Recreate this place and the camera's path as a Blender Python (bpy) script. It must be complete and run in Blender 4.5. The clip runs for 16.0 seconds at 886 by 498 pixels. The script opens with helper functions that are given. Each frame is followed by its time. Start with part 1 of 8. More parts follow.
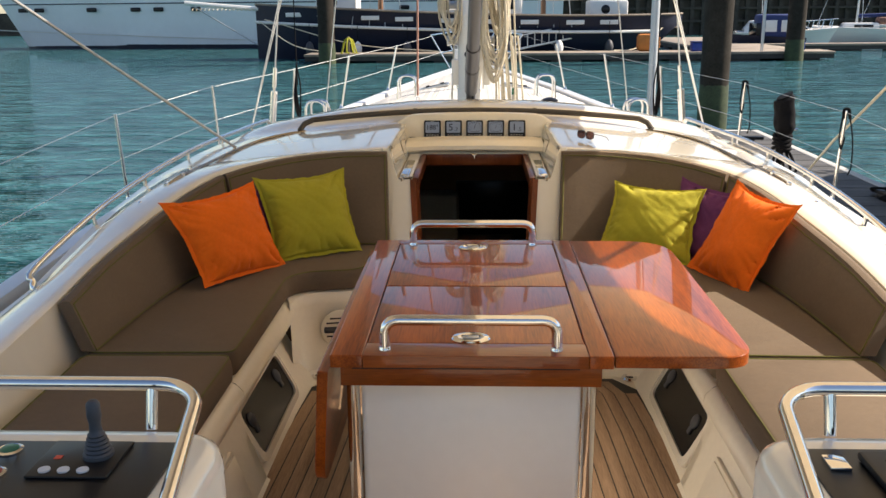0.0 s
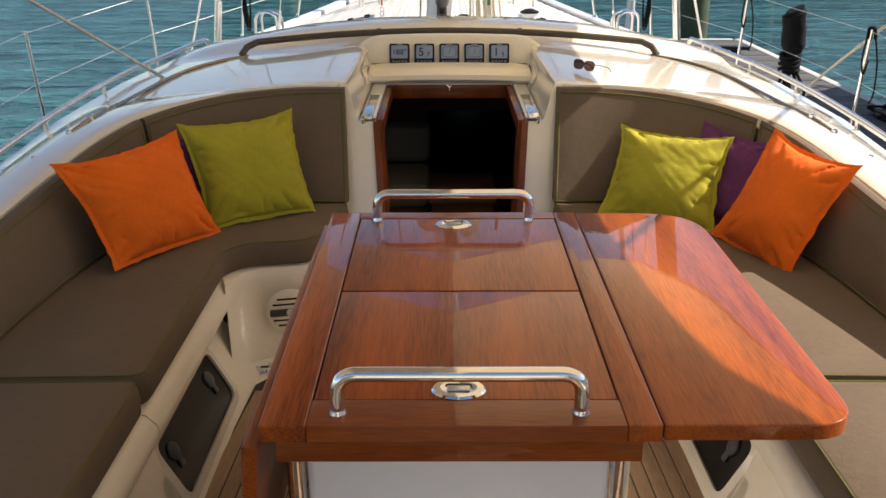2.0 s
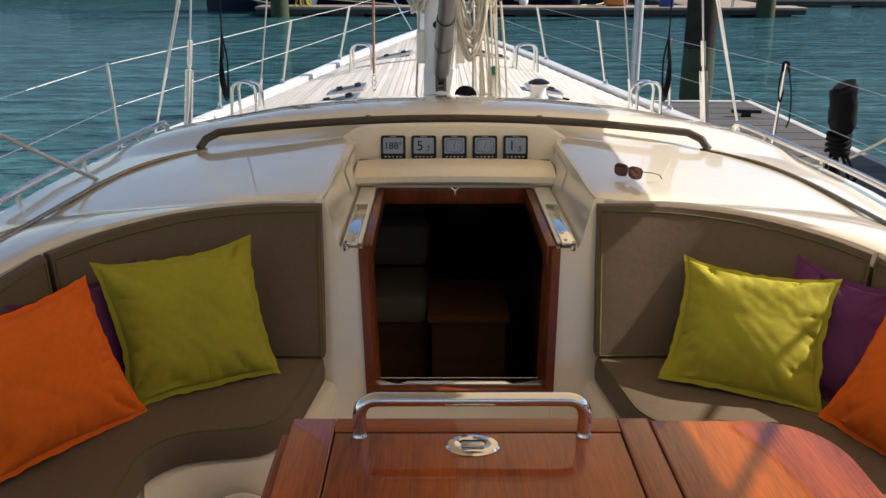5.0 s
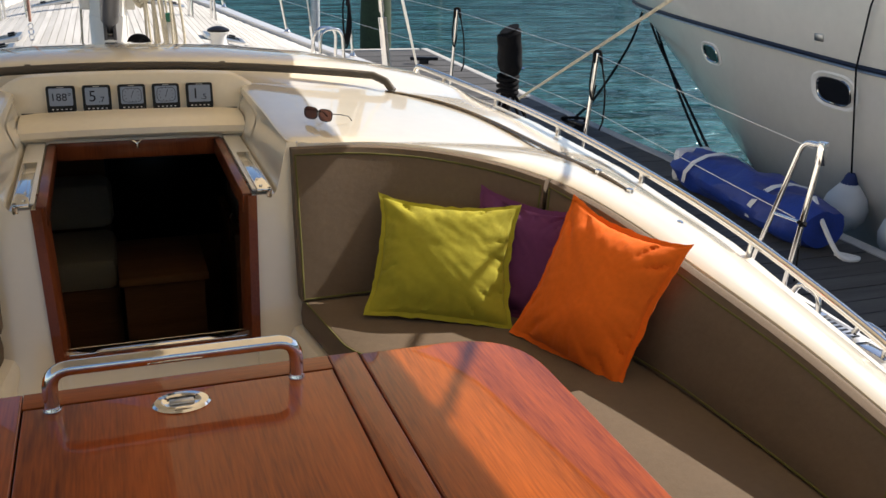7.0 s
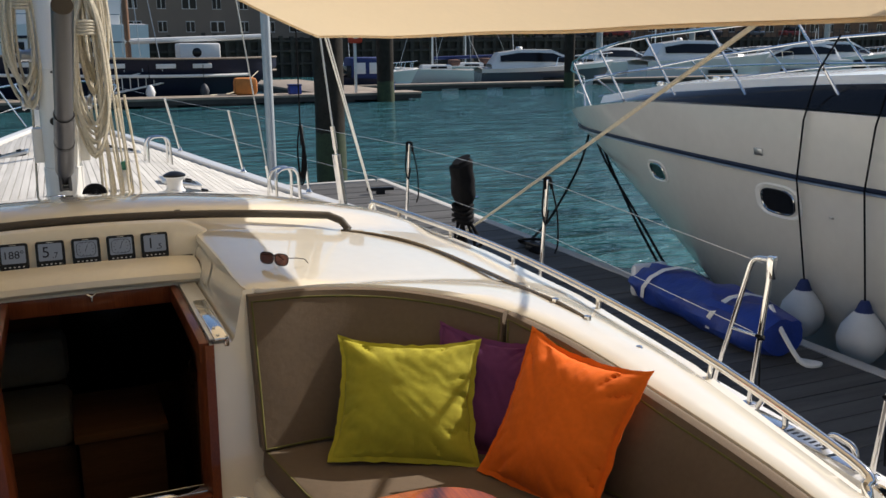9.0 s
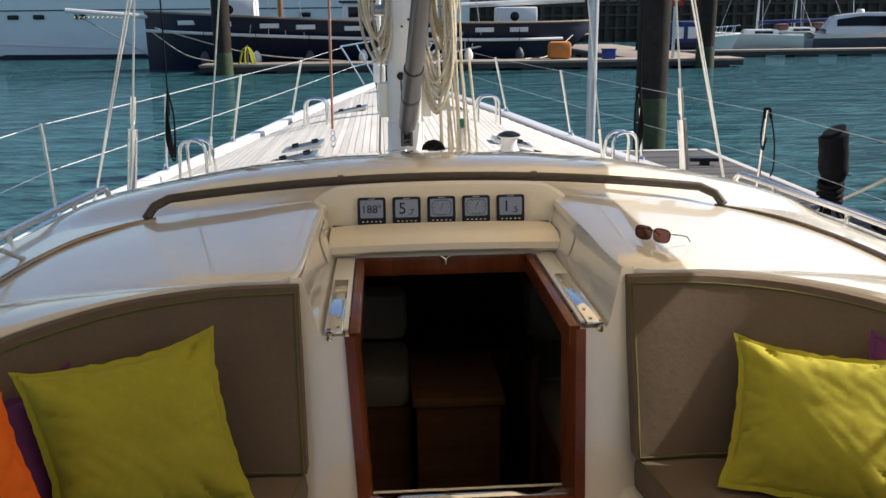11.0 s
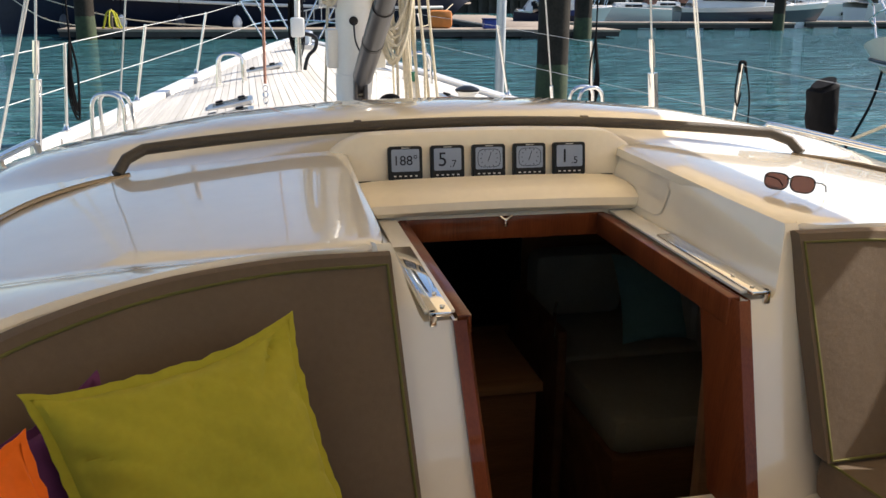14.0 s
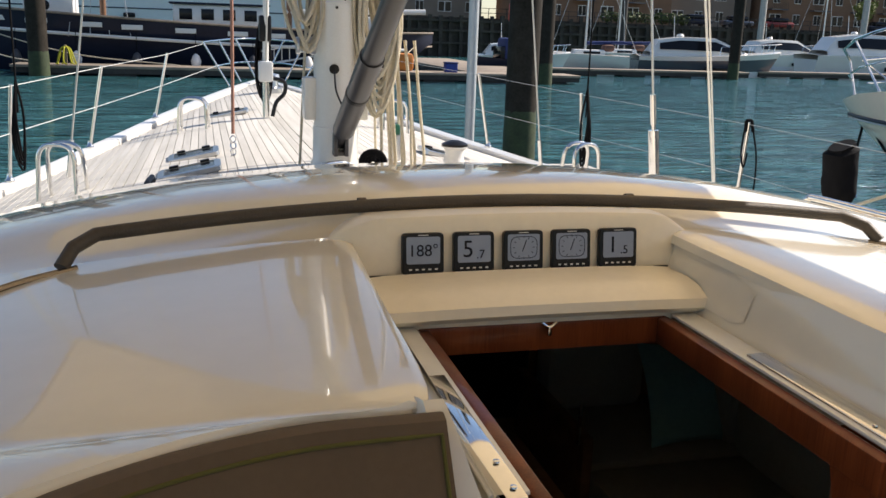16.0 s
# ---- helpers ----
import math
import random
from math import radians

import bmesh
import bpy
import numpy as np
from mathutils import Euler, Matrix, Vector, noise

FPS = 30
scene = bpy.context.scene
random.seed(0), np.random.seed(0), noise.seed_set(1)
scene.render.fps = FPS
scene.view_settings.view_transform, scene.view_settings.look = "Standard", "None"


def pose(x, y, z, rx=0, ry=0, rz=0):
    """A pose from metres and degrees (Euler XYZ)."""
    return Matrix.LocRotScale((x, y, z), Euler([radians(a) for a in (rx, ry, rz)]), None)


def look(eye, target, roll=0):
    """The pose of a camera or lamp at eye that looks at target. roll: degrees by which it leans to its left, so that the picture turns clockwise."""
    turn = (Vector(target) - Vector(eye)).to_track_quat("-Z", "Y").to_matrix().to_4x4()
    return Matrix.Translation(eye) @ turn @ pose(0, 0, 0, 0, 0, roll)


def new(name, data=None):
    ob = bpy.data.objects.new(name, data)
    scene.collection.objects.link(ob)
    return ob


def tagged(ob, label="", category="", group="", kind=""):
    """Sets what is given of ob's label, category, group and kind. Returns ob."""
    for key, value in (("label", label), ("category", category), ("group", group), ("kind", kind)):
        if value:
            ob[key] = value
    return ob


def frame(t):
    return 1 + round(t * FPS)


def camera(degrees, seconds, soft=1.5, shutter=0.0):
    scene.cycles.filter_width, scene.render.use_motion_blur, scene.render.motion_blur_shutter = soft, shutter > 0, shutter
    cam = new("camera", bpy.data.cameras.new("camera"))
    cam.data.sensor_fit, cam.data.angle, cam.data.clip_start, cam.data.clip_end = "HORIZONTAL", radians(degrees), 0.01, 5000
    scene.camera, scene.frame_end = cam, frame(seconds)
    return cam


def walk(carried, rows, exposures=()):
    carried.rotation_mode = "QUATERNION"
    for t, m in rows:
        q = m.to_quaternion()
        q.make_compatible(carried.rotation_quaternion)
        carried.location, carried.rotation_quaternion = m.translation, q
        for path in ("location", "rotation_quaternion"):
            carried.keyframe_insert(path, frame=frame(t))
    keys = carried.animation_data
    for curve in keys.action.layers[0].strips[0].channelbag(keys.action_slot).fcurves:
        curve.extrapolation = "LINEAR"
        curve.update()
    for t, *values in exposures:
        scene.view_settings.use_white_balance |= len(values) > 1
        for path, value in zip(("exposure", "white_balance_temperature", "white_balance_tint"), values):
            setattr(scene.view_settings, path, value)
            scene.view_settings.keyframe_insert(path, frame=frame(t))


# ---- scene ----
cam = camera(52.9, 16.0)
PATH = [
    (0, (0.02, -0.508, 1.802), (-0.057, 1.422, 1.283), -0.5),
    (0.5, (-0.024, -0.293, 1.812), (-0.082, 1.614, 1.213), -0.9),
    (1, (-0.082, -0.097, 1.829), (-0.112, 1.791, 1.169), -1.1),
    (1.5, (-0.042, 0.171, 1.812), (-0.105, 2.035, 1.091), -1.2),
    (2, (-0.033, 0.374, 1.823), (-0.035, 2.239, 1.1), -0.1),
    (2.5, (-0.081, 0.587, 1.864), (0.058, 2.484, 1.248), -0.0),
    (3, (-0.106, 0.751, 1.861), (0.05, 2.662, 1.293), 0.2),
    (5.5, (-0.079, 1.498, 1.86), (-0.082, 3.383, 1.193), 0.1),
    (6, (-0.094, 1.499, 1.824), (-0.012, 3.344, 1.058), 1.0),
    (6.5, (-0.1, 1.479, 1.821), (0.221, 3.301, 1.061), 1.7),
    (7, (-0.086, 1.459, 1.822), (0.583, 3.207, 1.118), 2.3),
    (7.5, (-0.033, 1.431, 1.815), (0.931, 3.059, 1.168), 1.9),
    (8, (-0.008, 1.436, 1.821), (1.046, 3.022, 1.211), 0.5),
    (8.5, (-0.023, 1.444, 1.848), (0.946, 3.12, 1.343), -0.5),
    (9, (-0.064, 1.464, 1.871), (0.705, 3.257, 1.432), -0.4),
    (9.5, (-0.095, 1.571, 1.872), (0.379, 3.459, 1.413), -0.3),
    (10, (-0.106, 1.689, 1.881), (0.019, 3.621, 1.379), -0.6),
    (12.5, (-0.596, 2.335, 1.599), (-0.397, 4.259, 1.089), -0.6),
    (13, (-0.712, 2.381, 1.591), (-0.374, 4.272, 1.034), 0.4),
    (13.5, (-0.792, 2.48, 1.579), (-0.357, 4.339, 0.983), 0.6),
    (14, (-0.787, 2.686, 1.582), (-0.378, 4.56, 1.018), 0.6),
    (14.5, (-0.75, 2.866, 1.586), (-0.31, 4.737, 1.032), 1.8),
    (15, (-0.776, 2.999, 1.58), (-0.244, 4.853, 1.05), 2.9),
    (15.5, (-0.836, 3.174, 1.603), (-0.267, 5.03, 1.12), 2.5),
    (16, (-0.85, 3.301, 1.605), (-0.341, 5.176, 1.13), 1.9),
]
walk(cam, [(t, look(eye, target, roll)) for t, eye, target, roll in PATH],
     [(0, 1.02, 6850, 14), (2.0, 0.92, 6650, 14), (5.5, 0.52, 6500, 14), (7.0, 0.55, 6400, 13), (8.0, 0.20, 6400, 13), (10.0, 0.40, 6300, 13), (12.5, 0.87, 6500, 14), (14.5, 0.97, 6550, 14), (16.0, 0.64, 6600, 14)])

# ---------- light ----------
SUN_DIR = Vector((1.28, 0.25, 1.0)).normalized()
SUN_EL = math.asin(SUN_DIR.z)
SUN_AZ = math.atan2(SUN_DIR.x, SUN_DIR.y)
world = bpy.data.worlds.new("world")
scene.world = world
world.use_nodes = True
wn = world.node_tree.nodes
sky = wn.new("ShaderNodeTexSky")
sky.sky_type = "NISHITA"
sky.sun_disc = False
sky.sun_elevation = SUN_EL
sky.sun_rotation = SUN_AZ
sky.dust_density = 0.5
sky.ozone_density = 2.0
wn["Background"].inputs[1].default_value = 0.09
world.node_tree.links.new(sky.outputs[0], wn["Background"].inputs[0])
sun = new("sun", bpy.data.lights.new("sun", "SUN"))
sun.data.energy = 5.0
sun.data.angle = radians(0.55)
sun.data.color = (1.0, 0.93, 0.82)
sun.matrix_world = look(SUN_DIR * 40, (0, 0, 0))

# ---------- materials ----------


def mat(name, col, rough=0.5, metal=0.0, var=0.12, scale=6.0, fine=90.0, bump=0.0, bump_scale=120.0,
        coat=0.0, stretch=(1, 1, 1), random_amt=0.0, second=None, rough_var=0.08, spec=0.5, trans=0.0):
    m = bpy.data.materials.new(name)
    m.use_nodes = True
    nt = m.node_tree
    n, l = nt.nodes, nt.links
    b = n["Principled BSDF"]
    b.inputs["Roughness"].default_value = rough
    b.inputs["Metallic"].default_value = metal
    b.inputs["Coat Weight"].default_value = coat
    b.inputs["Coat Roughness"].default_value = 0.03
    b.inputs["Specular IOR Level"].default_value = spec
    b.inputs["Transmission Weight"].default_value = trans
    tc = n.new("ShaderNodeTexCoord")
    mp = n.new("ShaderNodeMapping")
    mp.inputs["Scale"].default_value = stretch
    l.new(tc.outputs["Object"], mp.inputs[0])
    big = n.new("ShaderNodeTexNoise")
    big.inputs["Scale"].default_value = scale
    big.inputs["Detail"].default_value = 4
    small = n.new("ShaderNodeTexNoise")
    small.inputs["Scale"].default_value = fine
    small.inputs["Detail"].default_value = 3
    l.new(mp.outputs[0], big.inputs["Vector"])
    l.new(mp.outputs[0], small.inputs["Vector"])
    mixv = n.new("ShaderNodeMix")
    mixv.inputs[0].default_value = 0.4
    l.new(big.outputs["Fac"], mixv.inputs[2])
    l.new(small.outputs["Fac"], mixv.inputs[3])
    ramp = n.new("ShaderNodeValToRGB")
    c2 = second or tuple(min(1.0, c * (1 + var)) for c in col)
    c1 = tuple(c * (1 - var) for c in col)
    ramp.color_ramp.elements[0].position, ramp.color_ramp.elements[1].position = 0.3, 0.7
    ramp.color_ramp.elements[0].color = (*c1, 1)
    ramp.color_ramp.elements[1].color = (*c2, 1)
    l.new(mixv.outputs[0], ramp.inputs[0])
    out = ramp.outputs[0]
    if random_amt:
        oi = n.new("ShaderNodeObjectInfo")
        mr = n.new("ShaderNodeMapRange")
        mr.inputs[3].default_value, mr.inputs[4].default_value = 1 - random_amt, 1 + random_amt
        l.new(oi.outputs["Random"], mr.inputs[0])
        hs = n.new("ShaderNodeHueSaturation")
        l.new(mr.outputs[0], hs.inputs["Value"])
        l.new(out, hs.inputs["Color"])
        out = hs.outputs[0]
    l.new(out, b.inputs["Base Color"])
    if rough_var:
        rr = n.new("ShaderNodeMapRange")
        rr.inputs[3].default_value, rr.inputs[4].default_value = max(0.0, rough - rough_var * rough), min(1.0, rough + rough_var * rough)
        l.new(big.outputs["Fac"], rr.inputs[0])
        l.new(rr.outputs[0], b.inputs["Roughness"])
    if bump:
        bn = n.new("ShaderNodeTexNoise")
        bn.inputs["Scale"].default_value = bump_scale
        bn.inputs["Detail"].default_value = 3
        l.new(mp.outputs[0], bn.inputs["Vector"])
        bp = n.new("ShaderNodeBump")
        bp.inputs["Strength"].default_value = bump
        bp.inputs["Distance"].default_value = 0.01
        l.new(bn.outputs["Fac"], bp.inputs["Height"])
        l.new(bp.outputs[0], b.inputs["Normal"])
    return m


def glass_mat(name, col, rough=0.02):
    m = bpy.data.materials.new(name)
    m.use_nodes = True
    b = m.node_tree.nodes["Principled BSDF"]
    b.inputs["Base Color"].default_value = (*col, 1)
    b.inputs["Roughness"].default_value = rough
    b.inputs["Transmission Weight"].default_value = 1.0
    b.inputs["IOR"].default_value = 1.1
    return m


def fabric_mat(name, col, weave=900.0, var=0.10, bump=0.35):
    m = mat(name, col, rough=0.85, var=var, scale=5, fine=60, bump=0.12, bump_scale=35, spec=0.2)
    nt = m.node_tree
    n, l = nt.nodes, nt.links
    tc = n.new("ShaderNodeTexCoord")
    wv = n.new("ShaderNodeTexNoise")
    wv.inputs["Scale"].default_value = weave
    l.new(tc.outputs["Object"], wv.inputs["Vector"])
    bp = n.new("ShaderNodeBump")
    bp.inputs["Strength"].default_value = bump
    bp.inputs["Distance"].default_value = 0.002
    l.new(wv.outputs["Fac"], bp.inputs["Height"])
    b = n["Principled BSDF"]
    old = b.inputs["Normal"].links[0].from_socket
    l.new(old, bp.inputs["Normal"])
    l.new(bp.outputs[0], b.inputs["Normal"])
    b.inputs["Sheen Weight"].default_value = 0.04
    return m


def wood_mat(name, dark, light, along="y", rough=0.15, coat=1.0, rings=9.0, random_amt=0.0, bump=0.02, fine=260.0):
    """Long grain along one axis: stretched noise for pores and a bent wave for the figure."""
    m = bpy.data.materials.new(name)
    m.use_nodes = True
    nt = m.node_tree
    n, l = nt.nodes, nt.links
    b = n["Principled BSDF"]
    b.inputs["Roughness"].default_value = rough
    b.inputs["Coat Weight"].default_value = coat * 0.85
    b.inputs["Coat Roughness"].default_value = 0.02
    b.inputs["Coat IOR"].default_value = 1.37
    b.inputs["Specular IOR Level"].default_value = 0.08 if coat else 0.4
    tc = n.new("ShaderNodeTexCoord")
    mp = n.new("ShaderNodeMapping")
    k = 0.06
    mp.inputs["Scale"].default_value = {"y": (1, k, 1), "x": (k, 1, 1), "z": (1, 1, k)}[along]
    oi = n.new("ShaderNodeObjectInfo")
    sh = n.new("ShaderNodeVectorMath")
    sh.operation = "SCALE"
    sh.inputs[0].default_value = (3.1, 7.3, 5.7)
    l.new(oi.outputs["Random"], sh.inputs["Scale"])
    ad = n.new("ShaderNodeVectorMath")
    l.new(tc.outputs["Object"], ad.inputs[0])
    l.new(sh.outputs[0], ad.inputs[1])
    l.new(ad.outputs[0], mp.inputs[0])
    fig = n.new("ShaderNodeTexNoise")
    fig.inputs["Scale"].default_value = rings
    fig.inputs["Detail"].default_value = 6
    fig.inputs["Distortion"].default_value = 0.6
    l.new(mp.outputs[0], fig.inputs["Vector"])
    por = n.new("ShaderNodeTexNoise")
    por.inputs["Scale"].default_value = fine
    por.inputs["Detail"].default_value = 2
    l.new(mp.outputs[0], por.inputs["Vector"])
    mx = n.new("ShaderNodeMix")
    mx.inputs[0].default_value = 0.35
    l.new(fig.outputs["Fac"], mx.inputs[2])
    l.new(por.outputs["Fac"], mx.inputs[3])
    ramp = n.new("ShaderNodeValToRGB")
    ramp.color_ramp.elements[0].position, ramp.color_ramp.elements[1].position = 0.34, 0.64
    ramp.color_ramp.elements[0].color = (*dark, 1)
    ramp.color_ramp.elements[1].color = (*light, 1)
    l.new(mx.outputs[0], ramp.inputs[0])
    out = ramp.outputs[0]
    if random_amt:
        mr = n.new("ShaderNodeMapRange")
        mr.inputs[3].default_value, mr.inputs[4].default_value = 1 - random_amt, 1 + random_amt
        l.new(oi.outputs["Random"], mr.inputs[0])
        hs = n.new("ShaderNodeHueSaturation")
        l.new(mr.outputs[0], hs.inputs["Value"])
        l.new(out, hs.inputs["Color"])
        out = hs.outputs[0]
    l.new(out, b.inputs["Base Color"])
    bp = n.new("ShaderNodeBump")
    bp.inputs["Strength"].default_value = bump
    bp.inputs["Distance"].default_value = 0.004
    l.new(por.outputs["Fac"], bp.inputs["Height"])
    l.new(bp.outputs[0], b.inputs["Normal"])
    return m


GELCOAT = mat("gelcoat", (0.74, 0.69, 0.58), rough=0.22, var=0.04, scale=2.2, fine=14, coat=1.0, bump=0.006, bump_scale=9)
GELCOAT_MATT = mat("gelcoat_nonslip", (0.80, 0.73, 0.59), rough=0.42, var=0.05, scale=3, fine=40, coat=0.15, bump=0.05, bump_scale=260)
HULL_WHITE = mat("hull_white", (0.80, 0.775, 0.72), rough=0.25, var=0.03, scale=1.2, fine=9, coat=0.6)
IVORY = mat("ivory_hull_paint", (0.64, 0.61, 0.545), rough=0.25, var=0.05, scale=1.0, fine=9, coat=0.6)
HULL_GREY = mat("hull_light_grey", (0.78, 0.80, 0.82), rough=0.25, var=0.04, scale=0.3, fine=2, coat=0.5)
NAVY = mat("navy_paint", (0.012, 0.017, 0.036), rough=0.45, var=0.25, scale=0.5, fine=5, coat=0.08, spec=0.25)
DARK_GREY_PAINT = mat("slate_paint", (0.07, 0.08, 0.10), rough=0.25, var=0.1, scale=0.5, coat=0.6)
TABLE_WOOD = wood_mat("varnished_teak", (0.108, 0.018, 0.003), (0.37, 0.080, 0.008), "y", rough=0.3, rings=7.0, fine=180.0)
TABLE_WOOD_X = wood_mat("varnished_teak_cross", (0.14, 0.028, 0.005), (0.31, 0.076, 0.011), "x", rough=0.3)
TABLE_WOOD_Z = wood_mat("varnished_teak_upright", (0.12, 0.028, 0.007), (0.26, 0.065, 0.015), "z", rough=0.2)
FRAME_WOOD = wood_mat("frame_teak", (0.10, 0.026, 0.010), (0.19, 0.052, 0.018), "z", rough=0.3, coat=0.6)
PEDESTAL = mat("pale_moulding", (0.85, 0.82, 0.75), rough=0.35, var=0.03, scale=2, fine=20, coat=0.3)
SOLE_TEAK = wood_mat("worn_teak", (0.22, 0.135, 0.078), (0.45, 0.30, 0.19), "y", rough=0.6, coat=0.0, random_amt=0.16, bump=0.2)
DECK_TEAK = wood_mat("silvered_teak", (0.50, 0.47, 0.41), (0.69, 0.655, 0.59), "y", rough=0.7, coat=0.0, random_amt=0.10, bump=0.15)
DECK_CAULK = mat("grey_caulk", (0.19, 0.172, 0.155), rough=0.7, var=0.2)
CAULK = mat("black_caulk", (0.02, 0.02, 0.02), rough=0.6, var=0.3)
TAUPE = fabric_mat("taupe_canvas", (0.130, 0.094, 0.062))
PIPING = fabric_mat("olive_piping", (0.115, 0.108, 0.03))
LIME = fabric_mat("lime_cotton", (0.345, 0.31, 0.024), bump=0.25)
ORANGE = fabric_mat("orange_cotton", (0.78, 0.14, 0.008), bump=0.25)
PURPLE = fabric_mat("purple_cotton", (0.13, 0.035, 0.11), bump=0.25)
STEEL = mat("polished_steel", (0.75, 0.74, 0.72), rough=0.07, metal=1.0, var=0.05, scale=4, fine=50)
STEEL_DULL = mat("brushed_steel", (0.55, 0.55, 0.55), rough=0.3, metal=1.0, var=0.1)
BLACK = mat("black_plastic", (0.010, 0.010, 0.011), rough=0.35, var=0.3, spec=0.25)
BLACK_ROPE = mat("black_rope", (0.0045, 0.0045, 0.0055), rough=0.85, var=0.4, scale=30, bump=0.4, bump_scale=160, spec=0.15)
LEATHER = mat("dark_leather", (0.055, 0.045, 0.035), rough=0.55, var=0.2, scale=20, bump=0.25, bump_scale=180)
GREY_TUBE = mat("dark_grey_anodised", (0.045, 0.045, 0.05), rough=0.35, var=0.15, metal=0.3)
GREY_RUBBER = mat("grey_rubber", (0.05, 0.053, 0.06), rough=0.6, var=0.15)
MAST_WHITE = mat("mast_paint", (0.72, 0.71, 0.67), rough=0.3, var=0.06, scale=3, coat=0.4)
ROPE = mat("cream_rope", (0.62, 0.55, 0.41), rough=0.9, var=0.18, scale=40, bump=0.8, bump_scale=220)
ROPE_RED = mat("faded_red_rope", (0.42, 0.22, 0.16), rough=0.9, var=0.2, scale=60, bump=0.8, bump_scale=220)
TRACK = mat("bronzed_steel", (0.22, 0.19, 0.16), rough=0.22, metal=0.8, var=0.15, scale=4, fine=50)
WIRE = mat("steel_wire", (0.52, 0.52, 0.50), rough=0.35, metal=0.7, var=0.1)
CANVAS = mat("cream_awning_canvas", (0.74, 0.60, 0.40), rough=0.8, var=0.05, scale=1.5, fine=30, bump=0.15, bump_scale=8)
_n, _l = CANVAS.node_tree.nodes, CANVAS.node_tree.links
_tr = _n.new("ShaderNodeBsdfTranslucent")
_tr.inputs[0].default_value = (0.80, 0.64, 0.42, 1)
_ms = _n.new("ShaderNodeMixShader")
_ms.inputs[0].default_value = 0.32
_l.new(_n["Principled BSDF"].outputs[0], _ms.inputs[1])
_l.new(_tr.outputs[0], _ms.inputs[2])
_l.new(_ms.outputs[0], _n["Material Output"].inputs[0])
SCREEN = mat("lcd_screen", (0.23, 0.27, 0.36), rough=0.2, var=0.04, scale=30)
INK = mat("dark_ink", (0.012, 0.013, 0.02), rough=0.8, var=0.1, spec=0.15)
PALE_INK = mat("pale_print", (0.6, 0.6, 0.6), rough=0.6, var=0.05)
LENS = glass_mat("brown_lens", (0.13, 0.06, 0.045))
SMOKE = mat("smoked_acrylic", (0.007, 0.007, 0.008), rough=0.2, var=0.1, spec=0.12)
PALE_WOOD = wood_mat("saloon_table_wood", (0.20, 0.10, 0.045), (0.30, 0.16, 0.07), "x", rough=0.3, coat=0.3)
DARK_WOOD = wood_mat("cabin_wood", (0.13, 0.065, 0.032), (0.22, 0.115, 0.058), "x", rough=0.3, coat=0.3)
CABIN_SEAT = fabric_mat("grey_green_upholstery", (0.30, 0.29, 0.22))
CABIN_TEAL = fabric_mat("teal_cushion", (0.16, 0.30, 0.27))
PONTOON_WOOD = wood_mat("weathered_decking", (0.052, 0.050, 0.048), (0.098, 0.094, 0.088), "x", rough=0.8, coat=0.0, random_amt=0.2, bump=0.3)
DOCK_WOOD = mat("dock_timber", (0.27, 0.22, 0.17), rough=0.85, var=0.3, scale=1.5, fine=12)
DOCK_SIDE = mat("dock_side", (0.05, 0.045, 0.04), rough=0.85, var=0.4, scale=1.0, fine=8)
CONCRETE = mat("pale_edge", (0.45, 0.43, 0.39), rough=0.8, var=0.15, scale=4)
PILE = mat("weedy_pile", (0.028, 0.021, 0.014), rough=0.8, var=0.45, scale=2.5, fine=18, bump=0.4, bump_scale=12, second=(0.045, 0.038, 0.03), spec=0.15)
QUAY = mat("quay_timber", (0.045, 0.038, 0.03), rough=0.9, var=0.5, scale=0.6, fine=5, bump=0.3, bump_scale=4, second=(0.09, 0.075, 0.055))
BLUE_TARP = mat("blue_tarpaulin", (0.010, 0.035, 0.23), rough=0.5, var=0.3, scale=5, bump=0.9, bump_scale=11)
WHITE_PLASTIC = mat("white_vinyl", (0.72, 0.71, 0.68), rough=0.4, var=0.05, scale=5)
RED_PLASTIC = mat("red_vinyl", (0.65, 0.07, 0.03), rough=0.45, var=0.12)
GREEN_PLASTIC = mat("green_button", (0.01, 0.12, 0.07), rough=0.35, var=0.1)
DULL_RED = mat("red_button", (0.25, 0.03, 0.025), rough=0.35, var=0.1)
WINDOW = mat("dark_window", (0.010, 0.011, 0.014), rough=0.12, var=0.2, spec=0.25)
BRICK = mat("brown_brick_wall", (0.22, 0.13, 0.075), rough=0.9, var=0.2, scale=0.8, fine=12)
ROOF = mat("dark_roof_tiles", (0.10, 0.075, 0.06), rough=0.9, var=0.2, scale=0.8, fine=8)
LEAF = mat("hedge_leaf", (0.07, 0.10, 0.025), rough=0.7, var=0.4, scale=1.5, fine=12)
BLUE_TOP = mat("blue_canopy", (0.015, 0.03, 0.12), rough=0.7, var=0.2)
YELLOW_ROPE = mat("yellow_rope", (0.40, 0.38, 0.03), rough=0.9, var=0.2, scale=30)

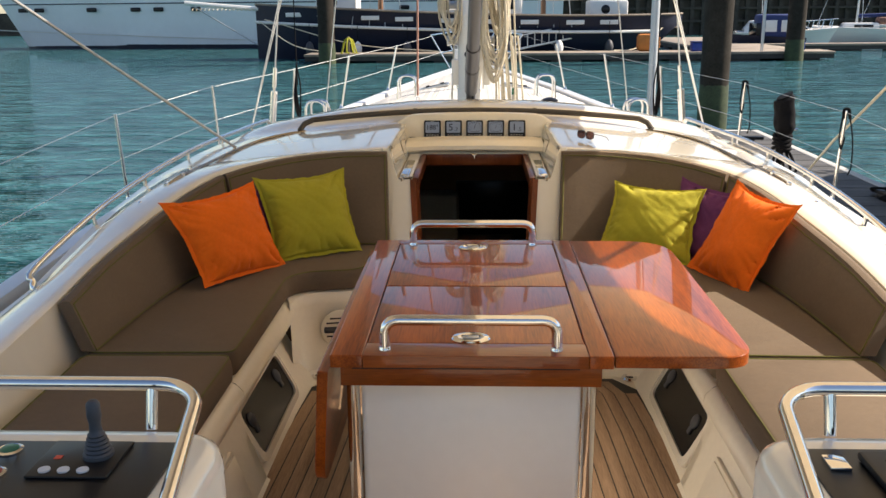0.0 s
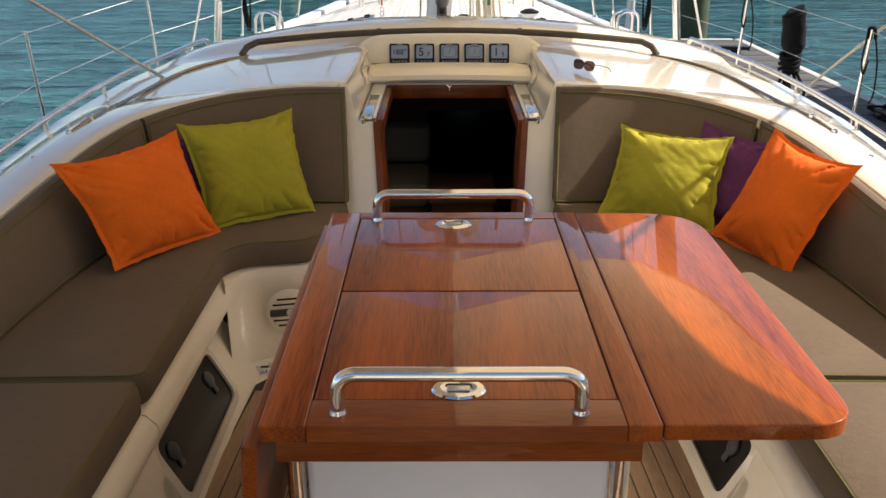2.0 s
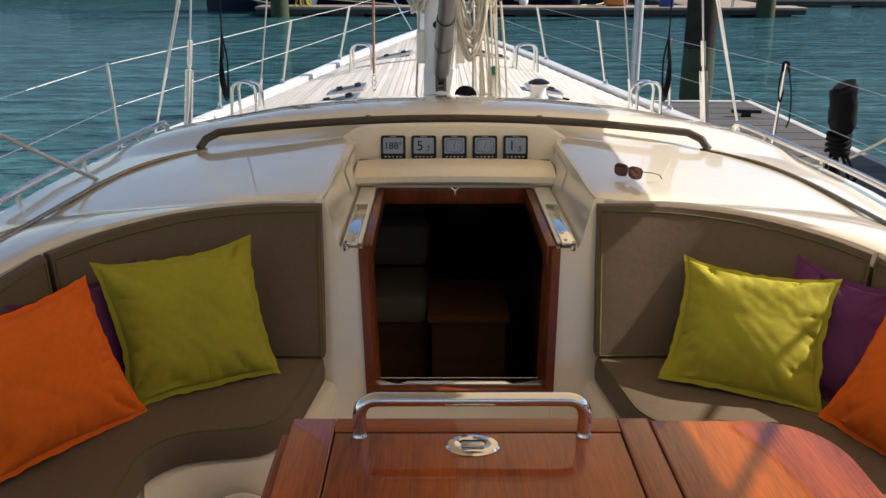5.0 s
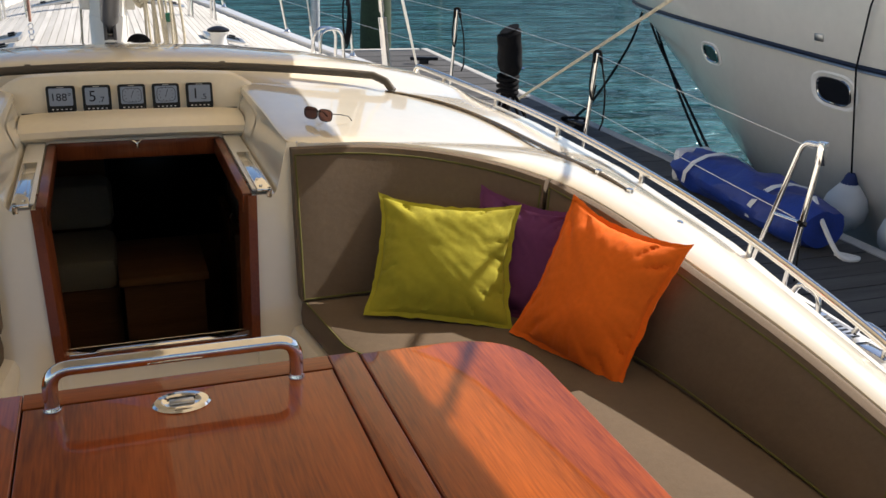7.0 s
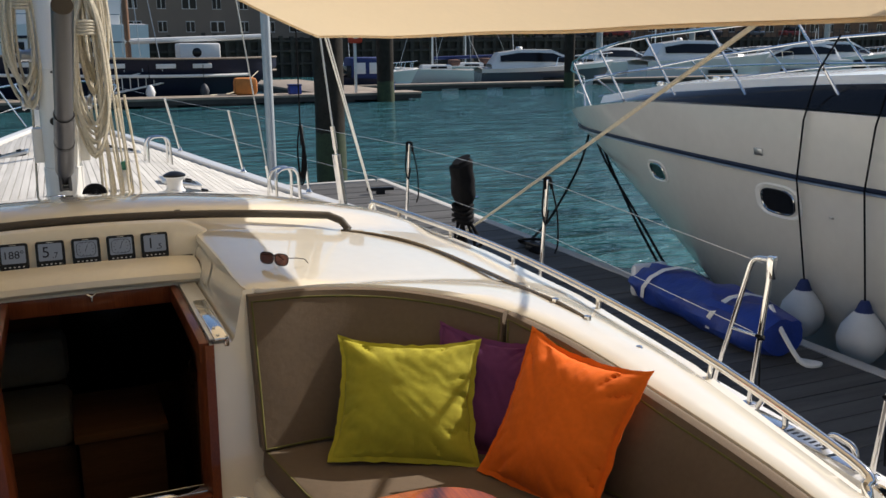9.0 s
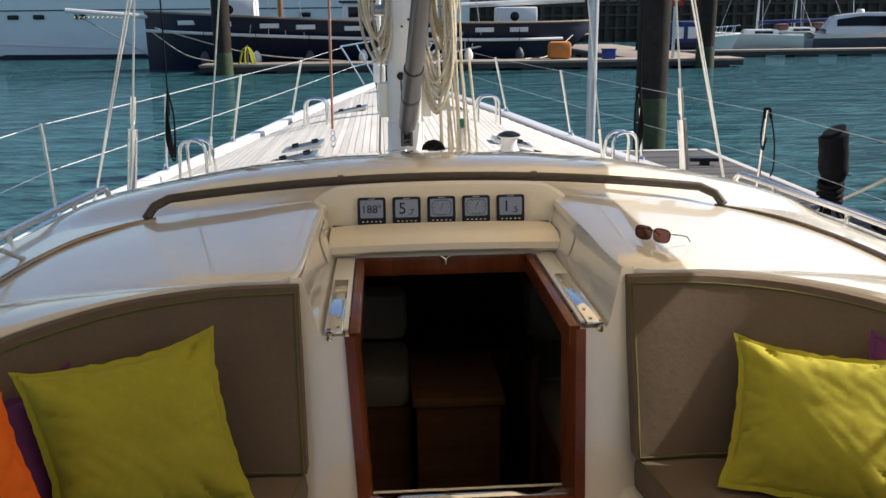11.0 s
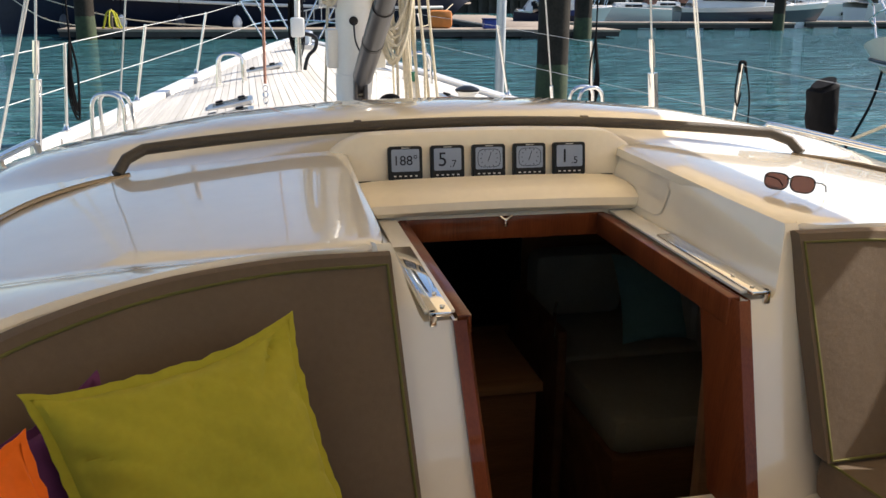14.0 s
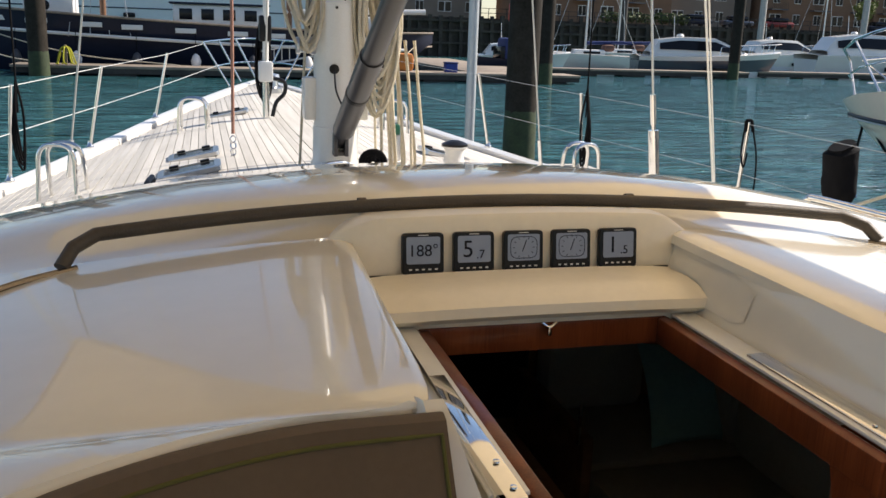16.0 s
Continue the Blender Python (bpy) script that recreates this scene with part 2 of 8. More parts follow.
# water: a dark body colour with ripple glints painted in, under a rippled mirror
WATER = bpy.data.materials.new("harbour_water")
WATER.use_nodes = True
_n, _l = WATER.node_tree.nodes, WATER.node_tree.links
_b = _n["Principled BSDF"]
_b.inputs["Roughness"].default_value = 0.03
_b.inputs["IOR"].default_value = 1.33
_tc = _n.new("ShaderNodeTexCoord")
_mp = _n.new("ShaderNodeMapping")
_mp.inputs["Scale"].default_value = (0.5, 1.5, 1)
_mp.inputs["Rotation"].default_value = (0, 0, 0.15)
_l.new(_tc.outputs["Object"], _mp.inputs[0])
_w = []
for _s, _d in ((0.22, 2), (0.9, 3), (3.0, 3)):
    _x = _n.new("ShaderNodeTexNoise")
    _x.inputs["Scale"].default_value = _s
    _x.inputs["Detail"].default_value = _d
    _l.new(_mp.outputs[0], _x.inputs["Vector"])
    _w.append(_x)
# same noise as the bumps: bright and dark reflections put into the colour
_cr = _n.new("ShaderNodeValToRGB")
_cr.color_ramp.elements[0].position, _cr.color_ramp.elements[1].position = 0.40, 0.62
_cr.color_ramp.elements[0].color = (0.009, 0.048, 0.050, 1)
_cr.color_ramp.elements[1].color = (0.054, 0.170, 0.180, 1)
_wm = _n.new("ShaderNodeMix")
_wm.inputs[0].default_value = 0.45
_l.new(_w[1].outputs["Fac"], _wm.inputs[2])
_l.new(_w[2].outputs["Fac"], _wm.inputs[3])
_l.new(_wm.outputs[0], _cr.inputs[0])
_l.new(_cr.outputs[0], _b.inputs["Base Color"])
_b1 = _n.new("ShaderNodeBump")
_b1.inputs["Strength"].default_value, _b1.inputs["Distance"].default_value = 1.0, 0.50
_b2 = _n.new("ShaderNodeBump")
_b2.inputs["Strength"].default_value, _b2.inputs["Distance"].default_value = 1.0, 0.22
_l.new(_w[1].outputs["Fac"], _b1.inputs["Height"])
_l.new(_w[2].outputs["Fac"], _b2.inputs["Height"])
_l.new(_b1.outputs[0], _b2.inputs["Normal"])
_l.new(_b2.outputs[0], _b.inputs["Normal"])

# ---------- mesh helpers ----------


def lerp_tab(tab, y):
    """Piecewise linear table of (y, value...) rows, y rising."""
    if y <= tab[0][0]:
        return tab[0][1:] if len(tab[0]) > 2 else tab[0][1]
    for a, b in zip(tab, tab[1:]):
        if y <= b[0]:
            f = (y - a[0]) / (b[0] - a[0])
            v = [p + (q - p) * f for p, q in zip(a[1:], b[1:])]
            return v if len(v) > 1 else v[0]
    return tab[-1][1:] if len(tab[-1]) > 2 else tab[-1][1]


def spline(pts, k=6, closed=False):
    """Points on a Catmull-Rom curve through pts."""
    pts = [Vector(p) for p in pts]
    n = len(pts)
    out = []
    for i in range(n if closed else n - 1):
        p1, p2 = pts[i], pts[(i + 1) % n]
        p0 = pts[i - 1] if (i > 0 or closed) else p1 * 2 - p2
        p3 = pts[(i + 2) % n] if (i + 2 < n or closed) else p2 * 2 - p1
        for j in range(k):
            t = j / k
            out.append(0.5 * (2 * p1 + (p2 - p0) * t + (2 * p0 - 5 * p1 + 4 * p2 - p3) * t * t + (3 * p1 - p0 - 3 * p2 + p3) * t ** 3))
    if not closed:
        out.append(pts[-1])
    return out


def add_box(bm, x0, x1, y0, y1, z0, z1, bevel=0.0, seg=2, m=None):
    r = bmesh.ops.create_cube(bm, size=1.0)
    vs = r["verts"]
    bmesh.ops.transform(bm, matrix=Matrix.LocRotScale(((x0 + x1) / 2, (y0 + y1) / 2, (z0 + z1) / 2), None, (abs(x1 - x0), abs(y1 - y0), abs(z1 - z0))), verts=vs)
    if bevel:
        es = list({e for v in vs for e in v.link_edges})
        g = bmesh.ops.bevel(bm, geom=es, offset=bevel, segments=seg, profile=0.5, affect="EDGES")
        vs = list({v for f in g["faces"] for v in f.verts} | {v for v in vs if v.is_valid})
    if m is not None:
        bmesh.ops.transform(bm, matrix=m, verts=vs)
    return vs


def add_tube(bm, pts, r, sides=10, closed=False, taper=None):
    """A round bar swept along pts; taper: radius factor per point."""
    pts = [Vector(p) for p in pts]
    n = len(pts)
    rings = []
    up = None
    for i, p in enumerate(pts):
        a = pts[i - 1] if i > 0 else (pts[-1] if closed else p)
        b = pts[(i + 1) % n] if (i < n - 1 or closed) else p
        d = (b - a)
        if d.length < 1e-9:
            d = Vector((0, 0, 1))
        d.normalize()
        if up is None:
            up = Vector((0, 0, 1)) if abs(d.z) < 0.9 else Vector((1, 0, 0))
        side = d.cross(up).normalized()
        up = side.cross(d).normalized()
        rr = r * (taper[i] if taper else 1)
        rings.append([bm.verts.new(p + rr * (math.cos(2 * math.pi * k / sides) * side + math.sin(2 * math.pi * k / sides) * up)) for k in range(sides)])
    for i in range(n if closed else n - 1):
        A, B = rings[i], rings[(i + 1) % n]
        for k in range(sides):
            bm.faces.new((A[k], A[(k + 1) % sides], B[(k + 1) % sides], B[k]))
    if not closed:
        bm.faces.new(rings[0][::-1])
        bm.faces.new(rings[-1])


def add_grid(bm, rows, closed_u=False):
    """Quads over a list of equally long rows of points."""
    vs = [[bm.verts.new(p) for p in row] for row in rows]
    for a, b in zip(vs, vs[1:]):
        m = len(a)
        for k in range(m if closed_u else m - 1):
            bm.faces.new((a[k], a[(k + 1) % m], b[(k + 1) % m], b[k]))
    return vs


def add_lathe(bm, profile, centre=(0, 0, 0), sides=24, m=None):
    """A turned shape about z from (radius, height) pairs."""
    rows = [[Vector((r * math.cos(2 * math.pi * k / sides), r * math.sin(2 * math.pi * k / sides), h)) + Vector(centre) for k in range(sides)] for r, h in profile]
    vs = add_grid(bm, rows, closed_u=True)
    if profile[0][0] > 1e-6:
        bm.faces.new(vs[0][::-1])
    if profile[-1][0] > 1e-6:
        bm.faces.new(vs[-1])
    if m is not None:
        bmesh.ops.transform(bm, matrix=m, verts=[v for r in vs for v in r])


def add_prism(bm, outline, z0, z1, bevel=0.0, seg=3, zfun=None):
    """An upright block over a plan outline, with its top edge rounded."""
    n = len(outline)
    low = [bm.verts.new((p[0], p[1], z0)) for p in outline]
    top = [bm.verts.new((p[0], p[1], z1)) for p in outline]
    bm.faces.new(low[::-1])
    f = bm.faces.new(top)
    for i in range(n):
        bm.faces.new((low[i], low[(i + 1) % n], top[(i + 1) % n], top[i]))
    bmesh.ops.recalc_face_normals(bm, faces=bm.faces)
    if bevel:
        bmesh.ops.bevel(bm, geom=list(f.edges), offset=bevel, segments=seg, profile=0.6, affect="EDGES")


def round_poly(pts, r, k=5):
    """A closed plan outline with its corners rounded; r: one radius or one per corner."""
    out = []
    n = len(pts)
    for i in range(n):
        p = Vector(pts[i][:2])
        a, b = Vector(pts[i - 1][:2]) - p, Vector(pts[(i + 1) % n][:2]) - p
        rr = r[i] if isinstance(r, (list, tuple)) else r
        rr = min(rr, a.length * 0.49, b.length * 0.49)
        s, e = p + a.normalized() * rr, p + b.normalized() * rr
        if rr < 1e-4:
            out.append((p.x, p.y))
            continue
        for j in range(k + 1):
            t = j / k
            q = (1 - t) ** 2 * s + 2 * t * (1 - t) * p + t * t * e
            out.append((q.x, q.y))
    return out


def part(name, bm, material, parent=None, label="", smooth=True, m=None):
    """Link a bmesh as one mesh object, under a thing or a part."""
    bmesh.ops.recalc_face_normals(bm, faces=bm.faces)
    me = bpy.data.meshes.new(name)
    bm.to_mesh(me)
    bm.free()
    me.materials.append(material)
    ob = new(name, me)
    if smooth:
        me.shade_smooth()
        me.set_sharp_from_angle(angle=radians(38))
    if parent is not None:
        ob.parent = parent
    if m is not None:
        ob.matrix_basis = m
    if label:
        tagged(ob, label)
    return ob


def thing(name, label, category, at=(0, 0, 0), group="", kind="", rz=0):
    e = new(name)
    e.empty_display_size = 0.1
    e.matrix_basis = pose(*at, 0, 0, rz)
    return tagged(e, label, category, group, kind)


def B():
    return bmesh.new()


def box_part(name, dims, material, parent=None, bevel=0.004, label="", m=None):
    bm = B()
    add_box(bm, *dims, bevel=bevel)
    return part(name, bm, material, parent, label, m=m)


def tube_part(name, pts, r, material, parent=None, sides=10, label="", closed=False):
    bm = B()
    add_tube(bm, pts, r, sides, closed)
    return part(name, bm, material, parent, label)


def bend(pts, r=0.06, k=6):
    """A polyline in space with its inner corners rounded."""
    pts = [Vector(p) for p in pts]
    out = [pts[0]]
    for i in range(1, len(pts) - 1):
        p = pts[i]
        a, b = pts[i - 1] - p, pts[i + 1] - p
        rr = min(r, a.length * 0.49, b.length * 0.49)
        s, e = p + a.normalized() * rr, p + b.normalized() * rr
        for j in range(k + 1):
            t = j / k
            out.append((1 - t) ** 2 * s + 2 * t * (1 - t) * p + t * t * e)
    out.append(pts[-1])
    return out


def text_part(name, body, size, material, parent, m, label=""):
    cu = bpy.data.curves.new(name, "FONT")
    cu.body, cu.size, cu.extrude = body, size, 0.0004
    cu.align_x, cu.align_y = "CENTER", "CENTER"
    tmp = bpy.data.objects.new(name + "_c", cu)
    me = bpy.data.meshes.new_from_object(tmp)
    bpy.data.objects.remove(tmp)
    me.materials.append(material)
    ob = new(name, me)
    ob.parent = parent
    ob.matrix_basis = m
    if label:
        tagged(ob, label)
    return ob

# ---------- hull form ----------
WATER_Z, PONTOON_Z = -1.2, -0.7
BEAM = [(-4.0, 2.55), (0.0, 2.85), (3.6, 2.93), (5.0, 2.95), (6.9, 2.93), (8.85, 2.68), (9.9, 2.37), (11.0, 2.04), (12.4, 1.66), (13.5, 1.38), (14.4, 1.12), (15.5, 0.78), (16.6, 0.42), (17.5, 0.06)]
CROWN = [(6.0, 0.80), (8.0, 0.77), (9.0, 0.74), (12.0, 0.70), (16.0, 0.76), (17.6, 0.80)]


def half_beam(y):
    return lerp_tab(BEAM, y)


def sheer(y):
    return 0.18 + 0.048 * (y - 4.6)


def deck_z(x, y):
    e, c = sheer(y) - 0.07, lerp_tab(CROWN, y)
    q = min(1.0, abs(x) / max(0.05, half_beam(y) - 0.06))
    return e + (max(c, e + 0.02) - e) * (1 - q * q)


# hull sides with a bulwark cap
for side, nm in ((-1, "port"), (1, "starboard")):
    bm = B()
    rows = []
    ys = [-4 + 21.5 * i / 43 for i in range(44)]
    for y in ys:
        h, z = half_beam(y), sheer(y)
        rows.append([(side * max(0.0, h - w), y, z + dz) for w, dz in ((0.13, -0.09), (0.13, -0.005), (0.12, 0.0), (0.01, 0.0), (0.0, -0.01), (-0.0, -0.2), (0.05, -0.7), (0.25, -1.6))])
    add_grid(bm, rows)
    tagged(part("hull_" + nm, bm, HULL_WHITE), "white yacht hull side with a low bulwark cap", "hull", kind="structure")

# ---------- coaming, dash and coachroof ----------
# inner edge, matched outboard y; starboard side, mirrored to port
INNER = [(0.47, 5.66, 1.05, 5.66), (0.485, 5.10, 1.04, 5.2), (0.495, 4.66, 1.03, 4.85), (0.56, 4.585, 1.02, 4.72), (0.75, 4.57, 1.02, 4.62), (0.95, 4.51, 1.01, 4.52),
         (1.20, 4.38, 0.985, 4.4), (1.38, 4.18, 0.95, 4.2), (1.48, 3.95, 0.905, 3.95), (1.56, 3.6, 0.84, 3.6), (1.61, 3.15, 0.775, 3.15), (1.62, 2.75, 0.715, 2.75),
         (1.62, 2.3, 0.67, 2.3), (1.6, 1.6, 0.62, 1.6), (1.58, 0.8, 0.59, 0.8), (1.55, -2.0, 0.56, -2.0)]
RAIL_BASE = [(-2.0, 1.93, 0.488), (1.6, 1.92, 0.533), (2.3, 1.91, 0.583), (2.65, 1.90, 0.618), (3.05, 1.872, 0.666), (3.775, 1.86, 0.803), (4.5, 1.84, 0.873), (5.22, 1.79, 0.908), (6.0, 1.72, 0.918), (6.54, 1.64, 0.933)]
RIM = [(0.0, 1.160), (0.45, 1.150), (0.9, 1.11), (1.25, 1.05), (1.5, 1.0), (1.72, 0.93), (1.9, 0.8), (2.12, 0.35)]


def coaming_section(ix, iy, iz, oy):
    rx, rz = lerp_tab(RAIL_BASE, oy)
    a, r = Vector((ix, iy, iz)), Vector((rx, oy, rz))
    pts = [a + Vector((0, 0, -0.03)), a + Vector((0.006, 0, -0.006)), a + Vector((0.03, 0, 0.004))]
    for f in (0.2, 0.4, 0.6, 0.8):
        pts.append(a.lerp(r, f) + Vector((0, 0, 0.022 * math.sin(math.pi * f) + 0.004)))
    pts += [r + Vector((-0.05, 0, 0.008)), r + Vector((0.012, 0, 0)), r + Vector((0.028, 0, -0.02)), r + Vector((0.045, 0, -0.10))]
    dz = deck_z(2.15, oy)
    pts.append(Vector((rx + 0.10, oy, (rz + dz) / 2)))
    pts.append(Vector((rx + 0.16, oy, dz - 0.03)))
    return pts


for side, nm in ((-1, "port"), (1, "starboard")):
    bm = B()
    st = spline([Vector((a, b, c)) for a, b, c, _ in INNER], 4)
    so = spline([Vector((d, 0, 0)) for *_, d in INNER], 4)
    rows = [[Vector((side * p.x, p.y, p.z)) for p in coaming_section(v.x, v.y, v.z, o.x)] for v, o in zip(st, so)]
    add_grid(bm, rows)
    tagged(part("coaming_" + nm, bm, GELCOAT), "cream glossy moulded cockpit coaming and dash panel", "coaming", kind="structure")
    # inner wall of the seat well behind the backrests
    bm = B()
    rows = []
    for v in st[10:]:
        rows.append([Vector((side * v.x, v.y, v.z - 0.02)), Vector((side * (v.x - 0.02), v.y, v.z - 0.10)), Vector((side * (v.x - 0.08), v.y - (0.08 if v.y > 4.3 else 0), 0.40))])
    add_grid(bm, rows)
    tagged(part("seat_well_wall_" + nm, bm, GELCOAT), "cream moulded wall behind the cockpit cushions", "wall", kind="structure")

# raised coachroof ahead of the dash
BASE = [(0.0, 1.03)] + [(p.x, p.z - 0.001) for p in coaming_section(0.47, 5.66, 1.05, 5.66)[2:]]
bm = B()
rows = []
xs = [-2.12 + 4.24 * i / 48 for i in range(49)]
for y, f, g in ((5.64, 0.0, 0), (5.70, 0.05, 0), (5.80, 0.30, 0), (5.88, 0.72, 0), (5.96, 0.94, 0), (6.06, 1.0, 0), (6.3, 1.0, 0.03), (6.8, 1.0, 0.18), (7.3, 1.0, 0.5), (7.7, 1.0, 0.85), (8.0, 1.0, 1.05)):
    row = []
    for x in xs:
        ax = abs(x)
        rim = lerp_tab(RIM, ax)
        base = lerp_tab(BASE, ax)
        z = base + (rim - base) * f
        z += (deck_z(x, y) - 0.03 - z) * g if g else 0
        row.append((x, y, z))
    rows.append(row)
add_grid(bm, rows)
tagged(part("coachroof", bm, GELCOAT), "cream coachroof with a curved raised rim ahead of the dash", "coachroof", kind="structure")

# deck core under the planks
bm = B()
rows = []
for i in range(60):
    y = -3.9 + 21.3 * i / 59
    h = half_beam(y) - 0.10
    low = -0.3 if y < 4.05 else -1.35
    rows.append([(x * h, y, deck_z(x * h, y) - 0.012) for x in (-1, -0.85, -0.7, -0.5, -0.3, 0, 0.3, 0.5, 0.7, 0.85, 1)] if y > 7.2 else
                [(-h, y, sheer(y) - 0.082)] * 2 + [(-h + 0.4, y, sheer(y) - 0.082), (-1.7, y, sheer(y) - 0.082)] + [(-1.7, y, low), (0, y, low), (1.7, y, low)] + [(1.7, y, sheer(y) - 0.082), (h - 0.4, y, sheer(y) - 0.082)] + [(h, y, sheer(y) - 0.082)] * 2)
add_grid(bm, rows)
tagged(part("deck", bm, DECK_CAULK), "dark seams under the laid teak deck", "deck", kind="structure")
deck_ob = bpy.data.objects["deck"]

# ---------- companionway ----------
for side, nm in ((-1, "port"), (1, "starboard")):
    s = side
    bm = B()   # sloping inner cheek beside the slide
    rows = []
    for k in range(9):
        f = k / 8
        rows.append([(s * x, 5.66 + (ye - 5.66) * f, z) for x, ye, z in ((0.492, 4.590, 1.030), (0.488, 4.578, 1.020), (0.475, 4.560, 0.985), (0.456, 4.535, 0.925), (0.440, 4.515, 0.880), (0.430, 4.510, 0.866), (0.355, 4.510, 0.862))])
    add_grid(bm, rows)
    # bulkhead face beside the opening
    rows = [[(s * x, y, z) for x, y in ((xa, ya), ((xa + 0.56) / 2, ya - 0.002), (0.53, ya + 0.01), (0.56, ya + 0.05))] for z, xa, ya in
            ((1.030, 0.492, 4.590), (1.020, 0.488, 4.578), (0.985, 0.475, 4.560), (0.925, 0.456, 4.535), (0.880, 0.440, 4.515), (0.866, 0.430, 4.510))]
    add_grid(bm, rows)
    rows = []
    for z in (0.866, 0.82, 0.70, 0.55, 0.40, 0.25, 0.0):
        y = 4.51 - 0.385 * (0.866 - z)
        w = 0.352 - 0.036 * min(1.0, (0.866 - z) / 0.49)
        rows.append([(s * w, y + 0.14, z), (s * w, y + 0.012, z), (s * (w + 0.010), y, z), (s * 0.43, y, z), (s * 0.495, y - 0.002, z), (s * 0.53, y + 0.01, z), (s * 0.56, y + 0.05, z)])
    add_grid(bm, rows)
    add_box(bm, s * 0.488, s * 0.62, 4.590, 4.74, 0.88, 1.016)
    rows = []
    for f, zl, zh in ((0.06, 0.915, 0.985), (0.10, 0.90, 1.0), (0.40, 0.90, 1.0), (0.44, 0.915, 0.985)):
        rows.append([(s * (lerp_tab([(0.866, 0.430), (0.88, 0.440), (0.925, 0.456), (0.985, 0.475), (1.02, 0.488)], z) - 0.003), 5.66 - 1.11 * f, z) for z in (zl, (zl + zh) / 2, zh)])
    add_grid(bm, rows)
    tagged(part("companionway_cheek_" + nm, bm, GELCOAT), "cream moulded cheek beside the companionway", "wall", kind="structure")

bm = B()
add_grid(bm, [[(x, 4.517 - 0.385 * (0.866 - z), z) for z in (-0.02, 0.1, 0.2, 0.3, 0.374)] + [(x, 4.46, 0.374), (x, 4.46, 0.0)] for x in (-0.36, 0.36)])
add_box(bm, -0.6, 0.6, 3.72, 4.26, -0.04, 0.012, 0.01)
tagged(part("companionway_step", bm, GELCOAT), "cream moulded step below the companionway", "step", kind="structure")

# slide garage lip and instrument panel
bm = B()
prof = [(5.36, 0.885), (5.345, 0.90), (5.35, 0.925), (5.40, 0.948), (5.47, 0.955), (5.56, 0.952), (5.575, 0.958)]
add_grid(bm, [[(x, y - 0.02 * (1 - (x / 0.46) ** 2), z + 0.012 * (1 - (x / 0.46) ** 2)) for y, z in prof] for x in [-0.455 + 0.91 * i / 20 for i in range(21)]])
add_box(bm, -0.44, 0.44, 5.37, 5.60, 0.865, 0.888, 0.004)
tagged(part("slide_garage", bm, GELCOAT_MATT), "cream curved lip over the companionway slide", "hatch garage", kind="structure")
bm = B()
rows = []
for i in range(33):
    x = -0.56 + 1.12 * i / 32
    ax = abs(x)
    top = 1.115 - 0.012 * (ax / 0.45) ** 2 - (max(0, ax - 0.40) / 0.16) ** 2 * 0.075
    rows.append([(x, 5.585, 0.945), (x, 5.590, 0.96), (x, 5.592 + 0.02 * max(0, ax - 0.42) / 0.14, 1.0 if top > 1.03 else 0.98), (x, 5.612, top - 0.012), (x, 5.622, top), (x, 5.66, top + 0.006), (x, 5.80, top - 0.02)])
add_grid(bm, rows)
tagged(part("instrument_panel", bm, GELCOAT_MATT), "cream moulded instrument pod over the companionway", "instrument panel", kind="structure")
tube_part("panel_seam", [(-0.45 + 0.9 * i / 10, 5.572, 0.957 + 0.004 * (1 - abs(i - 5) / 5)) for i in range(11)], 0.004, BLACK)
tagged(bpy.data.objects["panel_seam"], "thin dark seam under the instrument pod", "seam", kind="structure")

cw = thing("companionway_frame", "varnished teak companionway frame with steel slide rails, standing open", "door frame", (0, 4.5, 0.3))
for s in (-1, 1):
    bm = B()
    add_grid(bm, [[(s * x, y - 4.5 + d, z - 0.3) for x, d in ((w - 0.030, -0.02), (w, -0.02), (w, 0.16), (w - 0.040, 0.16), (w - 0.040, 0.0), (w - 0.030, -0.02))] for y, z, w in ((4.52, 0.868, 0.366), (4.325, 0.375, 0.333))])
    part("frame_post", bm, FRAME_WOOD, cw)
    bm = B()
    add_box(bm, s * 0.318, s * 0.352, 0.02, 0.88, 0.50, 0.572, 0.004)
    part("side_rail", bm, FRAME_WOOD, cw)
    bm = B()
    add_box(bm, s * 0.355, s * 0.425, 0.03, 0.86, 0.575, 0.583, 0.002)
    part("slide_rail", bm, MAST_WHITE, cw, "pale grey slide rail")
    bm = B()
    add_box(bm, s * 0.368, s * 0.420, 0.0, 0.53, 0.578, 0.590, 0.004)
    add_box(bm, s * 0.402, s * 0.420, 0.0, 0.02, 0.555, 0.590, 0.004)
    part("end_plate", bm, STEEL, cw, "polished steel end plate")
    for yy in (0.03, 0.12, 0.5):
        bm = B()
        add_lathe(bm, [(0.006, 0), (0.006, 0.003), (0.0, 0.004)], (s * 0.385, yy, 0.592 if yy < 0.2 else 0.583), 10)
        part("screw", bm, STEEL, cw)
bm = B()
add_box(bm, -0.302, 0.302, -0.20, -0.155, 0.072, 0.102, 0.004)
part("sill", bm, FRAME_WOOD, cw)
bm = B()
add_box(bm, -0.296, 0.296, -0.153, -0.105, 0.08, 0.104, 0.003)
part("sill_plate", bm, STEEL, cw, "polished steel sill plate")
bm = B()
add_box(bm, -0.345, 0.345, 0.865, 0.90, 0.50, 0.575, 0.004)
part("head_beam", bm, FRAME_WOOD, cw)
bm = B()
add_tube(bm, bend([(-0.02, 0.852, 0.58), (0.0, 0.85, 0.565), (0.02, 0.852, 0.58)], 0.01), 0.004, 6)
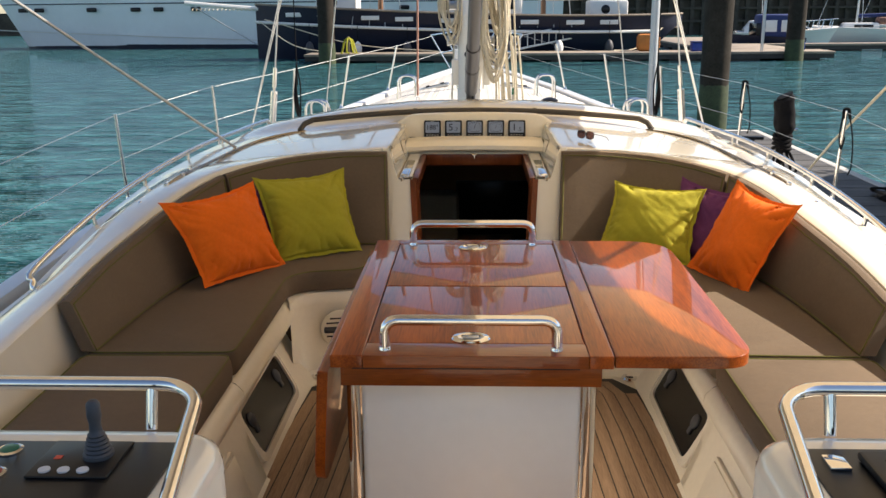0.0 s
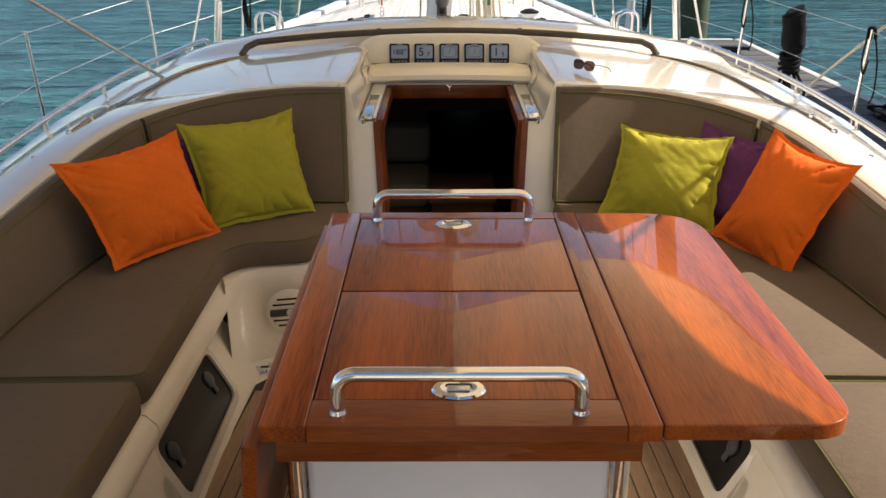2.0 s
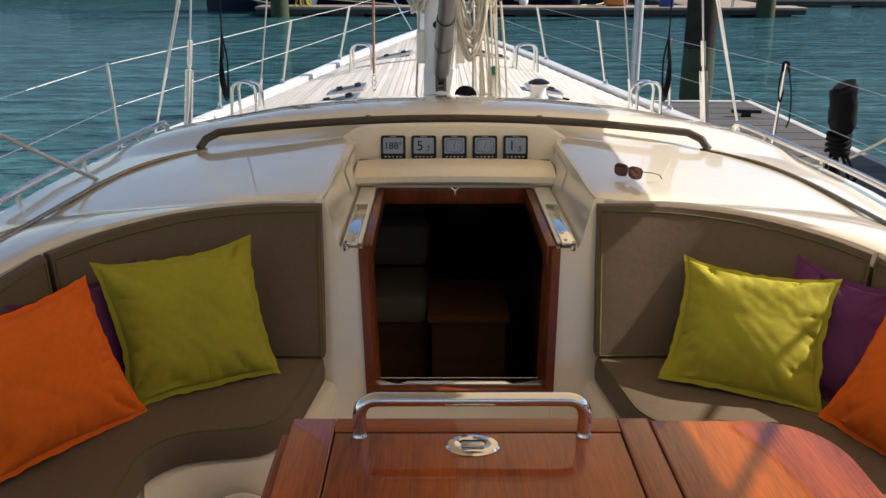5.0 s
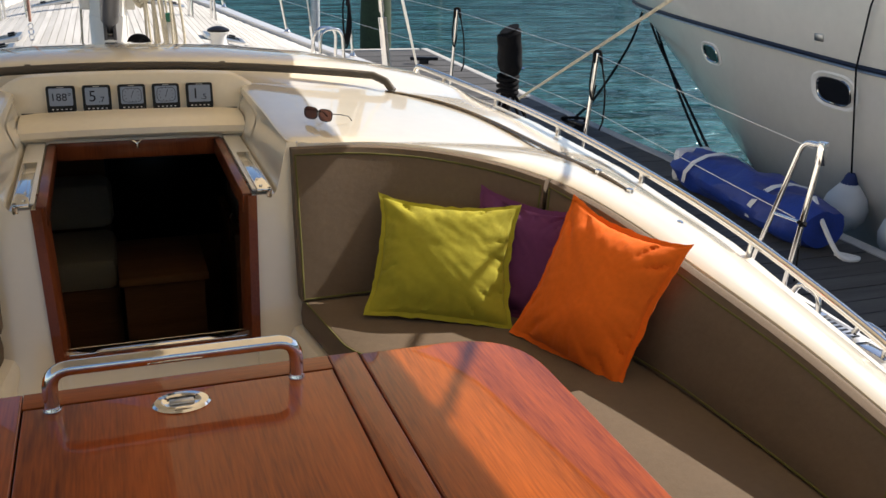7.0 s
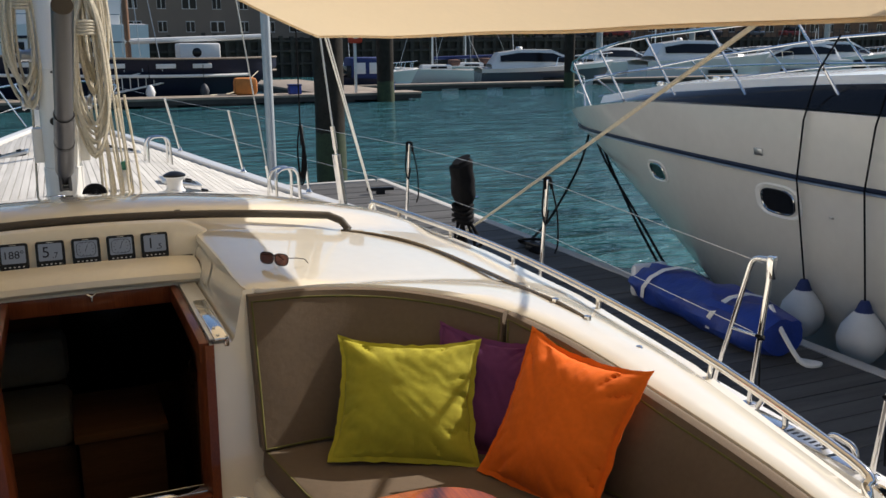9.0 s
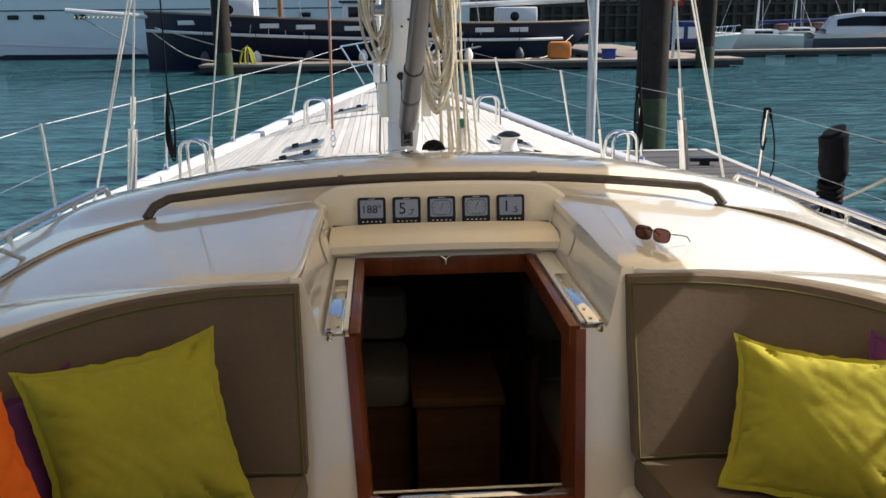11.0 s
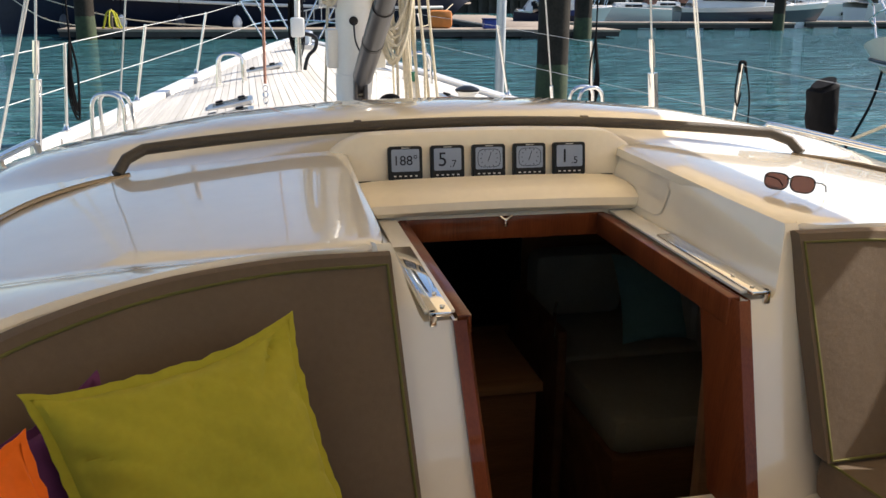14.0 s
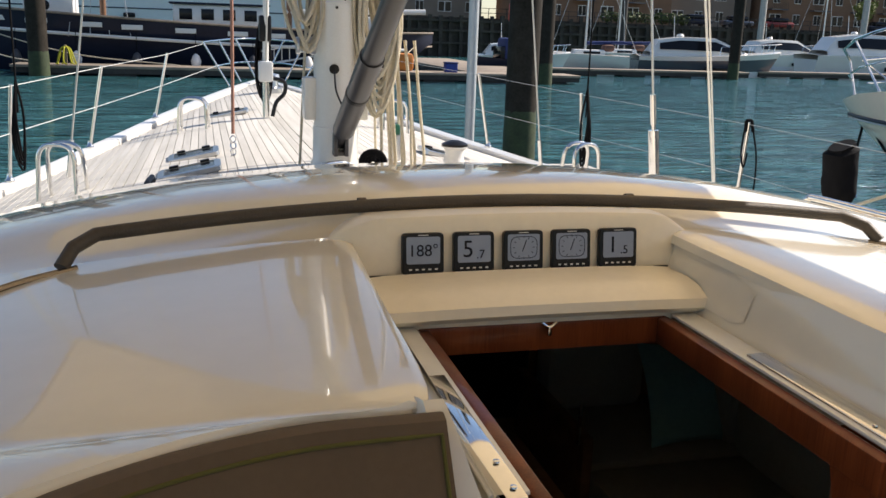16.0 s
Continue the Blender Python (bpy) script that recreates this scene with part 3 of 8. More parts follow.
add_box(bm, -0.005, 0.005, 0.845, 0.855, 0.545, 0.57, 0.002)
part("latch", bm, STEEL, cw, "small steel latch")

# cabin below, seen through the companionway
CX, CZ = 1.35, -1.15
bm = B()
for d in ((-CX - 0.05, -CX, 4.64, 6.9, CZ, 0.84), (CX, CX + 0.05, 4.64, 6.9, CZ, 0.84), (-CX, CX, 6.9, 6.95, CZ, 0.84)):
    add_box(bm, *d)
tagged(part("cabin_wall", bm, DARK_WOOD, smooth=False), "dark varnished wooden walls of the saloon below", "wall", kind="structure")
bm = B()
for d in ((-CX, -0.36, 4.62, 6.9, 0.80, 0.845), (0.36, CX, 4.62, 6.9, 0.80, 0.845), (-0.36, 0.36, 5.42, 6.9, 0.82, 0.845)):
    add_box(bm, *d)
tagged(part("cabin_ceiling", bm, GELCOAT_MATT, smooth=False), "pale headlining of the saloon below", "ceiling", kind="structure")
bm = B()
add_box(bm, -CX, CX, 4.3, 6.9, CZ - 0.05, CZ)
tagged(part("cabin_floor", bm, DARK_WOOD, smooth=False), "dark wooden saloon floor", "floor", kind="structure")
for s in (-1, 1):
    box_part("cabin_bulkhead", (s * 0.37, s * CX, 4.66, 4.70, CZ, 0.84), DARK_WOOD)
    tagged(bpy.data.objects["cabin_bulkhead" if s < 0 else "cabin_bulkhead.001"], "dark wooden bulkhead beside the companionway", "wall", kind="structure")
box_part("cabin_bulkhead_low", (-0.37, 0.37, 4.40, 4.44, CZ, 0.36), DARK_WOOD)
tagged(bpy.data.objects["cabin_bulkhead_low"], "dark wooden bulkhead below the companionway sill", "wall", kind="structure")


def cabin_sofa(x0, x1, y0, y1, label, up=0.0):
    t = thing("saloon_sofa", label, "sofa", ((x0 + x1) / 2, (y0 + y1) / 2, CZ))
    w, d = (x1 - x0) / 2, (y1 - y0) / 2
    s = 1 if x0 > 0 else -1
    box_part("base", (-w, w, -d, d, 0, 0.32 + up), DARK_WOOD, t)
    for k in range(2):
        ya, yb = -d + d * k + 0.01, -d + d * (k + 1) - 0.01
        box_part("seat_cushion", (-w, w, ya, yb, 0.32 + up, 0.48 + up), CABIN_SEAT, t, 0.05)
        box_part("back_cushion", (s * w - s * 0.18, s * w, ya, yb, 0.48 + up, 0.95 + up), CABIN_SEAT, t, 0.06)
    return t


sf = cabin_sofa(0.52, 1.33, 5.55, 6.85, "grey-green upholstered sofa in the dark saloon", 0.66)
box_part("end_back_cushion", (-0.38, 0.10, 0.46, 0.64, 1.14, 1.48), CABIN_SEAT, sf, 0.06)
box_part("side_panel", (-0.45, -0.405, -0.1, 0.64, 0.0, 1.30), DARK_WOOD, sf, 0.01)
tube_part("grab_handle", bend([(-0.45, -0.06, 1.42), (-0.47, -0.10, 1.40), (-0.47, -0.10, 1.28), (-0.45, -0.06, 1.26)], 0.03), 0.007, STEEL, sf, 8, "chrome grab handle")
t = thing("saloon_armchair", "grey-green upholstered seat against the forward saloon wall", "armchair", (-0.44, 6.40, CZ))
box_part("base", (-0.31, 0.31, -0.36, 0.45, 0, 1.08), DARK_WOOD, t)
box_part("seat_cushion", (-0.31, 0.31, -0.40, 0.12, 1.08, 1.26), CABIN_SEAT, t, 0.05)
box_part("back_cushion", (-0.31, 0.31, 0.06, 0.30, 1.26, 1.53), CABIN_SEAT, t, 0.06)
t = thing("saloon_table", "wooden box table in the dark saloon", "table", (0.07, 6.06, CZ))
box_part("top", (-0.20, 0.23, -0.29, 0.29, 1.19, 1.23), PALE_WOOD, t)
box_part("base", (-0.18, 0.21, -0.27, 0.27, 0, 1.19), DARK_WOOD, t)
t = thing("wall_screen", "flat black screen on the forward saloon wall", "screen", (0.19, 6.89, 0.14))
box_part("bezel", (-0.35, 0.35, -0.02, 0.01, -0.25, 0.27), BLACK, t, 0.006)
box_part("panel", (-0.335, 0.335, -0.03, -0.018, -0.235, 0.255), SMOKE, t, 0.004)
t = thing("throw_cushion", "teal throw cushion leaning on the saloon sofa", "cushion", (1.04, 6.36, CZ + 1.34), rz=0)
bm = B()
add_grid(bm, [[Vector((0.19 * u * (1 - 0.10 * (1 - w * w)), sg * 0.07 * math.sqrt(max(0.0, (1 - u * u) * (1 - w * w))) + 0.10 * w, 0.19 * w * (1 - 0.10 * (1 - u * u)))) for w in [-1 + k / 6 for k in range(13)]] for sg in (-1, 1) for u in [(-1 + k / 6) * -sg for k in range(13)]])
bmesh.ops.remove_doubles(bm, verts=bm.verts, dist=0.001)
part("cover", bm, CABIN_TEAL, t)

# ---------- cockpit sole and seat bases ----------
bm = B()
# aft of y 0.8 the unseen floor is left bare cream to bounce light
add_box(bm, -1.05, 1.05, -2.5, 4.2, -0.10, -0.008)
tagged(part("cockpit_floor", bm, GELCOAT_MATT, smooth=False), "cream moulded cockpit floor under the teak, bare aft to bounce light", "floor", kind="structure")
bm = B()
add_prism(bm, [(-0.85, 0.8), (0.85, 0.8), (0.85, 2.6), (0.80, 3.55), (0.70, 3.68), (-0.70, 3.68), (-0.80, 3.55), (-0.85, 2.6)], -0.007, 0.0005)
sole = tagged(part("cockpit_sole", bm, CAULK, smooth=False), "worn teak planked cockpit sole with black caulking", "floor", kind="structure")

for s, nm in ((-1, "port"), (1, "starboard")):
    # moulded front of the side bench: rolled lip, undercut, sloping toe panel
    bm = B()
    rows = []
    for y in [-0.2, 0.6, 1.3, 2.0, 2.6, 2.648, 2.652, 2.70, 3.2, 3.6, 3.70]:
        flat = y < 2.65
        x = 0.93
        sec = [(x + 0.25, 0.425), (x + 0.03, 0.425), (x - 0.015, 0.412), (x - 0.045, 0.38), (x - 0.05, 0.345), (x - 0.035, 0.315)]
        sec += [(x - 0.022, 0.30), (x - 0.05, 0.20), (x - 0.085, 0.10), (x - 0.115, 0.012), (x - 0.15, -0.01)] if flat else [(x + 0.01, 0.302), (x + 0.05, 0.30), (x + 0.045, 0.28), (x - 0.095, 0.012), (x - 0.13, -0.01)]
        rows.append([(s * a, y, b) for a, b in sec])
    add_grid(bm, [r for r in rows if abs(r[0][1]) < 2.65])
    add_grid(bm, [r for r in rows if r[0][1] > 2.65])
    tagged(part("bench_front_" + nm, bm, GELCOAT_MATT), "cream moulded bench front with a rolled lip", "bench front", kind="structure")
    bm = B()
    prof = [(0.908, 0.305), (0.88, 0.20), (0.845, 0.10), (0.815, 0.012), (0.81, -0.01), (1.02, -0.01), (1.02, 0.305)]
    end = add_grid(bm, [[(s * a, y, b) for a, b in prof] for y in (2.60, 2.647, 2.653)], closed_u=True)
    bm.faces.new(end[-1])
    part("bench_end_" + nm, bm, GELCOAT_MATT)
    tagged(bpy.data.objects["bench_end_" + nm], "cream moulded end of the aft bench front", "bench front", kind="structure")
    # forward bench front, curving across to the companionway
    bm = B()
    path = [Vector((a, b, 0)) for a, b in ((0.90, 3.60), (0.89, 3.68), (0.86, 3.75), (0.80, 3.79), (0.70, 3.81), (0.60, 3.83), (0.545, 3.87), (0.52, 3.95), (0.50, 4.10), (0.465, 4.34))]
    rows = []
    for p in path:
        n = (p - Vector((1.15, 4.35, 0))).normalized()
        rows.append([(s * (p.x + n.x * o), p.y + n.y * o, z) for o, z in ((-0.25, 0.425), (-0.02, 0.425), (0.01, 0.415), (0.025, 0.39), (0.025, 0.36), (0.015, 0.32), (0.03, 0.15), (0.05, 0.02), (0.09, -0.01))])
    add_grid(bm, rows)
    tagged(part("bench_front_forward_" + nm, bm, GELCOAT_MATT), "cream moulded front of the forward bench", "bench front", kind="structure")
    box_part("bench_top_" + nm, (s * 0.95, s * 1.60, -0.2, 4.3, 0.38, 0.424), GELCOAT_MATT, None, 0.003)
    tagged(bpy.data.objects["bench_top_" + nm], "cream moulded bench top under the cushions", "bench top", kind="structure")

# unseen block closing the cockpit aft, added to bounce sunlight onto the pedestal
bm = B()
add_box(bm, -1.55, 1.55, -2.75, -2.42, -0.05, 0.62, 0.05, 3)
add_box(bm, -1.55, 1.55, -3.9, -2.74, -0.05, 0.30, 0.03, 3)
tagged(part("stern_bulkhead", bm, GELCOAT_MATT), "cream block behind the helm, added unseen to bounce light forward", "bulkhead", kind="structure")

# ---------- cushions ----------
def offset_loop(pts, d):
    out = []
    n = len(pts)
    area = sum(pts[i][0] * pts[(i + 1) % n][1] - pts[(i + 1) % n][0] * pts[i][1] for i in range(n))
    sg = 1 if area > 0 else -1
    for i in range(n):
        a, b = Vector(pts[i - 1][:2]), Vector(pts[(i + 1) % n][:2])
        t = (b - a).normalized()
        out.append((pts[i][0] - sg * t.y * d, pts[i][1] + sg * t.x * d))
    return out


def seat_cushion(label, outline, z0, z1, group, s):
    outline = [(s * x, y) for x, y in outline]
    cx = sum(p[0] for p in outline) / len(outline)
    cy = sum(p[1] for p in outline) / len(outline)
    t = thing("seat_cushion", label, "cushion", (cx, cy, z0), group)
    loc = [(x - cx, y - cy) for x, y in outline]
    h = z1 - z0
    bm = B()
    rings = []
    for d, z in ((0.01, 0.0), (0.0, 0.012), (-0.004, h * 0.5), (0.0, h - 0.018), (0.006, h - 0.006), (0.018, h)):
        rings.append([Vector((x, y, z)) for x, y in offset_loop(loc, d)])
    vs = add_grid(bm, rings, closed_u=True)
    bm.faces.new(vs[0][::-1])
    bm.faces.new(vs[-1])
    bmesh.ops.triangulate(bm, faces=[f for f in bm.faces if len(f.verts) > 4])
    part("cover", bm, TAUPE, t)
    tube_part("piping", [(x, y, h - 0.003) for x, y in offset_loop(loc, 0.008)], 0.0034, PIPING, t, 6, "olive green piping", closed=True)
    return t


FWD_SEAT = round_poly([(0.475, 4.34), (0.535, 3.90), (0.60, 3.81), (0.84, 3.77), (0.915, 3.68), (0.915, 2.675), (1.50, 2.66), (1.54, 3.2), (1.47, 3.7), (1.36, 4.02), (1.12, 4.28), (0.85, 4.40)],
                      [0.05, 0.08, 0.1, 0.1, 0.1, 0.05, 0.05, 0.2, 0.2, 0.2, 0.2, 0.2])
AFT_SEAT = round_poly([(0.915, 2.655), (0.915, 1.40), (1.48, 1.40), (1.50, 2.645)], 0.05)
for s, nm in ((-1, "port"), (1, "starboard")):
    seat_cushion("taupe canvas corner seat cushion with olive piping on the cockpit bench", FWD_SEAT, 0.427, 0.533, "cockpit cushions", s)
    seat_cushion("taupe canvas straight seat cushion with olive piping on the cockpit bench", AFT_SEAT, 0.427, 0.533, "cockpit cushions", s)


def back_cushion(label, bottom, top, thick, s, group="cockpit cushions"):
    """bottom, top: matching runs of points on the front face; thick is measured outwards."""
    k = 5
    bo, to = spline(bottom, k), spline(top, k)
    c = bo[len(bo) // 2]
    base = Vector((s * c.x, c.y, c.z))
    t = thing("back_cushion", label, "cushion", base, group)
    nv = 6
    front, back = [], []
    for i, (b, p) in enumerate(zip(bo, to)):
        j0, j1 = max(0, i - 1), min(len(bo) - 1, i + 1)
        tan = (bo[j1] - bo[j0]).normalized()
        out = Vector((tan.y, -tan.x, 0)).normalized()
        if out.dot(Vector((b.x - 0.3, b.y - 3.2, 0))) < 0:
            out = -out
        colf = []
        for q in range(nv + 1):
            f = q / nv
            v = b.lerp(p, f)
            u = i / (len(bo) - 1)
            puff = 0.016 * (1 - (2 * f - 1) ** 4) * (1 - (2 * u - 1) ** 6)
            colf.append(v - out * puff)
        front.append(colf)
        back.append([b.lerp(p, q / nv) + out * thick for q in range(nv + 1)])
    M = lambda v: Vector((s * v.x, v.y, v.z)) - base
    bm = B()
    rows = []
    for fr, bk in zip(front, back):
        ring = [M(v) for v in fr] + [M(fr[-1].lerp(bk[-1], 0.12) + Vector((0, 0, 0.012))), M(fr[-1].lerp(bk[-1], 0.5) + Vector((0, 0, 0.016))), M(fr[-1].lerp(bk[-1], 0.9) + Vector((0, 0, 0.008)))] + [M(v) for v in reversed(bk)]
        rows.append(ring)
    vs = add_grid(bm, rows, closed_u=True)
    bm.faces.new(vs[0])
    bm.faces.new(vs[-1][::-1])
    part("cover", bm, TAUPE, t)
    loop = [M(v[0]) for v in front] + [M(v) for v in front[-1][1:]] + [M(v[-1]) for v in reversed(front[:-1])] + [M(v) for v in reversed(front[0][1:-1])]
    ins = []
    n = len(loop)
    cen = sum(loop, Vector()) / n
    for v in loop:
        ins.append(v + (cen - v).normalized() * 0.012)
    tube_part("piping", ins, 0.0036, PIPING, t, 6, "olive green piping", closed=True)
    return t


for s in (-1, 1):
    back_cushion("taupe canvas curved back cushion with olive piping beside the companionway",
                 [(0.475, 4.285, 0.537), (0.72, 4.285, 0.537), (0.95, 4.235, 0.537), (1.12, 4.13, 0.537), (1.225, 4.02, 0.537)],
                 [(0.50, 4.530, 1.005), (0.75, 4.520, 1.003), (1.0, 4.445, 0.99), (1.20, 4.31, 0.965), (1.325, 4.17, 0.94)], 0.055, s)
    back_cushion("long taupe canvas back cushion sloping down along the coaming",
                 [(1.245, 4.01, 0.537), (1.33, 3.80, 0.537), (1.40, 3.45, 0.537), (1.44, 3.05, 0.537), (1.455, 2.66, 0.537)],
                 [(1.335, 4.16, 0.938), (1.43, 3.90, 0.89), (1.50, 3.55, 0.825), (1.545, 3.12, 0.765), (1.555, 2.72, 0.705)], 0.055, s)


def pillow(label, material, corners, seed, puff=0.085):
    """corners: bottom left, bottom right, top right, top left in the world; the cover bulges to both sides."""
    bl, br, tr, tl = [Vector(c) for c in corners]
    base = (bl + br) / 2
    t = thing("throw_pillow", label, "pillow", base, "scatter pillows")
    nrm = (br - bl).cross(tl - bl).normalized()
    n = 44
    bm = B()

    def surf(u, v, sg):
        # pinched sides between pointed ears, slack top edge, creases running in from the edges
        cu, cv = 2 * u - 1, 2 * v - 1
        pu = 0.058 * (1 - cv * cv) * cu * cu * cu
        pv = (0.085 if v > 0.5 else 0.030) * (1 - cu * cu) * cv * cv * cv
        ear = 0.004 * (abs(cu) * abs(cv)) ** 7
        wob = 0.012 * noise.noise(Vector((u * 4.3 + seed, v * 4.3, 8.0))) + 0.006 * noise.noise(Vector((u * 13 + seed, v * 13, 4.0)))
        uu = u - pu + ear * cu + wob * (abs(cu) ** 3)
        vv = v - pv + ear * cv + wob * (abs(cv) ** 3)
        p = (bl * (1 - uu) + br * uu) * (1 - vv) + (tl * (1 - uu) + tr * uu) * vv
        a, b = 1 - cu * cu, 1 - cv * cv
        h = puff * (max(0, a) ** 0.5) * (max(0, b) ** 0.5)
        e = min(1.0, 5 * min(a, b))
        soft = noise.noise(Vector((u * 2.6 + seed, v * 2.6, sg * 2.0))) * 0.016 + noise.noise(Vector((u * 6 + seed, v * 5, sg * 5.0))) * 0.004
        ang = math.atan2(cv, cu)
        rad = min(1.0, math.hypot(cu, cv))
        crease = (1 - abs(noise.noise(Vector((ang * 3.6 + seed, rad * 1.2, sg * 1.5))))) ** 6 * 0.022 * rad ** 4
        diag = (1 - abs(noise.noise(Vector(((u + v) * 5 + seed, (u - v) * 1.3, sg * 3.0))))) ** 9 * 0.004
        return p - base + nrm * sg * (h + (soft - crease - diag) * e)

    for sg in (1, -1):
        add_grid(bm, [[surf(i / n, j / n, sg) for j in range(n + 1)] for i in range(n + 1)])
    part("cover", bm, material, t)
    edge = [surf(i / n, 0, 1) for i in range(n)] + [surf(1, i / n, 1) for i in range(n)] + [surf(1 - i / n, 1, 1) for i in range(n)] + [surf(0, 1 - i / n, 1) for i in range(n)]
    bm = B()
    cen = sum(edge, Vector()) / len(edge)
    outer = []
    for i, v in enumerate(edge):
        d = (v - cen).normalized()
        outer.append(v + d * (0.017 + 0.005 * noise.noise(Vector((i * 0.4, seed, 3)))) + nrm * 0.004 * noise.noise(Vector((i * 0.5, seed, 9))))
    add_grid(bm, [[v - (v - cen).normalized() * 0.004 + nrm * 0.0025 for v in edge], [v + nrm * 0.002 for v in outer], [v - nrm * 0.002 for v in outer], [v - (v - cen).normalized() * 0.004 - nrm * 0.0025 for v in edge]], closed_u=True)
    part("flange", bm, material, t)
    return t


pillow("lime green cotton pillow leaning on the taupe backrest", LIME, [(0.662, 4.10, 0.556), (1.094, 3.90, 0.537), (1.205, 4.125, 0.876), (0.790, 4.375, 0.871)], 1.3)
pillow("bright orange cotton pillow standing askew against the coaming cushion", ORANGE, [(1.09, 3.85, 0.55), (1.25, 3.46, 0.50), (1.49, 3.53, 0.92), (1.325, 3.94, 0.955)], 2.7)
pillow("purple cotton pillow wedged behind two brighter pillows", PURPLE, [(0.99, 4.12, 0.53), (1.25, 3.88, 0.53), (1.41, 3.99, 0.875), (1.125, 4.245, 0.915)], 4.1, 0.035)
pillow("lime green cotton pillow leaning on the taupe backrest", LIME, [(-1.03, 3.93, 0.54), (-0.622, 4.165, 0.548), (-0.732, 4.37, 0.948), (-1.155, 4.09, 0.945)], 6.2)
pillow("bright orange cotton pillow standing askew against the coaming cushion", ORANGE, [(-1.255, 3.45, 0.560), (-0.985, 3.90, 0.535), (-1.13, 3.93, 0.955), (-1.45, 3.50, 0.935)], 7.9)
pillow("purple cotton pillow wedged behind two brighter pillows", PURPLE, [(-1.24, 3.84, 0.53), (-0.96, 4.08, 0.53), (-1.08, 4.22, 0.91), (-1.36, 3.94, 0.86)], 9.4, 0.035)

# ---------- cockpit table ----------
TZ = 0.80
tb = thing("cockpit_table", "varnished teak cockpit table with one leaf raised and one folded down", "table", (0, 2.65, 0))
oy = 2.65


def slab(name, outline, z0, z1, material, bevel=0.005, label="", parent=tb):
    bm = B()
    add_prism(bm, [(x, y - oy) for x, y in outline], z0, z1, bevel)
    return part(name, bm, material, parent, label)


slab("frame_board", round_poly([(-0.425, 1.985), (-0.325, 1.985), (-0.325, 3.375), (-0.43, 3.375)], 0.006), TZ - 0.04, TZ, TABLE_WOOD)
slab("frame_board", round_poly([(0.355, 1.985), (0.43, 1.985), (0.43, 3.375), (0.355, 3.375)], 0.006), TZ - 0.04, TZ, TABLE_WOOD)
slab("frame_board", [(-0.325 + 0.001, 1.985), (0.355 - 0.001, 1.985), (0.355 - 0.001, 2.09), (-0.325 + 0.001, 2.09)], TZ - 0.04, TZ - 0.0006, TABLE_WOOD_X, 0.002)
slab("frame_board", [(-0.325 + 0.001, 3.31), (0.355 - 0.001, 3.31), (0.355 - 0.001, 3.375), (-0.325 + 0.001, 3.375)], TZ - 0.04, TZ - 0.0006, TABLE_WOOD_X, 0.002)
slab("lid", [(-0.325 + 0.0035, 2.0935), (0.355 - 0.0035, 2.0935), (0.355 - 0.0035, 2.682), (-0.325 + 0.0035, 2.682)], TZ - 0.03, TZ - 0.001, TABLE_WOOD, 0.003, "lift-up lid board")
slab("lid", [(-0.325 + 0.0035, 2.690), (0.355 - 0.0035, 2.690), (0.355 - 0.0035, 3.304), (-0.325 + 0.0035, 3.304)], TZ - 0.03, TZ - 0.001, TABLE_WOOD, 0.003, "lift-up lid board")
slab("groove_bed", [(-0.36, 2.0), (0.33, 2.0), (0.33, 3.35), (-0.36, 3.35)], TZ - 0.05, TZ - 0.031, BLACK, 0.0)
slab("raised_leaf", round_poly([(0.4325, 1.985), (0.85, 1.985), (0.85, 3.36), (0.4325, 3.36)], [0.005, 0.11, 0.26, 0.005], 10), TZ - 0.036, TZ + 0.001, TABLE_WOOD, 0.005, "raised leaf with rounded corners")
bm = B()
lf = [(z, y) for z, y in round_poly([(-0.40, 0.0), (0.0, 0.0), (0.0, 1.41), (-0.40, 1.41)], [0.11, 0.005, 0.005, 0.2], 8)]
add_prism(bm, lf, 0, 0.034, 0.008)
part("folded_leaf", bm, TABLE_WOOD, tb, "leaf hanging folded down", m=Matrix.Translation((-0.432, 1.985 - oy, TZ - 0.055)) @ pose(0, 0, 0, 0, -86, 0))
bm = B()
add_box(bm, -0.40, 0.40, 2.02 - oy, 3.33 - oy, TZ - 0.115, TZ - 0.041, 0.004)
part("apron", bm, TABLE_WOOD_X, tb)
bm = B()
add_box(bm, -0.350, 0.350, 2.10 - oy, 3.26 - oy, 0.0, TZ - 0.115, 0.02, 3)
part("pedestal_box", bm, PEDESTAL, tb, "cream moulded pedestal box")
for x in (-0.375, 0.375):
    for y in (2.11, 3.25):
        tube_part("corner_post", [(x, y - oy, 0), (x, y - oy, TZ - 0.115)], 0.021, STEEL, tb, 14, "polished steel corner post")
for x in (-0.41, 0.41):
    for y in (2.25, 3.05):
        box_part("leaf_stay", (x - 0.014, x + 0.014, y - oy, y - oy + 0.05, TZ - 0.16, TZ - 0.042), STEEL_DULL, tb)
for y in (2.035, 3.29):
    h = part("grab_handle", (lambda b: (add_tube(b, bend([(-0.262, y - oy, TZ), (-0.262, y - oy, TZ + 0.095), (0.262, y - oy, TZ + 0.095), (0.262, y - oy, TZ)], 0.06, 8), 0.0165, 14), b)[1])(B()), STEEL, tb, "polished steel grab handle")
    for x in (-0.262, 0.262):
        bm = B()
        add_lathe(bm, [(0.019, 0.0), (0.019, 0.003), (0.0175, 0.006), (0.0165, 0.012)], (x, y - oy, TZ), 16)
        part("handle_foot", bm, STEEL, h)
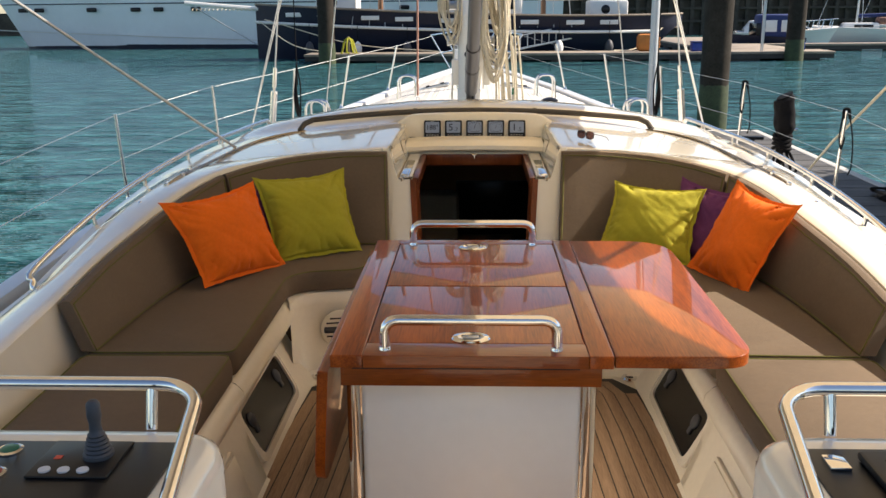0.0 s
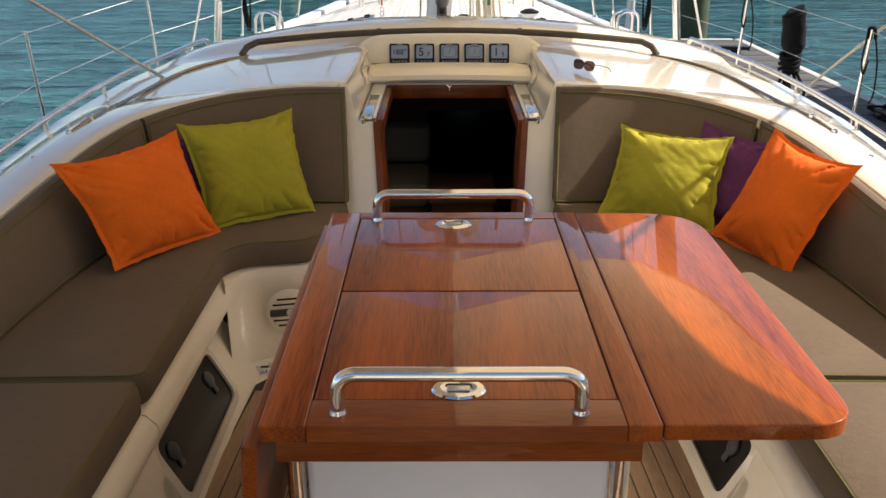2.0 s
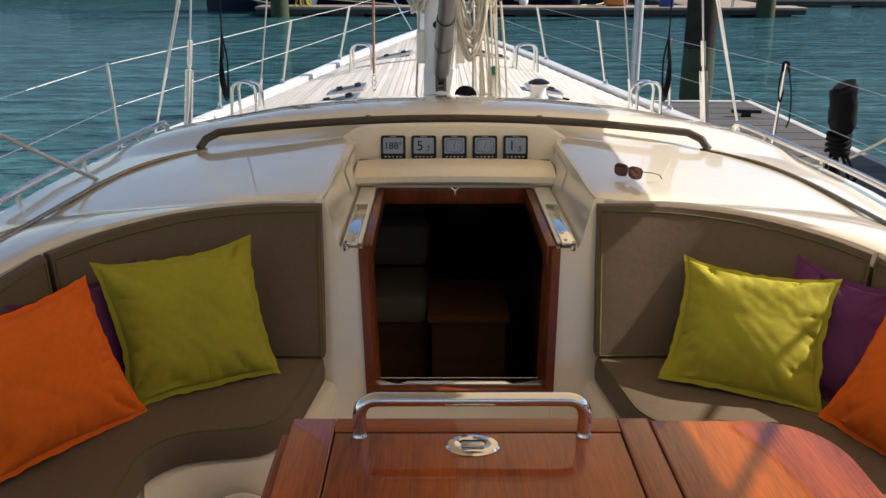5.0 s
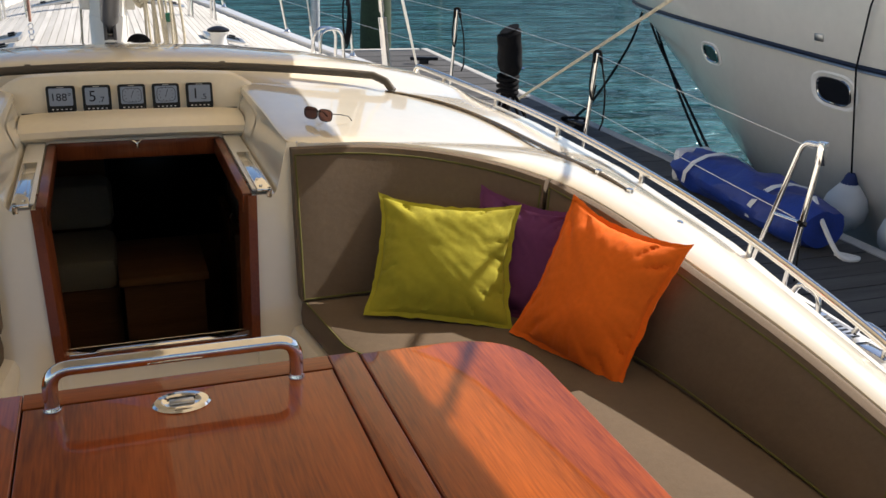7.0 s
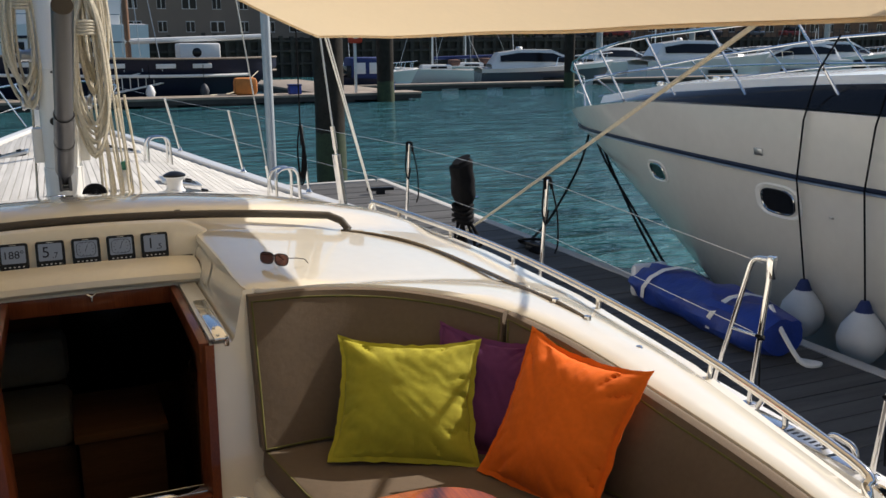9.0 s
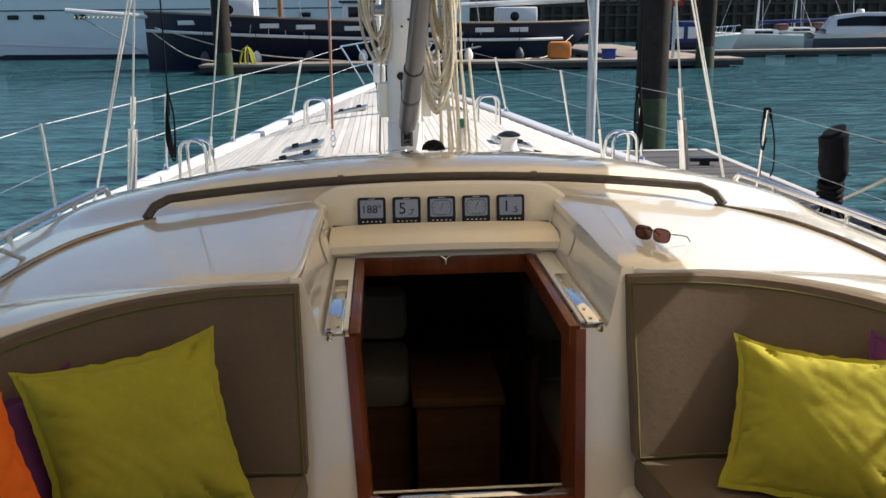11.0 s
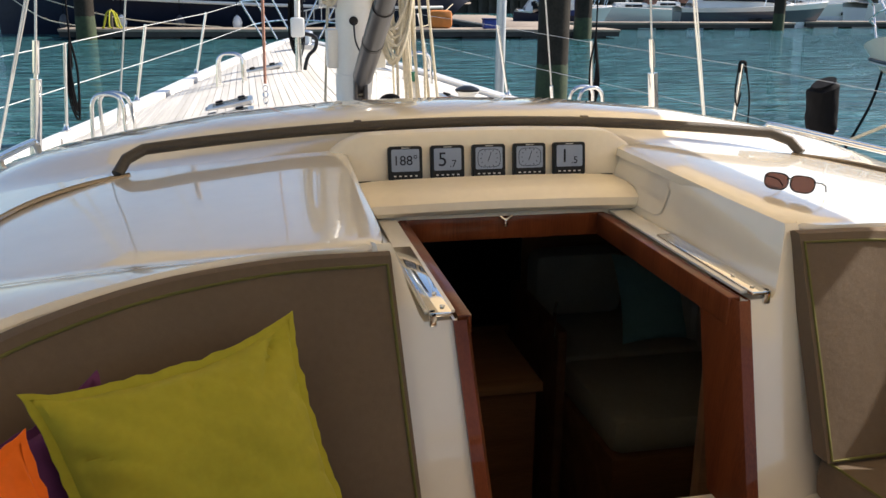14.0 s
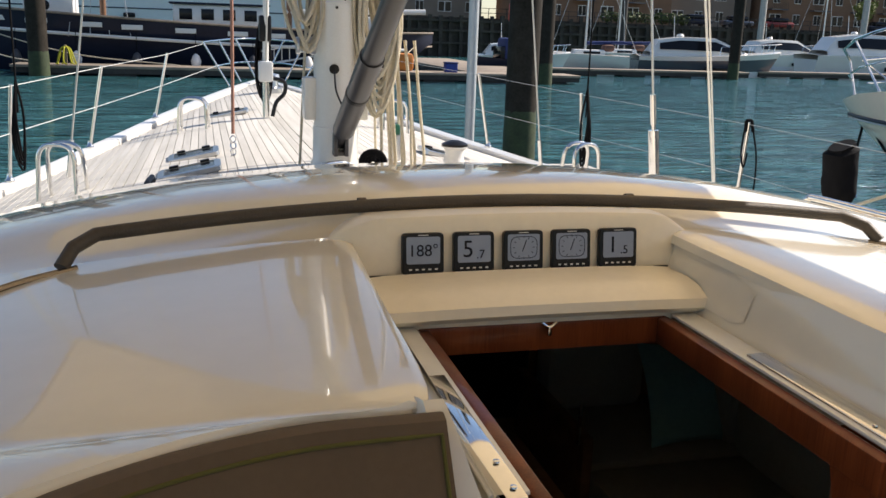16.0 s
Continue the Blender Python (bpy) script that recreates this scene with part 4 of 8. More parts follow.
for y in (2.135, 3.245):
    bm = B()
    add_lathe(bm, [(0.0, 0.0025), (0.030, 0.0025), (0.034, 0.006), (0.046, 0.005), (0.050, 0.0)], (0, 0, 0), 28)
    bmesh.ops.transform(bm, matrix=Matrix.Diagonal((1.25, 0.9, 1, 1)), verts=bm.verts)
    lt = part("flush_latch", bm, STEEL, tb, "oval steel flush latch", m=pose(0.0, y - oy, TZ))
    bm = B()
    add_box(bm, -0.026, 0.026, -0.014, 0.006, 0.003, 0.008, 0.002)
    part("latch_tongue", bm, STEEL_DULL, lt)
    bm = B()
    add_box(bm, -0.03, 0.03, 0.008, 0.022, 0.0026, 0.0032)
    part("latch_slot", bm, BLACK, lt)

# ---------- instruments ----------
for i in range(5):
    x = -0.288 + 0.144 * i
    d = thing("instrument_display", "square black instrument display with a grey screen in the pod", "display", (x, 5.590, 1.015), "row of displays")
    d.matrix_basis = pose(x, 5.586, 1.015, 82, 0, 0)   # local z faces aft, y up
    bm = B()
    add_prism(bm, round_poly([(-0.058, -0.057), (0.058, -0.057), (0.058, 0.057), (-0.058, 0.057)], 0.012, 4), -0.004, 0.014, 0.004)
    part("case", bm, BLACK, d)
    bm = B()
    add_prism(bm, round_poly([(-0.047, -0.027), (0.047, -0.027), (0.047, 0.047), (-0.047, 0.047)], 0.006, 3), 0.013, 0.0150, 0.0)
    sc = part("screen", bm, SCREEN, d, "grey lit-up screen")
    for k in range(5):
        bx = -0.036 + 0.018 * k
        bm = B()
        add_box(bm, bx - 0.004, bx + 0.004, -0.044, -0.040, 0.0138, 0.0150)
        part("button", bm, PALE_INK, d)
    bm = B()
    add_box(bm, -0.014, 0.014, 0.0505, 0.0525, 0.0138, 0.0147)
    part("name_bar", bm, PALE_INK, d)
    if i in (0,):
        text_part("digits", "188°", 0.045, INK, d, pose(0, 0.008, 0.0156))
    elif i in (1, 4):
        a, b = ("5", ".7") if i == 1 else ("1", ".5")
        text_part("digits", a, 0.066, INK, d, pose(-0.018, 0.008, 0.0156))
        text_part("digits", b, 0.034, INK, d, pose(0.018, -0.006, 0.0156))
    else:
        bm = B()
        ring = round_poly([(-0.039, -0.02), (0.039, -0.02), (0.039, 0.04), (-0.039, 0.04)], 0.022, 6)
        add_tube(bm, [(a, b, 0.0156) for a, b in ring], 0.0009, 4, closed=True)
        part("dial_ring", bm, INK, d)
        for k in range(12):
            an = math.pi * 2 * k / 12
            bm = B()
            add_box(bm, -0.0008, 0.0008, 0.026, 0.032, 0.0153, 0.0158, m=pose(0, 0.01, 0) @ Matrix.Rotation(an, 4, "Z"))
            part("tick", bm, INK, d)
        bm = B()
        add_box(bm, -0.001, 0.001, -0.012, 0.022, 0.0153, 0.0159, m=pose(0, 0.01, 0) @ Matrix.Rotation(-0.35, 4, "Z"))
        part("needle", bm, INK, d)

# ---------- leather-bound rail across the rim ----------
hr = thing("dash_rail", "curved grab rail bound in dark leather across the coachroof rim", "grab rail", (0, 5.8, 1.1))
pts = []
for i in range(41):
    x = -1.13 + 2.26 * i / 40
    pts.append(Vector((x, 5.795 - 0.10 * (x / 1.13) ** 2 - 5.8, 1.118 - 0.052 * (x / 1.13) ** 2 - 1.1)))
ends = [Vector((-1.205, 5.60 - 5.8, 1.005 - 1.1)), Vector((-1.18, 5.64 - 5.8, 1.045 - 1.1))]
pts = ends + pts + [Vector((-e.x, e.y, e.z)) for e in reversed(ends)]
tube_part("rail", pts, 0.019, LEATHER, hr, 12)
for x in (-0.42, 0.42):
    tube_part("rail_post", [(x, 5.79 - 5.8, 1.11 - 1.1), (x, 5.80 - 5.8, 1.045 - 1.1)], 0.008, STEEL, hr, 10, "short steel post")
    bm = B()
    add_tube(bm, [(x - 0.012, -0.007, 0.012), (x + 0.012, -0.007, 0.012)], 0.0215, 14)
    part("collar", bm, LEATHER, hr)

# ---------- coaming rails ----------
RAILP = [(1.872, 3.045, 0.64), (1.876, 3.06, 0.69), (1.90, 3.14, 0.735), (1.87, 3.775, 0.855), (1.84, 4.5, 0.92), (1.79, 5.22, 0.955), (1.72, 6.0, 0.96), (1.66, 6.48, 0.965), (1.645, 6.54, 0.955), (1.64, 6.57, 0.91)]
for s in (-1, 1):
    cr = thing("coaming_rail", "low polished steel rail along the cockpit coaming", "rail", (s * 1.83, 4.5, 0.81), "coaming rails")
    base = Vector((s * 1.83, 4.5, 0.81))
    tube_part("rail", [Vector((s * p.x, p.y, p.z)) - base for p in spline(RAILP, 6)], 0.015, STEEL, cr, 12)
    for y in (3.7, 4.35, 5.0, 5.6, 6.2):
        rx, rz = lerp_tab(RAIL_BASE, y)
        zt = lerp_tab([(p[1], p[2]) for p in RAILP[2:8]], y)
        xt = lerp_tab([(p[1], p[0]) for p in RAILP[2:8]], y)
        tube_part("rail_post", [Vector((s * xt, y, zt)) - base, Vector((s * rx, y, rz - 0.01)) - base], 0.011, STEEL, cr, 10)
    # steel track that starts under the rail end, follows the foot of the raised rim and runs down the coaming
    tr = thing("awning_track", "thin bronze-tinted steel track screwed along the coaming", "track", (s * 1.5, 4.9, 0.95), "coaming tracks")
    b2 = Vector((s * 1.5, 4.9, 0.95))
    tp = []
    for x, oyt in ((1.17, 5.61), (1.30, 5.52), (1.42, 5.36), (1.50, 5.10), (1.545, 4.80), (1.575, 4.50), (1.605, 4.28), (1.635, 4.10)):
        best = min((abs(q.x - x), q.z) for v, o in zip(st, so) if abs(o.x - oyt) < 0.14 for q in [coaming_section(v.x, v.y, v.z, o.x)[2].lerp(coaming_section(v.x, v.y, v.z, o.x)[7], k / 12) for k in range(13)])
        tp.append(Vector((s * x, oyt, best[1] + 0.022)) - b2)
    tp = spline(tp, 4)
    tube_part("track_bar", tp, 0.0095, TRACK, tr, 8)
    for k in (-1, -5):
        bm = B()
        add_lathe(bm, [(0.013, -0.012), (0.013, 0.014), (0.0, 0.018)], tp[k], 10)
        part("track_stop", bm, STEEL, tr)
    for xs_, ys_, zs_ in ((1.69, 3.86, 0.862),):
        bm = B()
        add_lathe(bm, [(0.016, -0.01), (0.016, 0.004), (0.010, 0.014), (0.0, 0.016)], Vector((s * xs_, ys_, zs_)) - b2, 12)
        part("snap_stud", bm, STEEL, tr)

# ---------- helm consoles ----------
for s, nm in ((-1, "port"), (1, "starboard")):
    hc = thing("helm_console", "cream moulded helm console with dark switch panel and guard rail", "console", (s * 1.065, 1.10, 0), "helm consoles")
    bm = B()
    ol = round_poly([(-0.50, -0.65), (0.42, -0.65), (0.42, 0.34), (-0.50, 0.34)], [0.12, 0.05, 0.05, 0.14], 6)
    ol = [(s * x, y) for x, y in ol]
    if s < 0:
        ol = ol[::-1]
    vs = []
    for d, z in ((0.0, -0.771), (0.0, 0.3), (0.0, 0.79), (0.012, 0.82), (0.04, 0.838), (0.07, 0.84)):
        vs.append([Vector((x, y, z)) for x, y in offset_loop(ol, d)])
    g = add_grid(bm, vs, closed_u=True)
    bm.faces.new(g[-1])
    part("body", bm, GELCOAT, hc)
    box_part("switch_panel", (s * -0.41, s * 0.36, -0.55, 0.235, 0.838, 0.846), BLACK, hc, 0.003, "matt black switch panel")
    if s < 0:
        for bx, by, mt in ((-0.16, 0.18, DULL_RED), (-0.06, 0.18, GREEN_PLASTIC), (0.03, 0.18, GREEN_PLASTIC), (0.045, 0.075, DULL_RED)):
            bm = B()
            add_lathe(bm, [(0.030, 0.0), (0.030, 0.006), (0.024, 0.009), (0.022, 0.007)], (bx, by, 0.846), 20)
            pb = part("push_button", bm, STEEL, hc, "steel-ringed push button")
            bm = B()
            add_lathe(bm, [(0.021, 0.0), (0.021, 0.009), (0.016, 0.012), (0.0, 0.013)], (bx, by, 0.846), 20)
            part("button_cap", bm, mt, pb)
        jp = box_part("thruster_plate", (0.12, 0.30, 0.06, 0.225, 0.846, 0.853), BLACK, hc, 0.004, "thruster control plate")
        for k in range(3):
            bm = B()
            add_lathe(bm, [(0.013, 0), (0.013, 0.004), (0.0, 0.005)], (0.155 + 0.042 * k, 0.085, 0.853), 12)
            part("small_button", bm, PALE_INK, jp)
        for dx, mt in ((-0.05, RED_PLASTIC), (0.055, GREEN_PLASTIC)):
            bm = B()
            add_box(bm, 0.21 + dx - 0.008, 0.21 + dx + 0.008, 0.135, 0.15, 0.853, 0.8545)
            part("arrow_mark", bm, mt, jp)
        bm = B()
        prof = [(0.042, 0.0)]
        for k in range(6):
            z = 0.01 + 0.011 * k
            r = 0.042 - 0.0035 * k
            prof += [(r, z), (r - 0.006, z + 0.006)]
        prof += [(0.017, 0.082), (0.016, 0.10), (0.020, 0.12), (0.019, 0.155), (0.012, 0.165), (0.0, 0.168)]
        add_lathe(bm, [(r * 0.8, z * 0.8) for r, z in prof], (0.245, 0.155, 0.853), 20)
        part("joystick", bm, GREY_RUBBER, hc, "grey ribbed thruster joystick")
    else:
        bx = box_part("plotter", (-0.30, 0.3, -0.45, 0.19, 0.846, 0.868), BLACK, hc, 0.01, "flat black chart plotter")
        box_part("hinge_tab", (-0.375, -0.33, 0.13, 0.19, 0.846, 0.855), STEEL, hc, 0.002)
        box_part("plotter_screen", (-0.26, 0.26, -0.40, 0.14, 0.868, 0.8695), SMOKE, bx, 0.0)
    gr = part("guard_rail", (lambda b: (add_tube(b, bend([(s * 0.6, 0.36, 0.935), (s * -0.36, 0.36, 0.935), (s * -0.43, 0.29, 0.93), (s * -0.56, -0.55, 0.86), (s * -0.56, -0.62, 0.70)], 0.10, 8), 0.017, 14), b)[1])(B()), STEEL, hc, "bent steel guard rail")
    for x in (-0.30, 0.4):
        tube_part("rail_post", [(s * x, 0.36, 0.935), (s * x, 0.33, 0.83)], 0.014, STEEL, gr, 12)
    # console set on the sole at its true size
    for ch in hc.children:
        ch.location.z += 0.771
    hc.location = (-0.74 if s < 0 else 0.81, 0.618, 0.0)
    hc.scale = (0.70, 0.70, 0.70)

# ---------- small cockpit fittings ----------
sp = thing("cockpit_speaker", "round cream slotted speaker set in the bench front", "speaker", (-0.715, 3.785, 0.19))
sp.matrix_basis = pose(-0.68, 3.775, 0.23, 92, 0, 12)
bm = B()
add_lathe(bm, [(0.10, 0.0), (0.10, 0.008), (0.09, 0.014), (0.06, 0.017), (0.0, 0.018)], (0, 0, 0), 32)
part("rim", bm, GELCOAT_MATT, sp)
for k in range(6):
    yy = -0.06 + 0.024 * k
    w = math.sqrt(max(0.0, 0.08 ** 2 - yy ** 2))
    box_part("slot", (-w, w, yy - 0.004, yy + 0.004, 0.012, 0.0185), BLACK, sp, 0.001)
box_part("hub_bar", (-0.085, 0.085, -0.016, 0.016, 0.014, 0.022), GREY_RUBBER, sp, 0.008)
bm = B()
add_lathe(bm, [(0.016, 0.02), (0.016, 0.026), (0.0, 0.028)], (0, 0, 0), 16)
part("hub", bm, PALE_INK, sp)

for s in (-1, 1):
    dr = thing("deck_drain", "oval steel drain at the corner of the teak sole", "drain", (s * 0.79, 3.70, -0.002), "cockpit drains")
    bm = B()
    add_lathe(bm, [(0.0, 0.004), (0.02, 0.004), (0.026, 0.010), (0.036, 0.009), (0.042, 0.0)], (0, 0, 0), 24)
    d = part("ring", bm, STEEL, dr)
    box_part("grate", (-0.018, 0.018, -0.006, 0.006, 0.004, 0.0065), BLACK, dr, 0.001)
    # dark locker door under the bench, sloping with the bench front
    lk = thing("bench_locker", "dark smoked locker hatch in a cream rounded frame under the bench", "locker", (s * 0.955, 3.18, 0.13), "bench lockers")
    lk.matrix_basis = Matrix.Translation((s * 0.898, 3.06, 0.148)) @ Matrix(((s * 0.463, 0, 0.886), (0, s, 0), (s * -0.886, 0, 0.463))).transposed().to_4x4()
    bm = B()
    o1 = round_poly([(-0.135, -0.36), (0.125, -0.36), (0.125, 0.36), (-0.135, 0.36)], 0.06, 6)
    o2 = round_poly([(-0.105, -0.325), (0.10, -0.325), (0.10, 0.325), (-0.105, 0.325)], 0.045, 6)
    add_grid(bm, [[(x, y, z) for x, y in o] for o, z in ((o1, -0.006), (o1, 0.010), (o2, 0.014), (o2, -0.006))], closed_u=True)
    part("frame", bm, GELCOAT, lk)
    bm = B()
    add_prism(bm, o2, -0.01, 0.004)
    part("hatch_panel", bm, SMOKE, lk)
    for yy in (-0.22, 0.24):
        bm = B()
        add_lathe(bm, [(0.032, 0.0), (0.032, 0.006), (0.024, 0.012), (0.0, 0.012)], (0.03, yy, 0.004), 18)
        add_box(bm, -0.03, 0.03, yy - 0.014, yy + 0.014, 0.004, 0.012, 0.003)
        part("turn_latch", bm, GREY_RUBBER, lk)
    # long shallow recess in the aft bench front
    rc = thing("bench_recess", "long shallow moulded recess in the bench front", "panel", (s * 0.868, 2.0, 0.185), "bench recess panels")
    bm = B()
    add_box(bm, s * -0.012, s * 0.012, -0.55, 0.42, 0.045, 0.062, 0.004, m=Matrix.Rotation(s * 0.33, 4, "Y"))
    add_box(bm, s * -0.016, s * 0.008, -0.55, 0.42, -0.15, 0.045, 0.008, m=Matrix.Rotation(s * 0.33, 4, "Y"))
    part("recess_panel", bm, GELCOAT_MATT, rc)

# ---------- sunglasses on the dash ----------
sg = thing("sunglasses", "brown tinted sunglasses with thin dark frame lying on the dash", "sunglasses", (0.70, 4.86, 1.045), rz=-30)
sg.matrix_basis = pose(0.665, 4.85, 1.047, -8, 0, -52)
for k, dx in enumerate((-0.036, 0.036)):
    o = [(dx + 0.033 * math.copysign(abs(math.cos(a)) ** 0.7, math.cos(a)) * (1 + 0.08 * math.sin(a)), 0.023 * math.copysign(abs(math.sin(a)) ** 0.7, math.sin(a))) for a in [2 * math.pi * i / 24 for i in range(24)]]
    bm2 = B()
    v = [bm2.verts.new((x, -0.0008, y + 0.024)) for x, y in o]
    w = [bm2.verts.new((x, 0.0008, y + 0.024)) for x, y in o]
    bm2.faces.new(v)
    bm2.faces.new(w[::-1])
    for i in range(24):
        bm2.faces.new((v[i], w[i], w[(i + 1) % 24], v[(i + 1) % 24]))
    part("lens", bm2, LENS, sg, "brown tinted lens")
    bm = B()
    add_tube(bm, [(x, 0, y + 0.024) for x, y in o], 0.002, 6, closed=True)
    part("rim", bm, BLACK, sg)
    sx = -1 if dx < 0 else 1
    tube_part("temple_arm", [(sx * 0.068, 0, 0.034), (sx * 0.070, 0.06, 0.030), (sx * 0.066, 0.11, 0.022), (sx * 0.062, 0.138, 0.004)], 0.0022, BLACK, sg, 6)
tube_part("bridge", [(-0.008, 0, 0.032), (0, -0.001, 0.036), (0.008, 0, 0.032)], 0.0022, BLACK, sg, 6)

# ---------- stanchions, lifelines, pulpit ----------
def mirror(p, s):
    return Vector((s * p[0], p[1], p[2]))


ST_TOPS = [(2.72, -1.6, 0.66), (2.88, 0.4, 0.72), (2.90, 6.60, 1.012), (2.68, 8.58, 1.076), (2.16, 10.2, 1.145), (1.69, 11.57, 1.223), (1.21, 13.34, 1.286)]


def stanchion(s, top, black_cap=False):
    x, y, z = top
    fx, fz = s * (half_beam(y) - 0.06), sheer(y)
    t = thing("stanchion", "steel guardrail stanchion with a black rope tied on top" if black_cap else "polished steel guardrail stanchion on the toe rail", "stanchion", (fx, y + 0.03, fz), "guardrail stanchions")
    d = Vector((s * x, y, z)) - Vector((fx, y + 0.03, fz))
    tube_part("post", [(0, 0, 0), d], 0.0135, STEEL, t, 10)
    bm = B()
    add_lathe(bm, [(0.035, 0.0), (0.035, 0.012), (0.02, 0.03), (0.018, 0.06)], (0, 0, 0), 14)
    part("base", bm, STEEL, t)
    if black_cap:
        bm = B()
        add_tube(bm, bend([d + Vector((-0.02, 0.0, -0.06)), d + Vector((-0.02, 0, 0.015)), d + Vector((0.02, 0, 0.015)), d + Vector((0.025, -0.02, -0.06))], 0.015, 4), 0.012, 8)
        add_tube(bm, spline([d + Vector((0.02, -0.02, -0.03)), d + Vector((0.05, -0.05, -0.22)), d + Vector((0.06, -0.05, -0.42)), d + Vector((0.045, -0.04, -0.5))], 5), 0.006, 6)
        add_tube(bm, spline([d + Vector((-0.02, 0.01, -0.03)), d + Vector((-0.035, 0.0, -0.2)), d + Vector((-0.02, -0.02, -0.30)), d + Vector((0.0, -0.02, -0.2))], 5), 0.006, 6)
        part("tied_rope", bm, BLACK_ROPE, t, "black rope tied round the top")
    return t


for s in (-1, 1):
    for tp in ST_TOPS:
        stanchion(s, tp, s > 0 and 6 < tp[1] < 9)
    # lifelines
    runs = [[(0.82, 16.4, 1.345)] + [p for p in reversed(ST_TOPS[2:])] + [(2.93, 4.62, 0.885)], [(2.89, 3.63, 0.865), ST_TOPS[1], ST_TOPS[0]]] if s > 0 else [[(0.82, 16.4, 1.345)] + [p for p in reversed(ST_TOPS)]]
    ll = thing("lifeline", "thin wire guardrail lines strung between the stanchions", "lifeline", (s * 2.8, 8.0, sheer(8.0)), "guardrail lines")
    org = Vector((s * 2.8, 8.0, sheer(8.0)))
    for run in runs:
        for f in (1.0, 0.52):
            pp = []
            for p in run:
                b = Vector((half_beam(p[1]) - 0.06, p[1] + 0.02, sheer(p[1])))
                pp.append(mirror(b.lerp(Vector(p), f) + Vector((0, 0, -0.012)), s) - org)
            tube_part("wire", pp, 0.003 if s < 0 else 0.002, MAST_WHITE if s < 0 else WIRE, ll, 6)
# gate frames on the starboard rail
for k, (tp, f1, f2) in enumerate((((2.93, 4.56, 0.90), (2.89, 4.60, None), (2.89, 4.86, None)), ((2.90, 3.80, 0.88), (2.87, 3.86, None), (2.86, 3.52, None)))):
    g = thing("gate_frame", "bent polished steel gate frame on the toe rail", "gate frame", (f1[0], f1[1], sheer(f1[1])), "boarding gate frames")
    o = Vector((f1[0], f1[1], sheer(f1[1])))
    a, b, c = Vector((f1[0], f1[1], sheer(f1[1]))) - o, Vector(tp) - o, Vector((f2[0], f2[1], sheer(f2[1]))) - o
    q = Vector((b.x, c.y * 0.42 + b.y * 0.58, b.z - 0.01))
    tube_part("upright", [a, b], 0.0145, STEEL, g, 12)
    tube_part("brace", bend([b, q, c], 0.05), 0.0125, STEEL, g, 12)
    tube_part("crossbar", [a.lerp(b, 0.48), c.lerp(q, 0.46)], 0.008, STEEL, g, 8)
    for e in (a, c):
        bm = B()
        add_lathe(bm, [(0.034, 0.0), (0.034, 0.008), (0.02, 0.014)], e, 14)
        part("foot_plate", bm, STEEL, g)
    bm = B()
    add_box(bm, b.x - 0.016, b.x + 0.016, b.y - 0.02, b.y + 0.02, b.z - 0.09, b.z + 0.02, 0.005)
    part("top_fitting", bm, STEEL, g)
    bm = B()
    m0 = a.lerp(b, 0.48)
    add_tube(bm, [m0 + Vector((0.02 * math.cos(i), 0.02 * math.sin(i), 0.004 * (i % 5) - 0.01)) for i in range(14)], 0.006, 6)
    add_tube(bm, spline([m0, m0 + Vector((0.03, 0.02, -0.15)), m0 + Vector((0.02, 0.0, -0.3))], 5), 0.005, 6)
    part("lashing", bm, BLACK_ROPE, g, "black lashing")
# fairlead block and cleat by the gate
fb = thing("genoa_block", "polished steel deck block on a short track", "deck block", (2.62, 3.62, 0.10))
bm = B()
for dx in (-0.02, 0.02):
    add_lathe(bm, [(0.0, -0.004), (0.065, -0.004), (0.07, 0.0), (0.065, 0.004), (0.0, 0.004)], (0, 0, 0), 22, m=pose(dx, 0, 0.10, 0, 90, 0))
part("cheek_plate", bm, STEEL, fb)
bm = B()
add_lathe(bm, [(0.05, -0.014), (0.04, 0.0), (0.05, 0.014)], (0, 0, 0), 20, m=pose(0, 0, 0.10, 0, 90, 0))
part("sheave", bm, BLACK, fb)
box_part("track_base", (-0.03, 0.03, -0.14, 0.14, -0.02, 0.04), STEEL_DULL, fb, 0.006)
for yy in (4.02, 4.42):
    fl = thing("fairlead", "polished steel horn fairlead on the toe rail", "fairlead", (2.86, yy, sheer(yy)), "toe rail fairleads")
    tube_part("horn", bend([(0, -0.09, 0), (0, -0.08, 0.09), (0.0, 0.05, 0.10), (0, 0.09, 0.03)], 0.05), 0.014, STEEL, fl, 10)
    box_part("base_plate", (-0.035, 0.035, -0.12, 0.12, -0.004, 0.008), STEEL, fl, 0.003)
bd = thing("boarding_plate", "brushed steel tread plate let into the toe rail", "tread plate", (2.86, 4.22, sheer(4.22) + 0.002))
box_part("plate", (-0.045, 0.045, -0.17, 0.17, -0.002, 0.006), STEEL_DULL, bd, 0.002)
for i in range(8):
    bm = B()
    add_box(bm, -0.02, 0.02, -0.13 + 0.034 * i, -0.115 + 0.034 * i, 0.006, 0.0075)
    part("embossed_bar", bm, BLACK, bd)
fc = thing("deck_filler", "round steel deck filler cap on the side deck", "filler cap", (2.42, 2.95, deck_z(2.42, 2.95) + 0.004))
bm = B()
add_lathe(bm, [(0.05, 0.0), (0.05, 0.006), (0.042, 0.008), (0.03, 0.006), (0.0, 0.006)], (0, 0, 0), 24)
part("cap", bm, STEEL, fc)
for dx in (-0.018, 0.018):
    bm = B()
    add_lathe(bm, [(0.005, 0.0), (0.005, 0.0075), (0.0, 0.0075)], (dx, 0, 0), 8)
    part("key_hole", bm, BLACK, fc)
